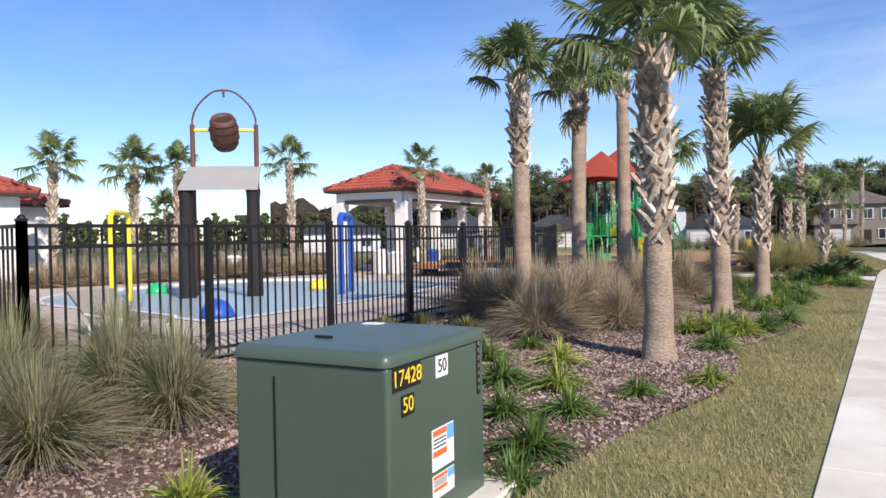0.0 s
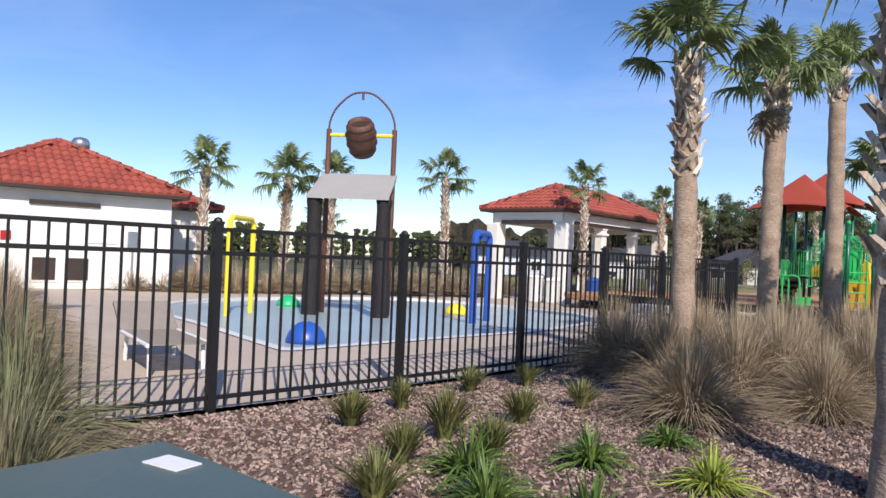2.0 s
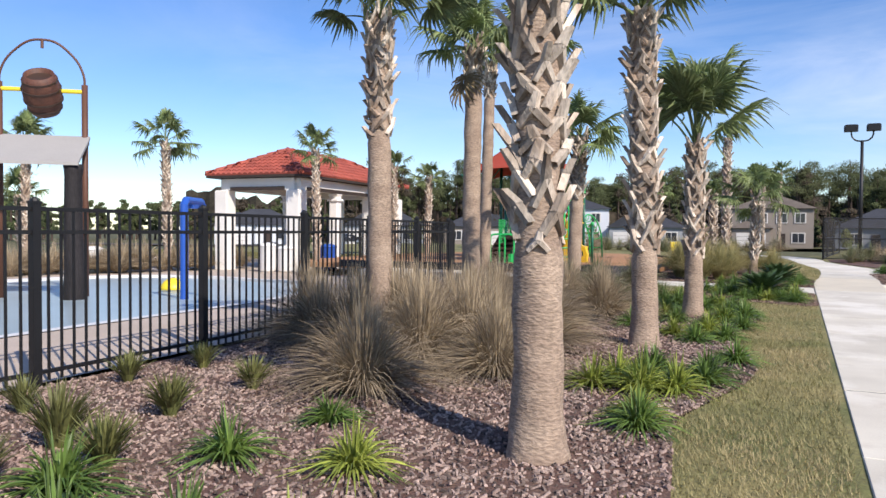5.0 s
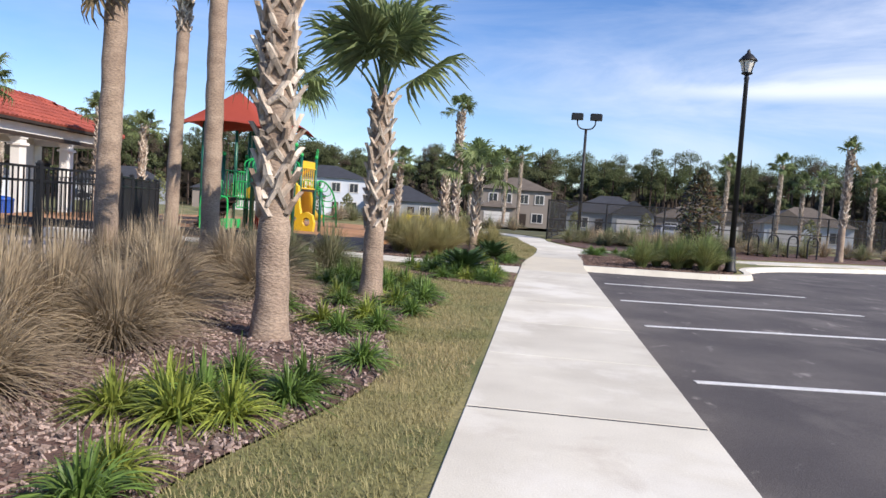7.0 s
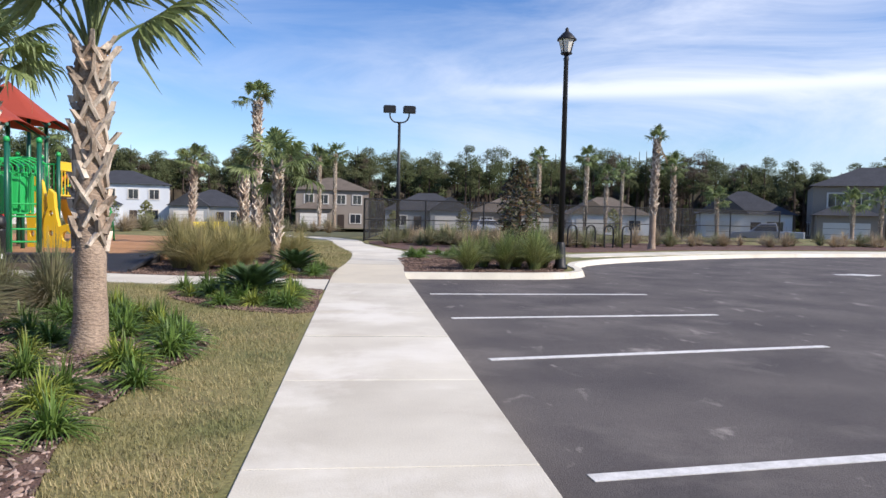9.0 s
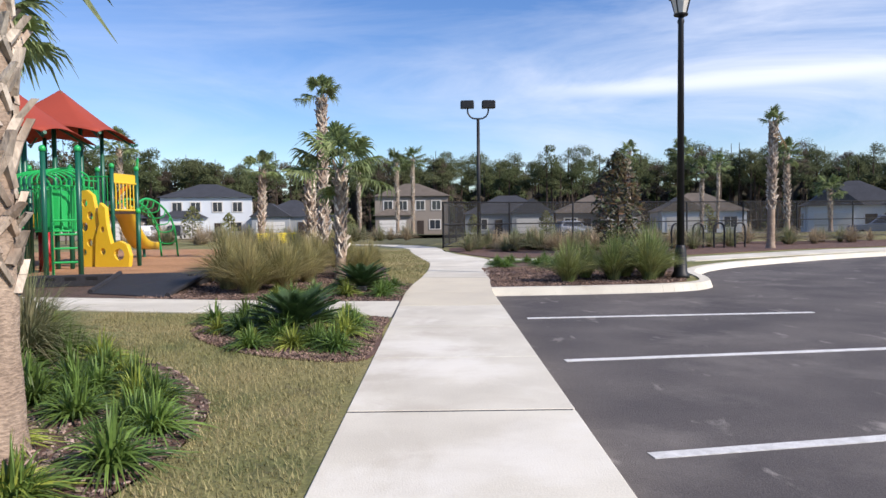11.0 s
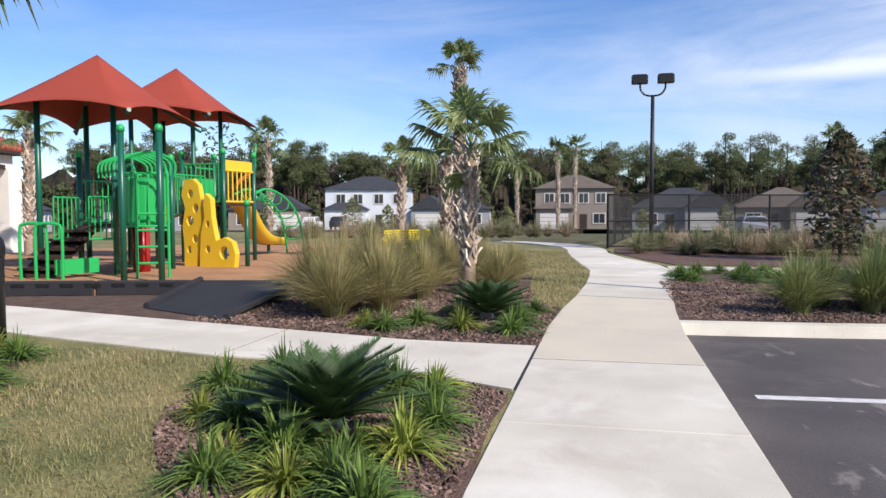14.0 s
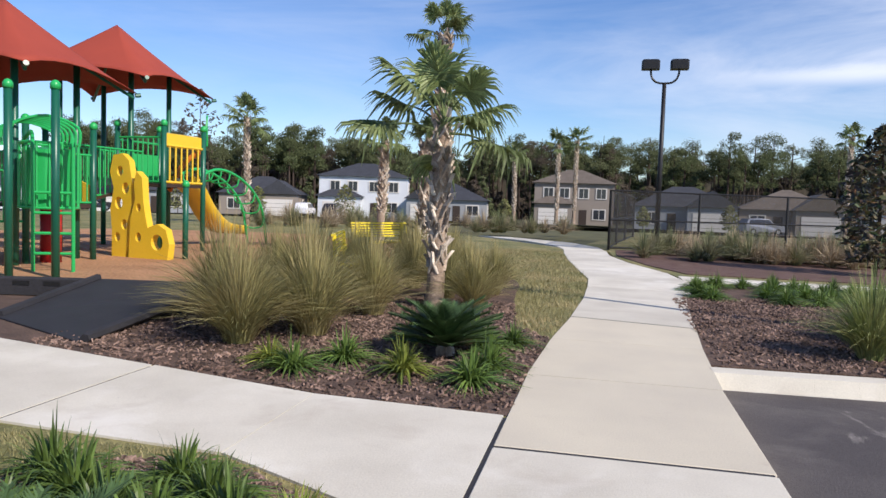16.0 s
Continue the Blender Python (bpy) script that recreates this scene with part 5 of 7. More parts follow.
part("label", Shape().box((0.05, -0.075, 0.4), (0.06, 0.02, 0.08), rz=0.6), M_LABEL_W, bol)


def bench(x, y, rz):
    t = thing("bench", x, y, 0, rz, "yellow perforated metal bench among the grasses", "bench")
    part("seat", Shape().box((0, 0, 0.44), (1.6, 0.36, 0.04), chamfer=0.012), M_YPAINT, t)
    for k in range(6):
        part("back_slat", Shape().box((0, 0.24 + 0.01 * k, 0.55 + 0.055 * k), (1.6, 0.025, 0.032)), M_YPAINT, t)
    for a in (-0.65, 0.65):
        part("leg", Shape().box((a, 0.0, 0.21), (0.06, 0.3, 0.42)), M_YPAINT, t)
        part("back_post", Shape().box((a, 0.27, 0.62), (0.05, 0.04, 0.4)), M_YPAINT, t)


bench(-2.85, 26.3, 105)
bench(-3.9, 31.2, 60)

# ---- lamps and court ----
lamp = thing("street_lamp", 5.27, 24.25, 0, 0, "tall black lamp post with a lantern head", "street lamp")
part("base", Shape().lathe((0, 0, 0), [(0.17, 0), (0.17, 0.06), (0.13, 0.12), (0.11, 0.5), (0.09, 0.6), (0.075, 0.64)], 14), M_BLACK, lamp, smooth=True)
part("pole", Shape().lathe((0, 0, 0.6), [(0.075, 0), (0.055, 4.25), (0.07, 4.3), (0.05, 4.36), (0.05, 4.4)], 12), M_BLACK, lamp, smooth=True)
head = part("lantern", Shape().lathe((0, 0, 4.98), [(0.05, 0), (0.13, 0.03), (0.14, 0.06), (0.06, 0.07)], 12), M_BLACK, lamp)
part("glass", Shape().lathe((0, 0, 5.05), [(0.11, 0), (0.19, 0.28)], 8), M_LAMPGLASS, head, "frosted lantern glass")
for k in range(4):
    a = math.pi / 4 + k * math.pi / 2
    part("bar", Shape().tube([(0.115 * math.cos(a), 0.115 * math.sin(a), 5.04), (0.20 * math.cos(a), 0.20 * math.sin(a), 5.34)], 0.012, 6), M_BLACK, head)
part("hood", Shape().lathe((0, 0, 5.33), [(0.23, 0), (0.22, 0.03), (0.12, 0.14), (0.05, 0.2), (0.04, 0.26), (0.01, 0.3)], 12), M_BLACK, head, smooth=True)

fl = thing("court_floodlight", 2.28, 41.6, 0, 0, "black pole with two floodlights on a curved yoke", "floodlight")
part("pole", Shape().lathe((0, 0, 0), [(0.09, 0), (0.065, 5.5)], 10), M_BLACK, fl, smooth=True)
part("yoke", Shape().tube(curve_points([(-0.45, 0, 5.95), (-0.42, 0, 5.7), (-0.26, 0, 5.52), (0, 0, 5.48), (0.26, 0, 5.52), (0.42, 0, 5.7), (0.45, 0, 5.95)], 4), 0.035, 8), M_BLACK, fl)
for x in (-0.46, 0.46):
    part("flood_head", Shape().box((x, 0.05, 6.1), (0.58, 0.4, 0.32), chamfer=0.05), M_BLACK, fl)

court = thing("court_fence", 0, 0, 0, 0, "black chain-link fence with dark screens round a sports court", "chain-link fence")
CF = [(0.72, 39.9), (3.6, 41.6), (6.6, 43.0), (9.6, 44.3), (12.6, 45.5), (15.8, 46.6), (19.0, 47.6), (22.4, 48.5), (26, 49.3)]
CF2 = [(0.72, 39.9), (1.0, 43.5), (1.4, 47.5), (1.9, 52.0)]
for run in (CF, CF2):
    for i, (x, y) in enumerate(run):
        part("post", Shape().tube([(x, y, 0), (x, y, 1.9)], 0.04, 8), M_BLACK, court)
        if i + 1 < len(run):
            x1, y1 = run[i + 1]
            for z in (0.06, 0.95, 1.88):
                part("rail", Shape().tube([(x, y, z), (x1, y1, z)], 0.025, 6), M_BLACK, court)
            part("mesh_panel", Shape().add([(x, y, 0.05), (x1, y1, 0.05), (x1, y1, 1.88), (x, y, 1.88)], [(0, 1, 2, 3)]), M_MESH, court, "dark see-through mesh")
rack = thing("bike_rack", 10.4, 37.1, 0, 10, "row of black steel hoops for bicycles", "bike rack")
for k in range(4):
    part("hoop", Shape().tube(curve_points([(-1.3 + 0.85 * k, 0, 0), (-1.3 + 0.85 * k, 0, 0.75), (-1.1 + 0.85 * k, 0, 0.92), (-0.9 + 0.85 * k, 0, 0.75), (-0.9 + 0.85 * k, 0, 0)], 4), 0.035, 8), M_BLACK, rack)


# ---- palms ----
def fan_frond(seed, petiole, radius, blades=30):
    """A fan leaf along +x from its base, with a bent midrib and drooping tips."""
    r = random.Random(seed)
    s = Shape()
    mid = curve_points([(0, 0, 0), (petiole * 0.55, 0, petiole * 0.10), (petiole, 0, petiole * 0.06)], 3)
    s.tube(mid, [0.022, 0.02, 0.017, 0.015, 0.013, 0.011, 0.010][:len(mid)], 5)
    hub = Vector(mid[-1])
    costa = radius * 0.35
    for k in range(blades):
        u = k / (blades - 1) * 2 - 1
        a = u * radians(118) + r.uniform(-0.03, 0.03)
        root = hub + Vector((costa * (1 - abs(u)) * 0.9, 0, -0.10 * (1 - abs(u)) ** 2 * radius))
        length = radius * (1.0 - 0.28 * abs(u)) * r.uniform(0.88, 1.06)
        d = Vector((math.cos(a), math.sin(a), 0.16 - 0.30 * abs(u)))
        side = Vector((-math.sin(a), math.cos(a), 0))
        w = radius * 0.052
        droop = r.uniform(0.18, 0.5) * radius
        if r.random() < 0.2:
            droop *= 1.9
        pts = []
        for t, ww, dz in ((0.0, 0.45, 0.0), (0.42, 1.0, 0.02), (0.74, 0.72, 0.34), (1.0, 0.05, 1.0)):
            p = root + d * (length * t * (1 - 0.18 * dz)) + Vector((0, 0, -droop * dz))
            pts += [p - side * w * ww + Vector((0, 0, 0.010)), p + Vector((0, 0, -0.012 * ww)), p + side * w * ww + Vector((0, 0, 0.010))]
        s.add(pts, [(i * 3 + j, i * 3 + j + 1, i * 3 + j + 4, i * 3 + j + 3) for i in range(3) for j in range(2)])
    return s.mesh("frond")


FRONDS = [fan_frond(s, p, q) for s, p, q in ((1, 0.62, 0.62), (2, 0.75, 0.58), (3, 0.55, 0.66), (4, 0.82, 0.60))]
FRONDS_DRY = [fan_frond(11, 0.5, 0.5, 18)]
for me in FRONDS:
    me.materials.append(M_FROND)
for me in FRONDS_DRY:
    me.materials.append(M_FROND_DRY)


def palm(x, y, height, radius=0.165, boots=1.1, fronds=30, size=1.0, lean=(0, 0), seed=0, label="cabbage palm with a rough trunk and fan leaves", up=0.25, spread=1.0):
    r = random.Random(seed)
    t = thing("palm_tree", x, y, -0.02 + deck_z(x, y), 0, label, "palm tree", "palm trees")
    n, rows = 18, max(12, int(height / 0.085))
    axis = lambda z: Vector((lean[0] * (z / height) ** 1.5, lean[1] * (z / height) ** 1.5, z))
    verts, faces = [], []
    for i in range(rows + 1):
        z = height * i / rows
        rr = radius * (1.0 + 0.34 * math.exp(-z / 0.16) - 0.06 * z / height) * (1 + r.uniform(-0.016, 0.016))
        if z > boots:
            rr *= 0.9
        c = axis(z)
        for k in range(n):
            a = 2 * math.pi * k / n
            q = rr * (1 + 0.035 * math.sin(3 * a + i * 0.9 + seed) + r.uniform(-0.02, 0.02))
            verts.append((c.x + q * math.cos(a), c.y + q * math.sin(a), z))
    for i in range(rows):
        faces += [(i * n + k, i * n + (k + 1) % n, (i + 1) * n + (k + 1) % n, (i + 1) * n + k) for k in range(n)]
    part("trunk", Shape().add(verts, faces), M_TRUNK, t, smooth=True)
    bt = Shape()
    z, a = boots, r.uniform(0, 6)
    while z < height - 0.02:
        ln, out = r.uniform(0.17, 0.29), r.uniform(0.10, 0.42)
        if r.random() < 0.2:
            ln *= 0.6
        fork, w = r.uniform(0.42, 0.75), radius * r.uniform(0.15, 0.25)
        ray = lambda b: Vector((math.cos(b), math.sin(b), 0))
        knee = axis(z + ln * 0.55) + ray(a) * radius * 1.10
        tip = axis(z + ln) + ray(a + r.uniform(-0.2, 0.2)) * (radius * 1.08 + ln * out)
        for p, q, w0, w1 in ((axis(z) + ray(a - fork) * radius * 0.95, knee, w * 0.8, w), (axis(z) + ray(a + fork) * radius * 0.95, knee, w * 0.8, w), (knee, tip, w * 1.25, w * r.uniform(0.45, 0.85))):
            o = ray(a) * 0.020
            sd = (q - p).cross(ray(a)).normalized()
            bt.add([p - sd * w0 - o, p + sd * w0 - o, p + sd * w0 * 0.6 + o, p - sd * w0 * 0.6 + o, q - sd * w1 - o, q + sd * w1 - o, q + sd * w1 * 0.6 + o, q - sd * w1 * 0.6 + o],
                   [(0, 4, 7, 3), (3, 7, 6, 2), (2, 6, 5, 1), (4, 5, 6, 7)])
        a += 2.399 + r.uniform(-0.25, 0.25)
        z += 0.024 / max(0.6, radius / 0.165)
    tagged(part("leaf_base_bark", bt, M_BOOT, t, "split grey-brown old leaf bases"), kind="stuff")
    top = axis(height)
    for k in range(fronds):
        az = k * 137.5 + r.uniform(-14, 14)
        f = k / fronds
        el = 84 - 118 * f ** 0.9 * spread + r.uniform(-10, 10)
        me = FRONDS[r.randrange(4)]
        sc = size * r.uniform(0.85, 1.12) * (0.8 + 0.25 * f)
        part("frond", me, M_FROND, t, at=Matrix.Translation(top + Vector((0, 0, up * (0.5 - f) * size))) @ Euler((radians(r.uniform(-25, 25)), radians(-el), radians(az)), "XYZ").to_matrix().to_4x4() @ Matrix.Scale(sc, 4))
    for k in range(1 if seed in (5, 12, 31, 36) else 0):
        part("dry_frond", FRONDS_DRY[0], M_FROND_DRY, t, at=Matrix.Translation(top + Vector((0, 0, -0.1))) @ Euler((0, radians(62), r.uniform(0, 6.28)), "XYZ").to_matrix().to_4x4())
    return t


palm(-1.55, 6.62, 3.0, 0.138, 1.14, 21, 0.78, (-0.04, 0.03), 1, spread=0.64)
palm(-1.76, 10.8, 3.6, 0.138, 1.0, 21, 0.78, (-0.08, 0.0), 2, spread=0.64)
palm(-1.66, 14.0, 2.55, 0.13, 0.85, 18, 1.08, (0.0, 0.05), 3, "shorter cabbage palm with upright fan leaves", 0.3, 0.32)
palm(-4.60, 10.0, 3.7, 0.138, 2.3, 19, 0.78, (-0.06, 0.05), 4, spread=0.6)
palm(-5.02, 13.5, 4.2, 0.145, 3.5, 19, 0.8, (0.0, 0.10), 5, spread=0.75)
palm(-4.92, 16.2, 4.9, 0.15, 4.3, 18, 0.8, (-0.05, 0.05), 6, spread=0.75)
palm(-4.72, 18.4, 3.3, 0.15, 1.9, 19, 0.85, (0.10, 0.10), 7, spread=0.8)
palm(-7.05, 18.9, 5.3, 0.135, 4.4, 16, 0.8, (0.10, 0.05), 16, spread=0.75)
palm(-2.6, 30.3, 4.55, 0.125, 0.6, 13, 0.56, (0.0, 0.0), 8, "tall cabbage palm with a small ragged crown", 0.35, 0.7)
palm(-1.42, 25.1, 2.25, 0.108, 0.45, 15, 0.86, (0.05, -0.05), 9, "short cabbage palm with drooping fan leaves among grasses", 0.3, 0.88)
palm(-3.15, 31.4, 2.6, 0.14, 0.5, 12, 0.5, (0.0, 0.0), 10, spread=0.6)
palm(-11.2, 3.1, 3.9, 0.15, 1.2, 20, 1.0, (0.0, 0.0), 13, spread=0.85)
palm(-14.7, 3.7, 3.0, 0.15, 1.2, 20, 0.95, (0.0, 0.0), 14, spread=0.85)
palm(-15.8, 4.2, 3.3, 0.15, 1.2, 20, 0.95, (0.0, 0.0), 15, spread=0.85)
palm(12.55, 36.4, 4.55, 0.135, 1.4, 12, 0.46, (0.1, 0.05), 12, "slender palm with a small tuft of leaves beside the lot", 0.35, 0.6)
for i, (x, y, h, s) in enumerate([(-21.9, 12.35, 3.9, 1.05), (-23.4, 16.25, 4.15, 1.3), (-24.8, 19.3, 4.5, 1.2), (-21.9, 23.0, 4.85, 1.25), (-27.0, 20.6, 2.85, 1.1), (-15.9, 24.3, 4.45, 1.0), (-15.9, 29.8, 4.3, 0.85), (-14.9, 31.0, 3.9, 0.8), (-38.0, 52.0, 5.6, 1.4), (-24.0, 2.4, 5.6, 1.6), (-15.5, 47.0, 5.3, 1.2),
                                    (-6.3, 72.0, 5.2, 1.3), (-3.2, 74.0, 6.2, 1.3), (-1.9, 75.0, 6.6, 1.3), (-6.3, 38.2, 3.2, 0.85), (19.0, 66.0, 6.2, 1.3), (22.5, 71.0, 5.0, 1.3), (17.5, 45.5, 4.1, 0.9), (28.5, 62.0, 3.0, 1.3), (40.0, 62.0, 3.0, 1.5), (14.0, 62.0, 5.8, 1.0), (26.5, 78.0, 6.0, 1.2), (44.0, 64.0, 3.2, 1.5)]):
    palm(x, y, h, 0.125 if s < 1.25 else 0.145, 0.9, 17, s * 0.78, (0.1 * math.sin(i), 0.1 * math.cos(i)), 30 + i, "cabbage palm with a rounded crown of fan leaves", 0.3, 0.95)


# ---- grasses and small plants ----
def tuft(seed, blades, height, spread, width, droop, steps=4, upright=0.25):
    """A clump of arching blades."""
    r = random.Random(seed)
    s = Shape()
    for k in range(blades):
        a, u = r.uniform(0, 6.283), r.random() ** 0.65
        base = Vector((math.cos(a), math.sin(a), 0)) * spread * 0.16 * r.random()
        reach, h = spread * u * r.uniform(0.75, 1.15), height * (1 - (1 - upright) * u * u * 0.75) * r.uniform(0.7, 1.12)
        a += r.uniform(-0.35, 0.35)
        d, side = Vector((math.cos(a), math.sin(a), 0)), Vector((-math.sin(a), math.cos(a), 0))
        tw = r.uniform(-0.6, 0.6)
        side = (side * math.cos(tw) + Vector((0, 0, math.sin(tw)))).normalized()
        pts = []
        for i in range(steps + 1):
            t = i / steps
            z = h * (1.55 * t - droop * u * t * t * 1.25 - 0.28 * t * t)
            p = base + d * reach * t ** 1.35 + Vector((0, 0, max(0.005, z)))
            w = width * (1 - t ** 2.2) * (0.75 + 0.25 * math.sin(math.pi * t)) + 0.0006
            pts += [p - side * w, p + side * w]
        s.add(pts, [(2 * i, 2 * i + 1, 2 * i + 3, 2 * i + 2) for i in range(steps)])
    return s.mesh("blades")


def with_mat(me, mat):
    c = me.copy()
    c.materials.append(mat)
    return c


FOUNTAIN = [tuft(s, 1500, 0.70, 0.88, 0.0034, 0.86, 6, 0.2) for s in (21, 22, 23)]
F_DRY = [with_mat(m, M_GRASS_DRY) for m in FOUNTAIN]
F_GREEN = [with_mat(m, M_GRASS_GREEN) for m in FOUNTAIN]
FAR_TUFT = [tuft(s, 260, 0.74, 0.80, 0.009, 0.72, 3) for s in (71, 72)]
F_DRY_FAR = [with_mat(m, M_GRASS_DRY) for m in FAR_TUFT]
F_GREEN_FAR = [with_mat(m, M_GRASS_GREEN) for m in FAR_TUFT]
MUHLY = [with_mat(tuft(s, 1150, 0.82, 0.74, 0.0032, 0.5, 5, 0.5), M_MUHLY) for s in (31, 32, 33)]
LIRI = [tuft(s, 190, 0.24, 0.36, 0.0075, 1.12, 6, 0.3) for s in (41, 42, 43)]
L_GREEN = [with_mat(m, M_LIRIOPE) for m in LIRI]
L_YELLOW = [with_mat(m, M_LIRIOPE_Y) for m in LIRI]
SHRUB = [with_mat(tuft(s, 170, 0.22, 0.20, 0.008, 0.15, 3, 0.75), M_SHRUB) for s in (51, 52)]
CORD = [with_mat(tuft(s, 900, 0.80, 0.72, 0.005, 0.55, 5, 0.5), M_CORD) for s in (61, 62)]
pick = random.Random(77)
CROWN = Shape().lathe((0, 0, -0.02), [(0.03, 0), (0.035, 0.03), (0.02, 0.05), (0.005, 0.06)], 8).mesh("crown")
CROWN.materials.append(M_GRASS_DRY)


def plant(name, meshes, x, y, scale, label, category, group, z=None):
    """A clump: a low crown of stems with its blades."""
    me = meshes[pick.randrange(len(meshes))]
    ob = new(name, CROWN)
    ob.matrix_basis = pose(x, y, bed_z(x, y) if z is None else z, 0, 0, pick.uniform(0, 360)) @ Matrix.Diagonal((scale, scale, scale * pick.uniform(0.9, 1.12), 1))
    tagged(part("foliage", me, None, ob), kind="stuff")
    return tagged(ob, label, category, group)


DRY = "clump of dry brown fountain grass in bark mulch"
GRN = "clump of grey-green fountain grass in bark mulch"
for x, y, s in [(-3.2, 7.45, 1.0), (-3.4, 8.75, 1.05), (-2.55, 8.5, 0.9), (-5.2, 9.5, 1.05), (-4.75, 9.1, 1.0), (-3.25, 9.5, 1.05), (-4.0, 10.6, 1.1), (-2.9, 11.0, 1.05), (-4.9, 11.3, 1.1), (-3.5, 12.3, 1.1), (-4.9, 13.3, 1.05), (-2.75, 13.0, 1.0), (-3.7, 14.3, 1.1), (-5.3, 15.2, 1.0), (-5.0, 10.2, 1.0), (-5.2, 17.0, 1.0), (-2.6, 9.9, 0.9), (-4.2, 8.9, 0.95), (-3.9, 9.85, 1.0), (-4.5, 10.2, 1.05), (-3.3, 10.2, 1.0), (-4.2, 11.6, 1.05), (-4.3, 13.0, 1.0)]:
    plant("fountain_grass", F_DRY, x, y, s, DRY, "ornamental grass", "fountain grasses")
for x, y, s in [(-3.3, 14.9, 1.0), (-3.0, 16.6, 1.05), (-3.9, 17.2, 0.95), (-5.0, 3.2, 0.98), (-4.5, 2.85, 0.9), (-3.85, 2.85, 0.9), (-5.1, 2.4, 0.95), (-4.5, 1.95, 0.95), (-3.85, 1.9, 0.9), (-3.95, 0.9, 0.9), (-5.0, 0.9, 0.95), (-4.6, 0.1, 0.9), (-4.2, 16.0, 1.0)]:
    plant("fountain_grass", F_GREEN, x, y, s, GRN, "ornamental grass", "fountain grasses")
for x, y, s in [(-7.3, 3.55, 0.95), (-8.1, 3.75, 1.1), (-9.0, 3.95, 1.15), (-9.9, 4.15, 1.15), (-10.9, 4.4, 1.2), (-12.0, 4.7, 1.2)]:
    plant("fountain_grass", F_DRY, x, y, s, DRY, "ornamental grass", "fountain grasses")
for x, y, s in [(-2.55, 22.3, 1.1), (-2.1, 22.9, 1.1), (-3.1, 23.0, 1.1), (-2.6, 23.9, 1.15), (-1.95, 24.3, 0.95), (-3.3, 24.6, 1.1), (-0.95, 25.2, 0.85), (-1.5, 26.1, 0.9), (-2.4, 25.5, 1.0), (-3.4, 26.3, 1.0), (-0.95, 26.8, 0.8), (-2.2, 27.0, 0.95), (-3.5, 28.0, 0.95), (-2.6, 28.6, 0.95), (-1.6, 28.2, 0.85), (-3.4, 30.8, 0.9), (-2.3, 30.2, 0.9)]:
    plant("muhly_grass", MUHLY, x, y, s, "feathery straw-coloured muhly grass clump", "ornamental grass", "muhly grasses")
STRAP = "strap-leaved green lilyturf clump in the mulch"
STRAPY = "yellow-green strap-leaved clump in the mulch"
for x, y, yel, s in [(-3.0, 5.8, 0, 1.0), (-2.3, 5.95, 1, 0.95), (-3.3, 5.05, 0, 1.1), (-2.94, 6.66, 0, 0.85), (-2.35, 4.85, 0, 1.15), (-2.85, 4.7, 0, 1.15), (-1.73, 8.5, 1, 1.0), (-1.35, 8.45, 1, 1.1), (-1.16, 7.4, 0, 0.95), (-1.25, 12.1, 1, 0.9), (-0.8, 10.15, 0, 1.0), (-0.95, 9.0, 0, 1.0), (-1.35, 8.75, 0, 1.05), (-1.1, 8.55, 1, 1.05), (-0.95, 9.3, 0, 1.05), (-1.4, 9.35, 0, 0.9), (-1.6, 11.75, 1, 1.0), (-1.15, 13.3, 0, 1.0), (-1.3, 12.5, 0, 0.9), (-0.98, 14.35, 0, 1.0), (-1.6, 8.8, 1, 1.0),
                    (-2.62, 1.95, 1, 1.1), (-2.45, 1.35, 0, 1.0), (-1.36, 3.05, 0, 1.0), (-1.48, 3.55, 0, 1.1), (-1.88, 4.9, 1, 1.0), (-1.26, 4.97, 0, 0.7), (-0.88, 5.65, 1, 0.8), (-1.5, 4.2, 0, 0.95), (-1.9, 4.0, 0, 0.9), (-1.22, 7.7, 1, 0.85), (-0.95, 13.75, 0, 1.1), (-1.85, 15.2, 0, 1.0), (-1.2, 13.3, 1, 1.0), (-1.15, 14.5, 0, 1.0), (-1.6, 14.7, 0, 1.0), (-1.7, 14.1, 1, 0.9), (-2.3, 15.4, 0, 1.0), (-1.3, 11.3, 0, 0.95), (-1.0, 11.6, 0, 0.9), (-0.9, 12.7, 0, 0.9), (-1.75, 13.0, 0, 0.9), (-1.45, 15.25, 0, 1.05), (-1.75, 15.7, 1, 1.0), (-1.75, 15.3, 0, 1.1), (-2.0, 15.95, 0, 1.05), (-2.2, 16.3, 1, 1.05), (-2.05, 15.55, 0, 1.1), (-2.65, 16.75, 0, 1.05), (-2.5, 16.35, 0, 1.1), (-3.0, 17.3, 0, 1.05), (-3.4, 17.8, 1, 1.0), (-3.75, 18.35, 0, 1.05), (-4.3, 19.3, 0, 1.05), (-4.25, 18.8, 0, 1.0), (-4.75, 19.5, 1, 1.0), (-3.3, 17.2, 0, 1.0), (-2.9, 16.8, 0, 1.0), (-1.2, 14.95, 0, 0.95), (-2.05, 15.05, 0, 1.0), (-2.55, 15.7, 0, 1.1), (-3.9, 18.0, 0, 1.0), (-3.2, 16.75, 0, 1.0), (-2.75, 15.2, 0, 1.0), (-1.5, 15.3, 0, 0.95), (-3.6, 17.75, 1, 0.9), (-2.4, 14.6, 0, 1.05), (-2.1, 14.3, 0, 1.0), (-2.0, 13.6, 1, 0.95), (-2.2, 12.3, 0, 1.0), (-1.35, 15.0, 1, 0.9)]:
    plant("lilyturf", L_YELLOW if yel else L_GREEN, x, y, s * 1.05, STRAPY if yel else STRAP, "border plant", "lilyturf clumps")
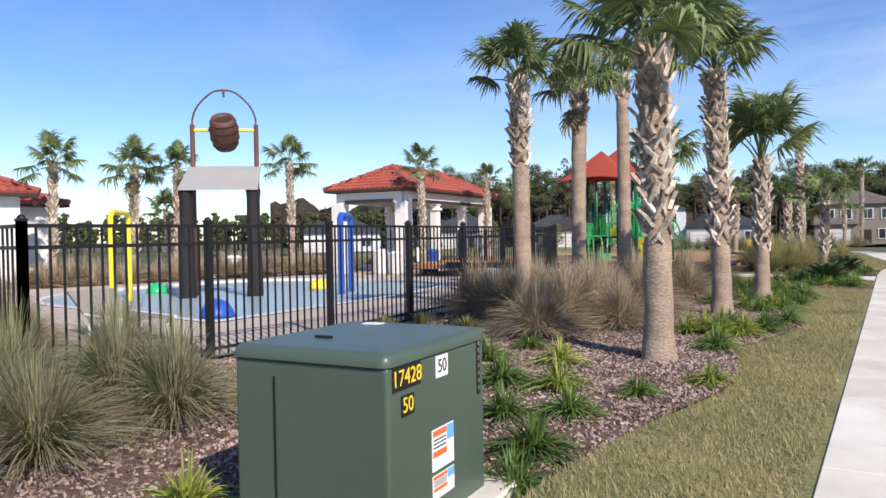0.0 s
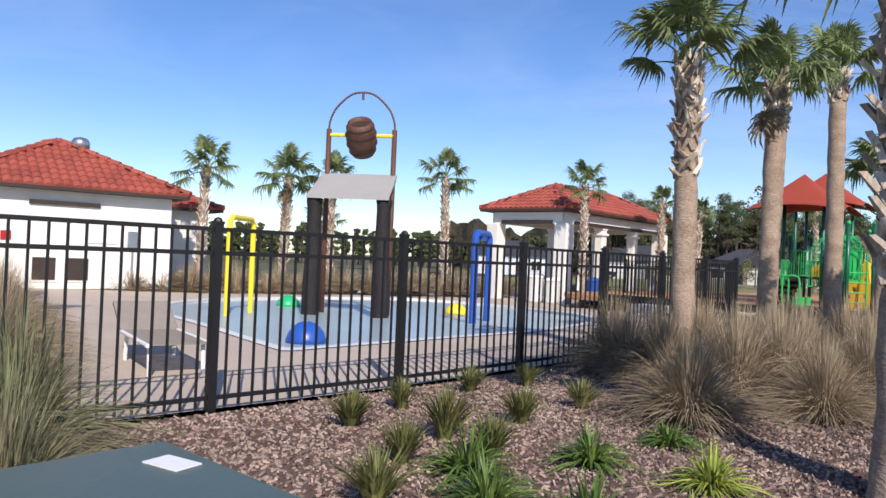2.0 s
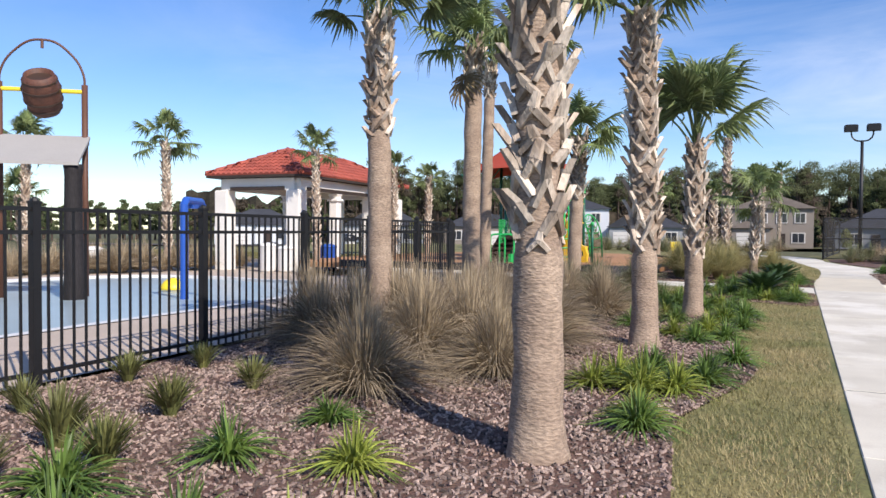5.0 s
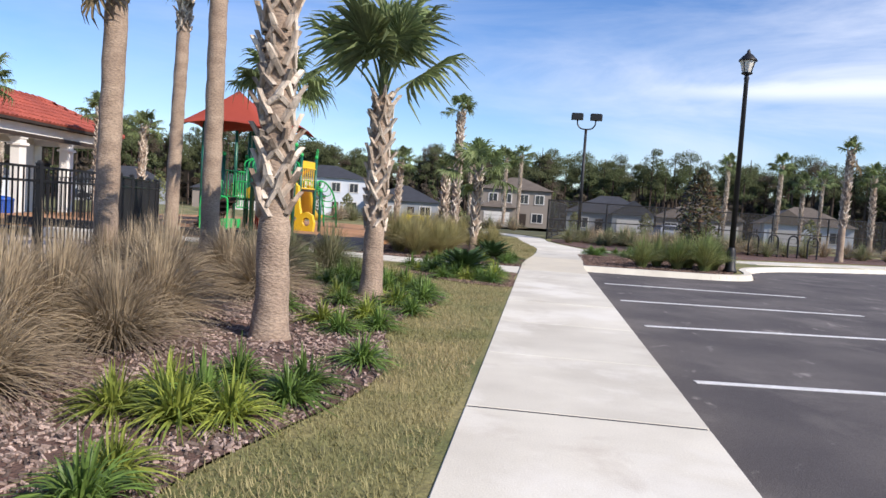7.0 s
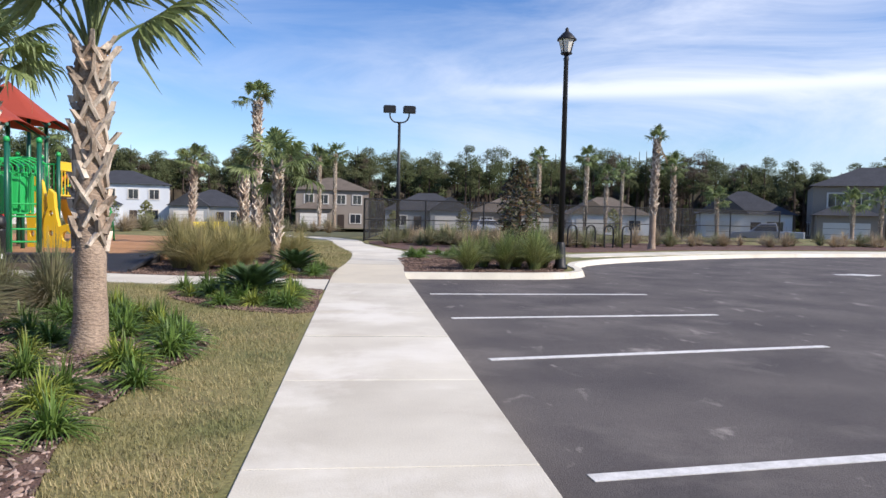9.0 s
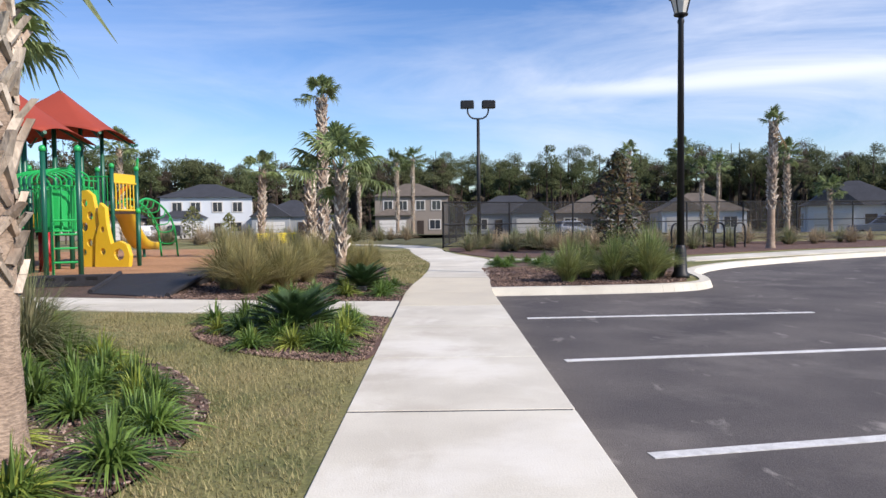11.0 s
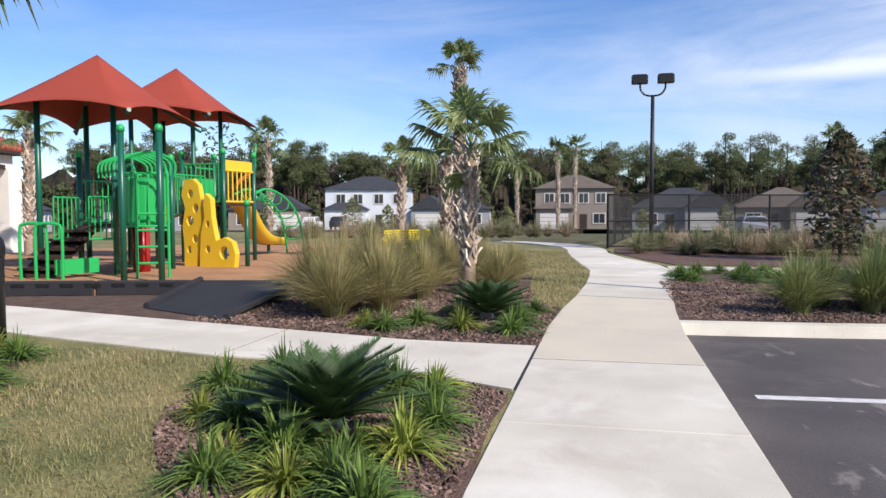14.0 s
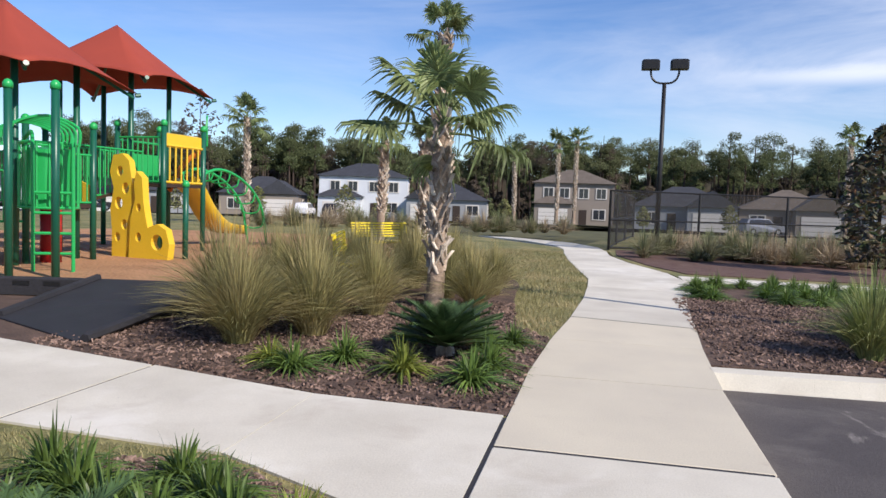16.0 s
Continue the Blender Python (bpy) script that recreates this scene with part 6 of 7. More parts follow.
for x, y, yel, s in [(-0.35, 17.6, 1, 1.05), (-0.45, 18.6, 0, 1.0), (-0.95, 17.45, 0, 1.1), (-1.45, 17.9, 0, 1.1), (-1.65, 18.4, 0, 1.0), (-1.25, 18.85, 0, 1.0), (-0.75, 18.9, 0, 0.95), (-0.55, 17.15, 0, 1.0), (-1.2, 17.3, 1, 0.8), (-0.3, 18.1, 0, 0.9), (-1.75, 18.0, 1, 0.8), (-1.0, 18.75, 0, 1.1), (-1.4, 18.5, 0, 1.1), (-1.5, 19.0, 0, 1.05), (-0.95, 19.1, 0, 1.0), (-1.75, 19.15, 0, 1.0), (-0.5, 18.95, 1, 0.9), (-2.0, 18.7, 0, 0.95), (-1.2, 19.3, 0, 0.9), (-0.4, 17.0, 0, 0.9), (-0.75, 17.05, 1, 1.0), (-0.3, 16.85, 0, 0.9), (-1.15, 17.05, 0, 0.9), (-0.6, 17.5, 0, 1.0),
                    (-0.25, 22.0, 0, 1.0), (-0.4, 22.75, 0, 1.05), (-0.85, 21.65, 1, 1.0), (-0.3, 21.5, 0, 1.05), (-1.4, 21.9, 0, 1.0), (-1.65, 21.45, 0, 1.0), (-0.2, 23.1, 0, 0.9), (-1.1, 22.9, 0, 1.0), (-0.6, 23.3, 0, 1.0), (-1.95, 21.7, 1, 0.8),
                    (-5.1, 19.0, 0, 1.2), (-4.4, 18.5, 0, 1.0), (-5.7, 19.2, 1, 1.0), (-5.3, 18.4, 1, 1.0)]:
    plant("lilyturf", L_YELLOW if yel else L_GREEN, x, y, s * 1.05, STRAPY if yel else STRAP, "border plant", "lilyturf clumps")
for i in range(34):
    x, y = pick.uniform(1.75, 5.0), pick.uniform(27.6, 29.8)
    plant("lilyturf", L_GREEN, x, y, 1.05, STRAP, "border plant", "lilyturf clumps")
for x, y, s in [(-5.05, 6.9, 0.9), (-3.95, 6.3, 1.0), (-4.0, 7.15, 0.9), (-4.85, 5.9, 0.8), (-3.95, 5.5, 1.1), (-4.6, 5.2, 1.0), (-3.45, 5.4, 1.0), (-4.95, 7.6, 0.8), (-3.7, 4.9, 0.9), (-3.2, 4.3, 1.0)]:
    plant("small_shrub", SHRUB, x, y, s * 1.15, "small olive-green shrub in bark mulch", "shrub", "small shrubs")
for x, y, s in [(3.0, 23.7, 0.95), (3.9, 23.95, 1.0), (4.55, 23.85, 1.05), (4.3, 24.7, 1.0), (4.9, 24.5, 1.0), (3.5, 24.6, 0.9), (5.05, 25.4, 0.9)]:
    plant("cord_grass", CORD, x, y, s, "tall green cord grass clump in the island bed", "ornamental grass", "cord grasses")
for i in range(70):
    u = pick.random()
    x = 1.6 + 30 * u ** 1.2
    y0 = 34.6 + 0.28 * x + (0 if x > 7 else (7 - x) * 0.1)
    plant("fountain_grass", F_DRY_FAR if pick.random() < 0.45 else F_GREEN_FAR, x, y0 + pick.uniform(0.2, 3.2), pick.uniform(0.75, 1.15), "fountain grass clump in the bed before the court", "ornamental grass", "court bed grasses")
for i in range(60):
    plant("fountain_grass", F_DRY_FAR if pick.random() < 0.5 else F_GREEN_FAR, pick.uniform(2.2, 10.5), pick.uniform(36.0, 40.5), pick.uniform(0.75, 1.1), "fountain grass clump in the bed before the court", "ornamental grass", "court bed grasses")
for i in range(80):
    u = pick.random()
    plant("fountain_grass", F_DRY_FAR, -21.7 - 1.5 * pick.random() + 3.4 * max(0, u - 0.55), 10.0 + 16.5 * u + pick.uniform(-0.3, 0.3), pick.uniform(1.0, 1.35), "dry grass hedge behind the pool", "ornamental grass", "hedge behind the pool", -0.3)
for i in range(10):
    plant("fountain_grass", F_GREEN_FAR, -20.5 - 0.3 * i, 4.2 + 0.2 * i, 1.6, "dense grass clump beside the bathhouse path", "ornamental grass", "hedge behind the pool")
for i in range(40):
    plant("fountain_grass", F_GREEN_FAR if pick.random() < 0.5 else F_DRY_FAR, pick.uniform(-16, -1.2), pick.uniform(47, 56), pick.uniform(0.9, 1.4), "grass clump beyond the lawn", "ornamental grass", "far grasses")


def sago(x, y, s, seed):
    r = random.Random(seed)
    t = thing("sago_palm", x, y, 0, 0, "dark glossy green sago palm with stiff feathery leaves", "sago palm", "sago palms")
    part("stem", Shape().lathe((0, 0, 0), [(0.10 * s, 0), (0.11 * s, 0.04), (0.09 * s, 0.08), (0.04 * s, 0.1)], 10), M_BOOT, t)
    for k in range(48):
        az, f = k * 2.399, k / 48
        el = radians(82 - 62 * f + r.uniform(-5, 5))
        ln = s * r.uniform(0.6, 0.74)
        sh = Shape()
        spine = []
        for i in range(15):
            q = i / 14
            spine.append(Vector((ln * q * math.cos(el * (1 - 0.35 * q)), 0, 0.07 * s + ln * q * math.sin(el * (1 - 0.25 * q)) - 0.10 * ln * q * q)))
        sh.tube(spine, 0.006, 4)
        for i in range(2, 15):
            p = spine[i]
            d = (spine[i] - spine[i - 1]).normalized()
            for half in range(3):
                pp = p - d * half / 3 * ln / 14
                w = 0.125 * s * math.sin(math.pi * min(1, (i / 14) * 0.82 + 0.15)) + 0.02
                for sg in (-1, 1):
                    tip = pp + Vector((0, sg * w, 0)) + d * w * 0.75 + Vector((0, 0, 0.02))
                    sh.add([pp - d * 0.010, pp + d * 0.010, tip], [(0, 1, 2)])
        part("leaf", sh, M_SAGO, t, at=Matrix.Rotation(az, 4, "Z"))


sago(-0.88, 17.9, 0.82, 1)
sago(-0.70, 22.45, 0.78, 2)


def leafy(name, x, y, h, rad, leaves, size, mat, label, category, seed, z0=0.3, shape=1.0):
    r = random.Random(seed)
    t = thing(name, x, y, 0, 0, label, category)
    part("trunk", Shape().tube([(0, 0, 0), (0.03, 0.02, h * 0.5), (0, 0, h * 0.92)], [0.05, 0.035, 0.01], 8), M_BARK, t)
    s = Shape()
    for k in range(leaves):
        q = r.random()
        z = z0 + (h - z0) * q
        rr = rad * (math.sin(math.pi * min(1, 0.18 + 0.82 * q)) ** 0.7) * shape * r.random() ** 0.4
        a = r.uniform(0, 6.283)
        p = Vector((rr * math.cos(a), rr * math.sin(a), z))
        d = Vector((r.gauss(0, 1), r.gauss(0, 1), r.gauss(0, 0.7))).normalized()
        e = d.orthogonal().normalized()
        sz = size * r.uniform(0.6, 1.2)
        s.add([p - d * sz, p + e * sz * 0.4, p + d * sz, p - e * sz * 0.4], [(0, 1, 2, 3)])
    part("crown", s, mat, t)
    return t


leafy("magnolia_tree", 6.45, 34.1, 3.3, 0.85, 1500, 0.12, M_MAGNOLIA, "young magnolia with glossy dark leaves", "tree", 5)

# ---- mulch chips and lawn blades ----
r = random.Random(9)
chips, dark_chips = Shape(), Shape()


def chip(x, y, z0, k, dark=False):
    a, tilt_ = r.uniform(0, 6.283), r.uniform(-0.45, 0.45)
    l, w, h = r.uniform(0.012, 0.042) * k, r.uniform(0.006, 0.016) * k, r.uniform(0.003, 0.008)
    co, si = math.cos(a), math.sin(a)
    z = z0 + abs(math.sin(tilt_)) * l + 0.002
    pts = []
    for t, f in ((h, 0.8), (-h, 1.0)):
        for u, v in ((-l, -w), (l, -w * 0.6), (l * 0.9, w), (-l * 0.8, w * 0.8)):
            pts.append((x + (u * co - v * si) * f, y + (u * si + v * co) * f, z + u * math.sin(tilt_) + t))
    (dark_chips if dark else chips).add(pts, [(0, 1, 2, 3), (4, 5, 1, 0), (5, 6, 2, 1), (6, 7, 3, 2), (7, 4, 0, 3)])


made = 0
while made < 58000:
    y = -1.0 + 19.6 * r.random() ** 1.0
    x = r.uniform(-5.5, -0.5)
    near = 1.0 if y < 9 else 0.45
    if r.random() < near and inside(x, y, BED):
        chip(x, y, bed_z(x, y), 0.60 if y < 9 else 0.8)
        made += 1
for poly, x0, x1, y0, y1, count in ((BED_SAGO, -2.2, 0, 16.4, 19.7, 10000), (BED_CORNER, -4.2, 0.1, 20.9, 26, 9000), (ISLAND, 1.6, 5.6, 22.95, 28, 8000)):
    made = 0
    while made < count:
        x, y = r.uniform(x0, x1), r.uniform(y0, y1)
        if inside(x, y, poly):
            chip(x, y, 0.0, 0.68 if poly is BED_SAGO else 0.72, True)
            made += 1
solid("mulch_chips", dark_chips, M_CHIP_DK, "loose dark brown bark chips on the far beds", "mulch", "stuff")
solid("mulch_chips", chips, M_CHIP, "loose red-brown bark chips on the beds", "mulch", "stuff")

def walk_edge(y):
    """The left edge of the walk."""
    for (l0, r0, y0), (l1, r1, y1) in zip(BEND[:-1], BEND[1:]):
        if y0 <= y <= y1:
            return l0 + (l1 - l0) * (y - y0) / (y1 - y0)
    return 0.05


lawn_area = lambda x, y: -0.012 if (inside(x, y, LAWN) and not inside(x, y, BED) and not inside(x, y, BED_SAGO) and not inside(x, y, BED_CORNER) and not inside(x, y, PLAY)) else None
bl = Shape()
for x0, x1, y0, y1, count, k in ((-1.25, 0.0, 1.0, 12.0, 46000, 1.0), (-3.6, 0.0, 12.0, 19.7, 62000, 1.0), (-7.5, -3.0, 17.5, 20.0, 9000, 1.3), (-2.6, 0.35, 23.5, 38.0, 38000, 1.6)):
    for i in range(count):
        x, y = r.uniform(x0, x1), r.uniform(y0, y1)
        if lawn_area(x, y) is None or x > walk_edge(y) - 0.02 or (y > 19.0 and y < 21 + abs(x) * 0.2 and y > 19.1 + min(0.8, -x * 0.5)):
            continue
        a, h = r.uniform(0, 6.283), r.uniform(0.018, 0.048) * k
        w, ln = 0.0028 * k, r.uniform(0.2, 1.3) * h
        co, si = math.cos(a), math.sin(a)
        bl.add([(x - si * w, y + co * w, -0.012), (x + si * w, y - co * w, -0.012), (x + co * ln, y + si * ln, -0.012 + h)], [(0, 1, 2)])
solid("lawn_blades", bl, M_BLADE, "short straw and olive blades of the winter lawn", "grass", "stuff")


# ---- houses, cars and woods beyond ----
def window(parent, x, y, z, w, h, nx, ny):
    """A window in a wall whose outward normal is (nx, ny)."""
    rz = math.atan2(ny, nx)
    wi = part("window", Shape().box((0, 0, 0), (0.10, w + 0.24, h + 0.24)), M_GARAGE, parent, "white framed window", at=Matrix.Translation((x, y, z)) @ Matrix.Rotation(rz, 4, "Z"))
    for sy in (-1, 1):
        part("pane", Shape().box((0.052, sy * w / 4, 0), (0.02, w / 2 - 0.07, h)), M_GLASS, wi)


def gable(s, x0, x1, y0, y1, z, rise, along="y", over=0.35):
    x0, x1, y0, y1 = x0 - over, x1 + over, y0 - over, y1 + over
    if along == "y":
        m = (x0 + x1) / 2
        s.add([(x0, y0, z), (x1, y0, z), (m, y0, z + rise), (x0, y1, z), (x1, y1, z), (m, y1, z + rise)], [(0, 1, 2), (5, 4, 3), (1, 4, 5, 2), (3, 0, 2, 5), (0, 3, 4, 1)])
    else:
        m = (y0 + y1) / 2
        s.add([(x0, y0, z), (x0, y1, z), (x0, m, z + rise), (x1, y0, z), (x1, y1, z), (x1, m, z + rise)], [(1, 0, 2), (3, 4, 5), (0, 3, 5, 2), (4, 1, 2, 5), (1, 4, 3, 0)])


def hip(s, x0, x1, y0, y1, z, rise, over=0.45):
    x0, x1, y0, y1 = x0 - over, x1 + over, y0 - over, y1 + over
    q = min(x1 - x0, y1 - y0) / 2
    if x1 - x0 > y1 - y0:
        a, b = (x0 + q, (y0 + y1) / 2, z + rise), (x1 - q, (y0 + y1) / 2, z + rise)
        s.add([(x0, y0, z), (x1, y0, z), (x1, y1, z), (x0, y1, z), a, b], [(0, 1, 5, 4), (1, 2, 5), (2, 3, 4, 5), (3, 0, 4), (3, 2, 1, 0)])
    else:
        a, b = ((x0 + x1) / 2, y0 + q, z + rise), ((x0 + x1) / 2, y1 - q, z + rise)
        s.add([(x0, y0, z), (x1, y0, z), (x1, y1, z), (x0, y1, z), a, b], [(0, 1, 4), (1, 2, 5, 4), (2, 3, 5), (3, 0, 4, 5), (3, 2, 1, 0)])


def house(x, y, rz, w, d, storeys, wall, roof, label, wing=True, flip=1, z=-1.1):
    """A house whose front looks to its own -y; the garage wing stands before it."""
    t = thing("house", x, y, z, rz, label, "house", "houses beyond the park")
    h = 2.9 * storeys
    part("wall", Shape().box((0, 0, h / 2), (w, d, h)), wall, t)
    rf = Shape()
    if storeys == 2:
        hip(rf, -w / 2, w / 2, -d / 2, d / 2, h, 2.1)
    else:
        hip(rf, -w / 2, w / 2, -d / 2, d / 2, h, 2.5)
    part("roof", rf, roof, t)
    gx = -flip * w * 0.25
    gw = w * 0.46
    if wing:
        part("garage_wing", Shape().box((gx, -d / 2 - 1.4, 1.45), (gw, 2.8, 2.9)), wall, t)
        gr = Shape()
        if storeys == 1:
            gable(gr, gx - gw / 2, gx + gw / 2, -d / 2 - 2.8, 0, 2.9, 1.9, "y")
            part("gable_wall", Shape().add([(gx - gw / 2, -d / 2 - 2.81, 2.9), (gx + gw / 2, -d / 2 - 2.81, 2.9), (gx, -d / 2 - 2.81, 4.5), (gx - gw / 2, -d / 2 - 2.7, 2.9), (gx + gw / 2, -d / 2 - 2.7, 2.9), (gx, -d / 2 - 2.7, 4.5)], [(0, 1, 2), (5, 4, 3), (0, 3, 4, 1), (1, 4, 5, 2), (2, 5, 3, 0)]), M_GARAGE, t)
        else:
            hip(gr, gx - gw / 2, gx + gw / 2, -d / 2 - 2.8, -d / 2 + 0.4, 2.9, 1.0)
        part("roof", gr, roof, t)
        gd = part("garage_door", Shape().box((gx, -d / 2 - 2.83, 1.1), (gw * 0.78, 0.08, 2.2)), M_GARAGE, t)
        for k in range(3):
            part("groove", Shape().box((gx, -d / 2 - 2.872, 0.55 + 0.55 * k), (gw * 0.76, 0.01, 0.03)), M_TRIM, gd)
    part("door", Shape().box((flip * w * 0.12, -d / 2 - 0.03, 1.05), (1.0, 0.08, 2.1)), M_TRIM, t, "dark front door")
    window(t, flip * w * 0.32, -d / 2 - 0.04, 1.5, 1.6, 1.3, 0, -1)
    if storeys == 2:
        for q in (-0.32, -0.12, 0.12, 0.34):
            window(t, q * w, -d / 2 - 0.04, 4.4, 1.3, 1.3, 0, -1)
    for q in (-0.2, 0.2):
        window(t, w / 2 + 0.04, q * d, 1.5, 1.1, 1.2, 1, 0)
        window(t, -w / 2 - 0.04, q * d, 1.5, 1.1, 1.2, -1, 0)
        if storeys == 2:
            window(t, w / 2 + 0.04, q * d, 4.4, 1.1, 1.2, 1, 0)
    return t


house(-34.2, 119, 14, 12.5, 10, 2, M_SIDING_W, M_ROOF_DK, "two-storey pale blue-white house with a dark roof", flip=1)
house(-21.5, 119, 8, 11, 10, 1, M_SIDING_G, M_ROOF_DK, "single-storey grey house with a gabled garage")
house(-4.0, 124, 2, 11, 9, 2, M_SIDING_T, M_ROOF_BR, "two-storey taupe house with a brown roof", flip=1)
house(9.8, 110, -3, 11.5, 9, 1, M_SIDING_G, M_ROOF_DK, "single-storey grey house with a white gable", flip=-1)
house(22.0, 112, -6, 11, 10, 1, M_SIDING_T, M_ROOF_BR, "single-storey taupe house with a gabled garage", flip=-1)
house(35.0, 108, -10, 11, 9, 1, M_SIDING_W, M_ROOF_BR, "single-storey pale house with a brown roof", flip=1)
house(41.5, 82, -24, 9, 8, 1, M_SIDING_W, M_ROOF_DK, "single-storey pale blue house with a gabled garage", flip=1, z=-0.9)
house(52.0, 76, -30, 11, 9, 2, M_SIDING_T, M_ROOF_DK, "two-storey brown brick house behind the pickup", flip=1, z=-0.9)
house(-47, 112, 18, 11, 9, 1, M_SIDING_T, M_ROOF_DK, "single-storey taupe house with a dark roof", flip=-1)
house(-60, 104, 24, 12, 9, 1, M_SIDING_G, M_ROOF_DK, "single-storey grey house with a dark roof", flip=1)
house(-76, 92, 34, 12, 9, 1, M_SIDING_W, M_ROOF_DK, "single-storey pale house with a dark roof", flip=1)


def car(x, y, rz, mat, label, pickup=False, z=-0.95):
    t = thing("pickup_truck" if pickup else "parked_car", x, y, z, rz, label, "pickup truck" if pickup else "car", "parked cars")
    ln = 5.4 if pickup else 4.6
    prof = [(-ln / 2, 0.35), (ln / 2, 0.35), (ln / 2, 0.85), (ln / 2 - 0.15, 1.0), (ln * 0.24, 1.08), (ln * 0.10, 1.72), (-ln * 0.12, 1.78)]
    prof += [(-ln * 0.16, 1.12), (-ln / 2, 1.1)] if pickup else [(-ln * 0.42, 1.68), (-ln / 2, 1.05)]
    s = Shape()
    m = len(prof)
    rows = []
    for yy, f in ((-0.92, 0.97), (-0.80, 1.0), (0.80, 1.0), (0.92, 0.97)):
        rows += [(px * f, yy if pz < 1.2 else yy * 0.82, 0.35 + (pz - 0.35) * f) for px, pz in prof]
    s.add(rows, [(i * m + k, i * m + (k + 1) % m, (i + 1) * m + (k + 1) % m, (i + 1) * m + k) for i in range(3) for k in range(m)] + [tuple(range(m)), tuple(range(4 * m - 1, 3 * m - 1, -1))])
    part("body", s, mat, t)
    glass = [(ln * 0.20, 1.14), (ln * 0.09, 1.64), (-ln * 0.11, 1.68), (-ln * 0.13, 1.14)] if pickup else [(ln * 0.20, 1.14), (ln * 0.09, 1.62), (-ln * 0.38, 1.6), (-ln * 0.42, 1.14)]
    for sg in (-1, 1):
        part("side_window", Shape().add([(a, sg * (0.925 if b < 1.2 else 0.80), b) for a, b in glass] + [(a, sg * (0.90 if b < 1.2 else 0.77), b) for a, b in glass], [(0, 1, 2, 3), (7, 6, 5, 4), (0, 4, 5, 1), (1, 5, 6, 2), (2, 6, 7, 3), (3, 7, 4, 0)]), M_GLASS, t)
    for a in (-ln * 0.31, ln * 0.31):
        for b in (-0.82, 0.82):
            wheel = part("wheel", Shape().tube([(a, b - 0.11, 0.34), (a, b + 0.11, 0.34)], 0.34, 16), M_TYRE, t)
            part("rim", Shape().tube([(a, b - 0.125, 0.34), (a, b + 0.125, 0.34)], 0.2, 12), M_METAL, wheel)
    for b in (-0.65, 0.65):
        part("headlight", Shape().box((ln / 2 - 0.03, b, 0.78), (0.08, 0.3, 0.14)), M_LAMPGLASS, t)


car(-38.5, 106.5, 100, M_CARWHITE, "white car parked on a driveway")
car(-34.8, 107.0, 100, M_CARDARK, "dark car parked on a driveway")
car(33.0, 62.5, 150, M_CARGREY, "silver pickup truck parked on the street", True, z=-0.62)
car(17.0, 100.0, 20, M_CARGREY, "grey car parked beside a house")
car(-62.0, 96.0, 20, M_CARDARK, "dark car parked on a driveway")


def wood(name, label, spots, seed, bare=0.10, low=0.0):
    """A stand of pines: trunks, and crowns of many small leaf clumps."""
    r = random.Random(seed)
    holder = thing(name, 0, 0, 0, 0, label, "woods", kind="stuff")
    trunks, green, brown = Shape(), Shape(), Shape()
    for x, y, h in spots:
        z = -1.3
        lean = r.uniform(-0.4, 0.4)
        trunks.tube([(x, y, z), (x + lean, y, z + h * 0.55), (x + lean, y, z + h * 0.95)], [0.22, 0.15, 0.04], 6, False)
        leaf = brown if r.random() < bare else green
        start = r.uniform(0.50, 0.66) - low
        rad = h * r.uniform(0.13, 0.21)
        for c in range(r.randrange(9, 13)):
            q = start + (0.97 - start) * (c + r.random()) / 12
            reach = rad * (1.15 - 0.75 * (q - start) / (1 - start)) * r.uniform(0.3, 1.0)
            a = r.uniform(0, 6.283)
            cc = Vector((x + lean + reach * math.cos(a), y + reach * math.sin(a), z + h * q))
            cr = h * r.uniform(0.06, 0.105)
            if r.random() < 0.4:
                trunks.tube([(x + lean, y, z + h * q - 0.6), tuple(cc)], [0.07, 0.03], 4, False)
            for k in range(210 if h > 11 else 100):
                d = Vector((r.gauss(0, 1), r.gauss(0, 1), r.gauss(0, 0.62)))
                d = d.normalized() * cr * r.uniform(0.45, 1.05)
                d.z *= 0.7
                p = cc + d
                u = Vector((r.gauss(0, 1), r.gauss(0, 1), r.gauss(0, 1))).normalized()
                v = u.orthogonal().normalized()
                sz = r.uniform(0.10, 0.22) if h > 11 else r.uniform(0.18, 0.40)
                leaf.add([p - u * sz, p + v * sz * 0.8, p + u * sz], [(0, 1, 2)])
    part("trunks", trunks, M_BARK, holder)
    part("crowns", green, M_PINE, holder)
    if brown.v:
        part("bare_crowns", brown, M_OAK, holder)
    return holder


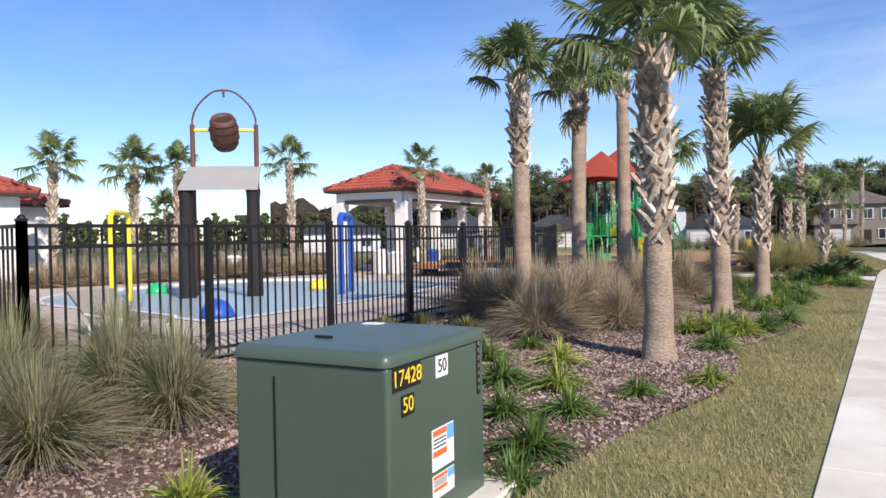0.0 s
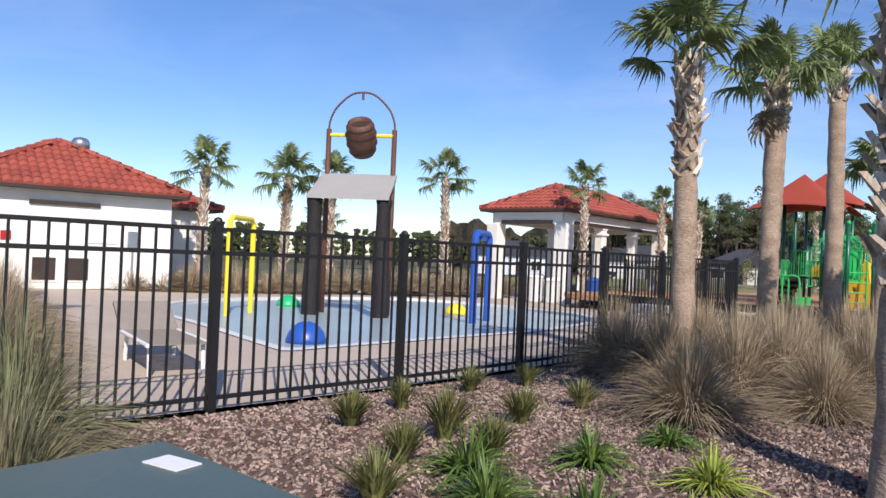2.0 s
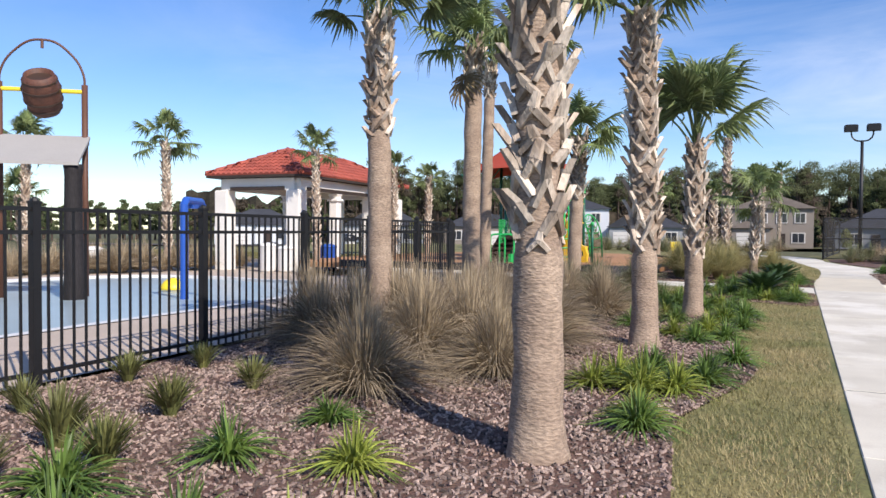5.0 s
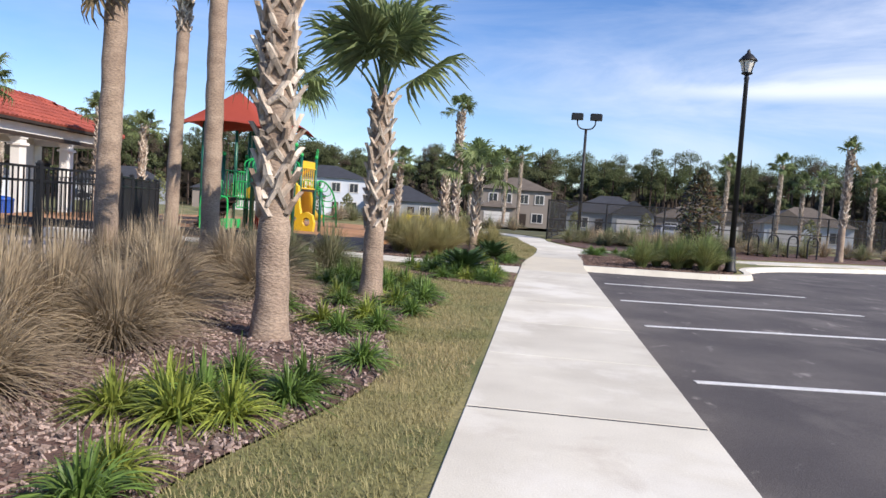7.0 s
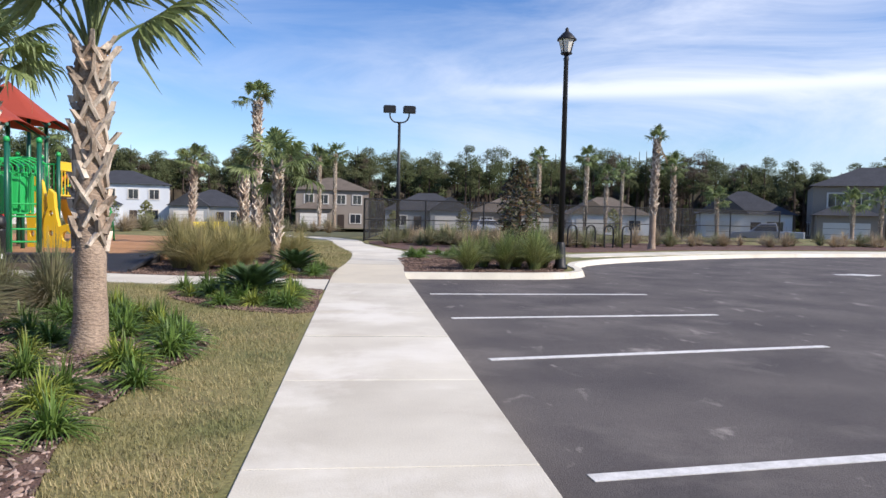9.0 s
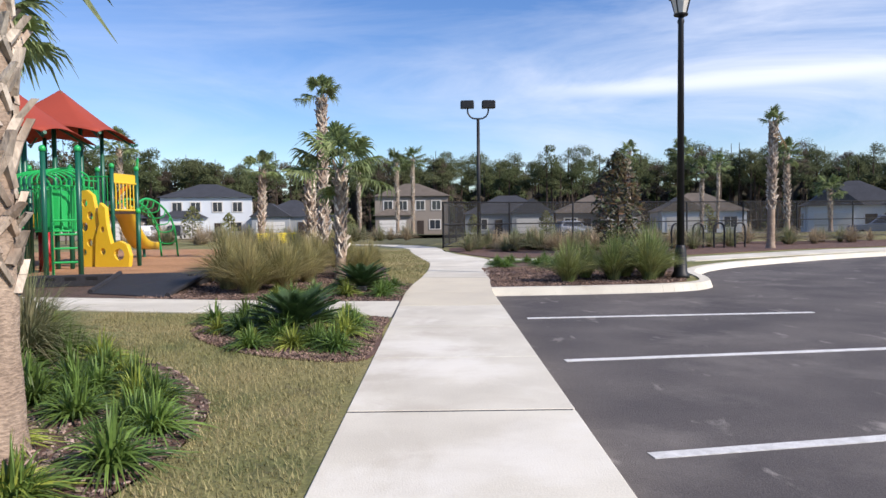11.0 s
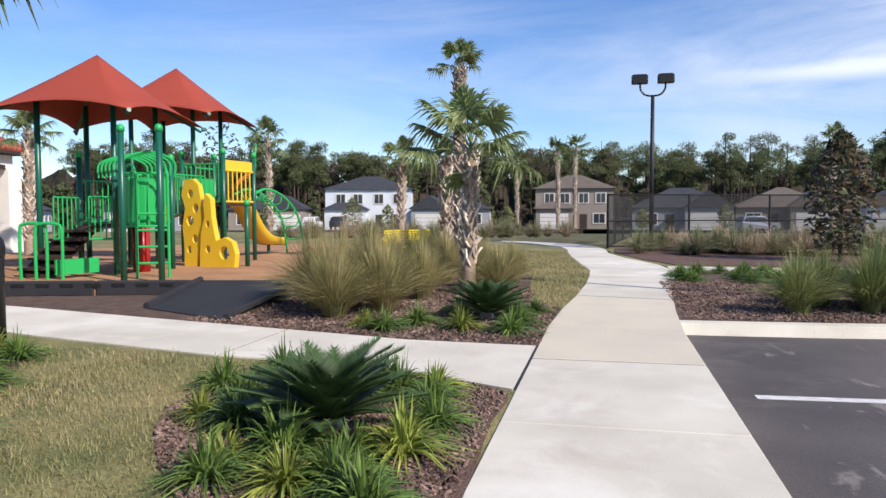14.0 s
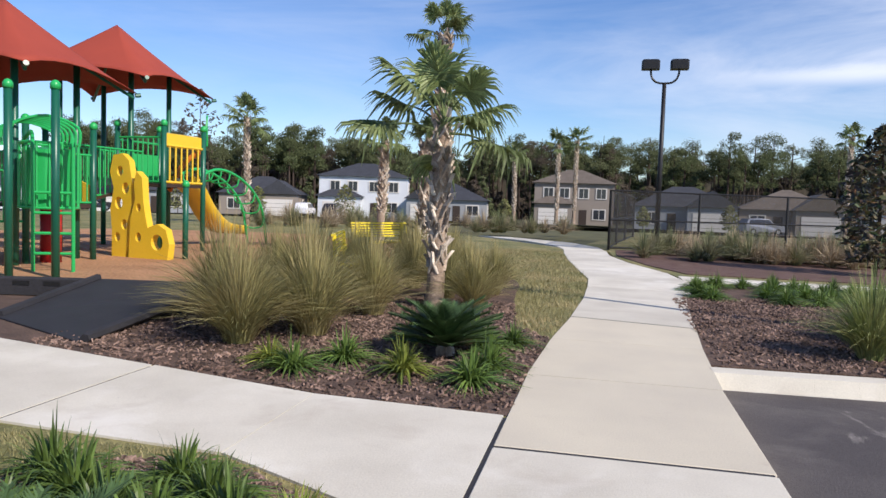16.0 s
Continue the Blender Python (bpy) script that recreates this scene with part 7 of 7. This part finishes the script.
r = random.Random(4)
spots = []
for i in range(470):
    a = radians(r.uniform(-38, 62))
    rad = r.uniform(134, 170)
    spots.append((rad * math.sin(a) - 2, 10 + rad * math.cos(a), r.uniform(12.0, 16.8) * (1.0 if a < 0.5 else 0.86)))
wood("pine_wood", "tall dark pine wood behind the houses", spots, 8)
spots = []
for i in range(190):
    a = radians(r.uniform(-98, -38))
    rad = r.uniform(150, 185)
    spots.append((rad * math.sin(a), 10 + rad * math.cos(a), r.uniform(6.0, 9.2)))
wood("far_wood", "distant low woods beyond the pool", spots, 9, low=0.3)
spots = []
for i in range(430):
    a = radians(r.uniform(-45, 64))
    rad = r.uniform(133, 178)
    spots.append((rad * math.sin(a) - 2, 10 + rad * math.cos(a), r.uniform(5.0, 9.0) + (rad - 133) * 0.05))
wood("undergrowth", "dense shrubs and saplings at the edge of the pine wood", spots, 10, 0.55, low=0.5)
# dark sheet added behind the trees: the wood's shade as colour, covering sky gaps
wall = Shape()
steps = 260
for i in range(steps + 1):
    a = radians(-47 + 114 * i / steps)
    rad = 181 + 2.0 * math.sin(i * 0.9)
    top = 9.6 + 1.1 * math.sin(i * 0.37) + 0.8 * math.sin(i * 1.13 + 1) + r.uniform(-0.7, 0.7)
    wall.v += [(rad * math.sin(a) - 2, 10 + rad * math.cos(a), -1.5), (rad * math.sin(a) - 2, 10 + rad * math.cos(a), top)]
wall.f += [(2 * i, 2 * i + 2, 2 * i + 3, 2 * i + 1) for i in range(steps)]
solid("backdrop", wall, M_WOODSHADE, "dark sheet standing in for the shade deep in the pine wood", "backdrop", "structure")
for i, (x, y, h) in enumerate([(-27.5, 92, 4.0), (-24.5, 96, 3.2), (-10.5, 97, 3.0), (-41, 98, 3.6), (12.5, 92, 3.0), (30, 90, 3.4), (-50, 95, 4.2), (4.5, 96, 2.6)]):
    t = leafy("young_tree", x, y, h, h * 0.3, 420, 0.2, M_SHRUB, "small leafy garden tree in front of a house", "tree", 70 + i, 0.6)
    t.location.z = -1.0
leafy("bare_tree", -21.0, 52.0, 7.0, 1.3, 260, 0.16, M_OAK, "thin bare winter tree behind the pavilion", "tree", 91, 1.8)
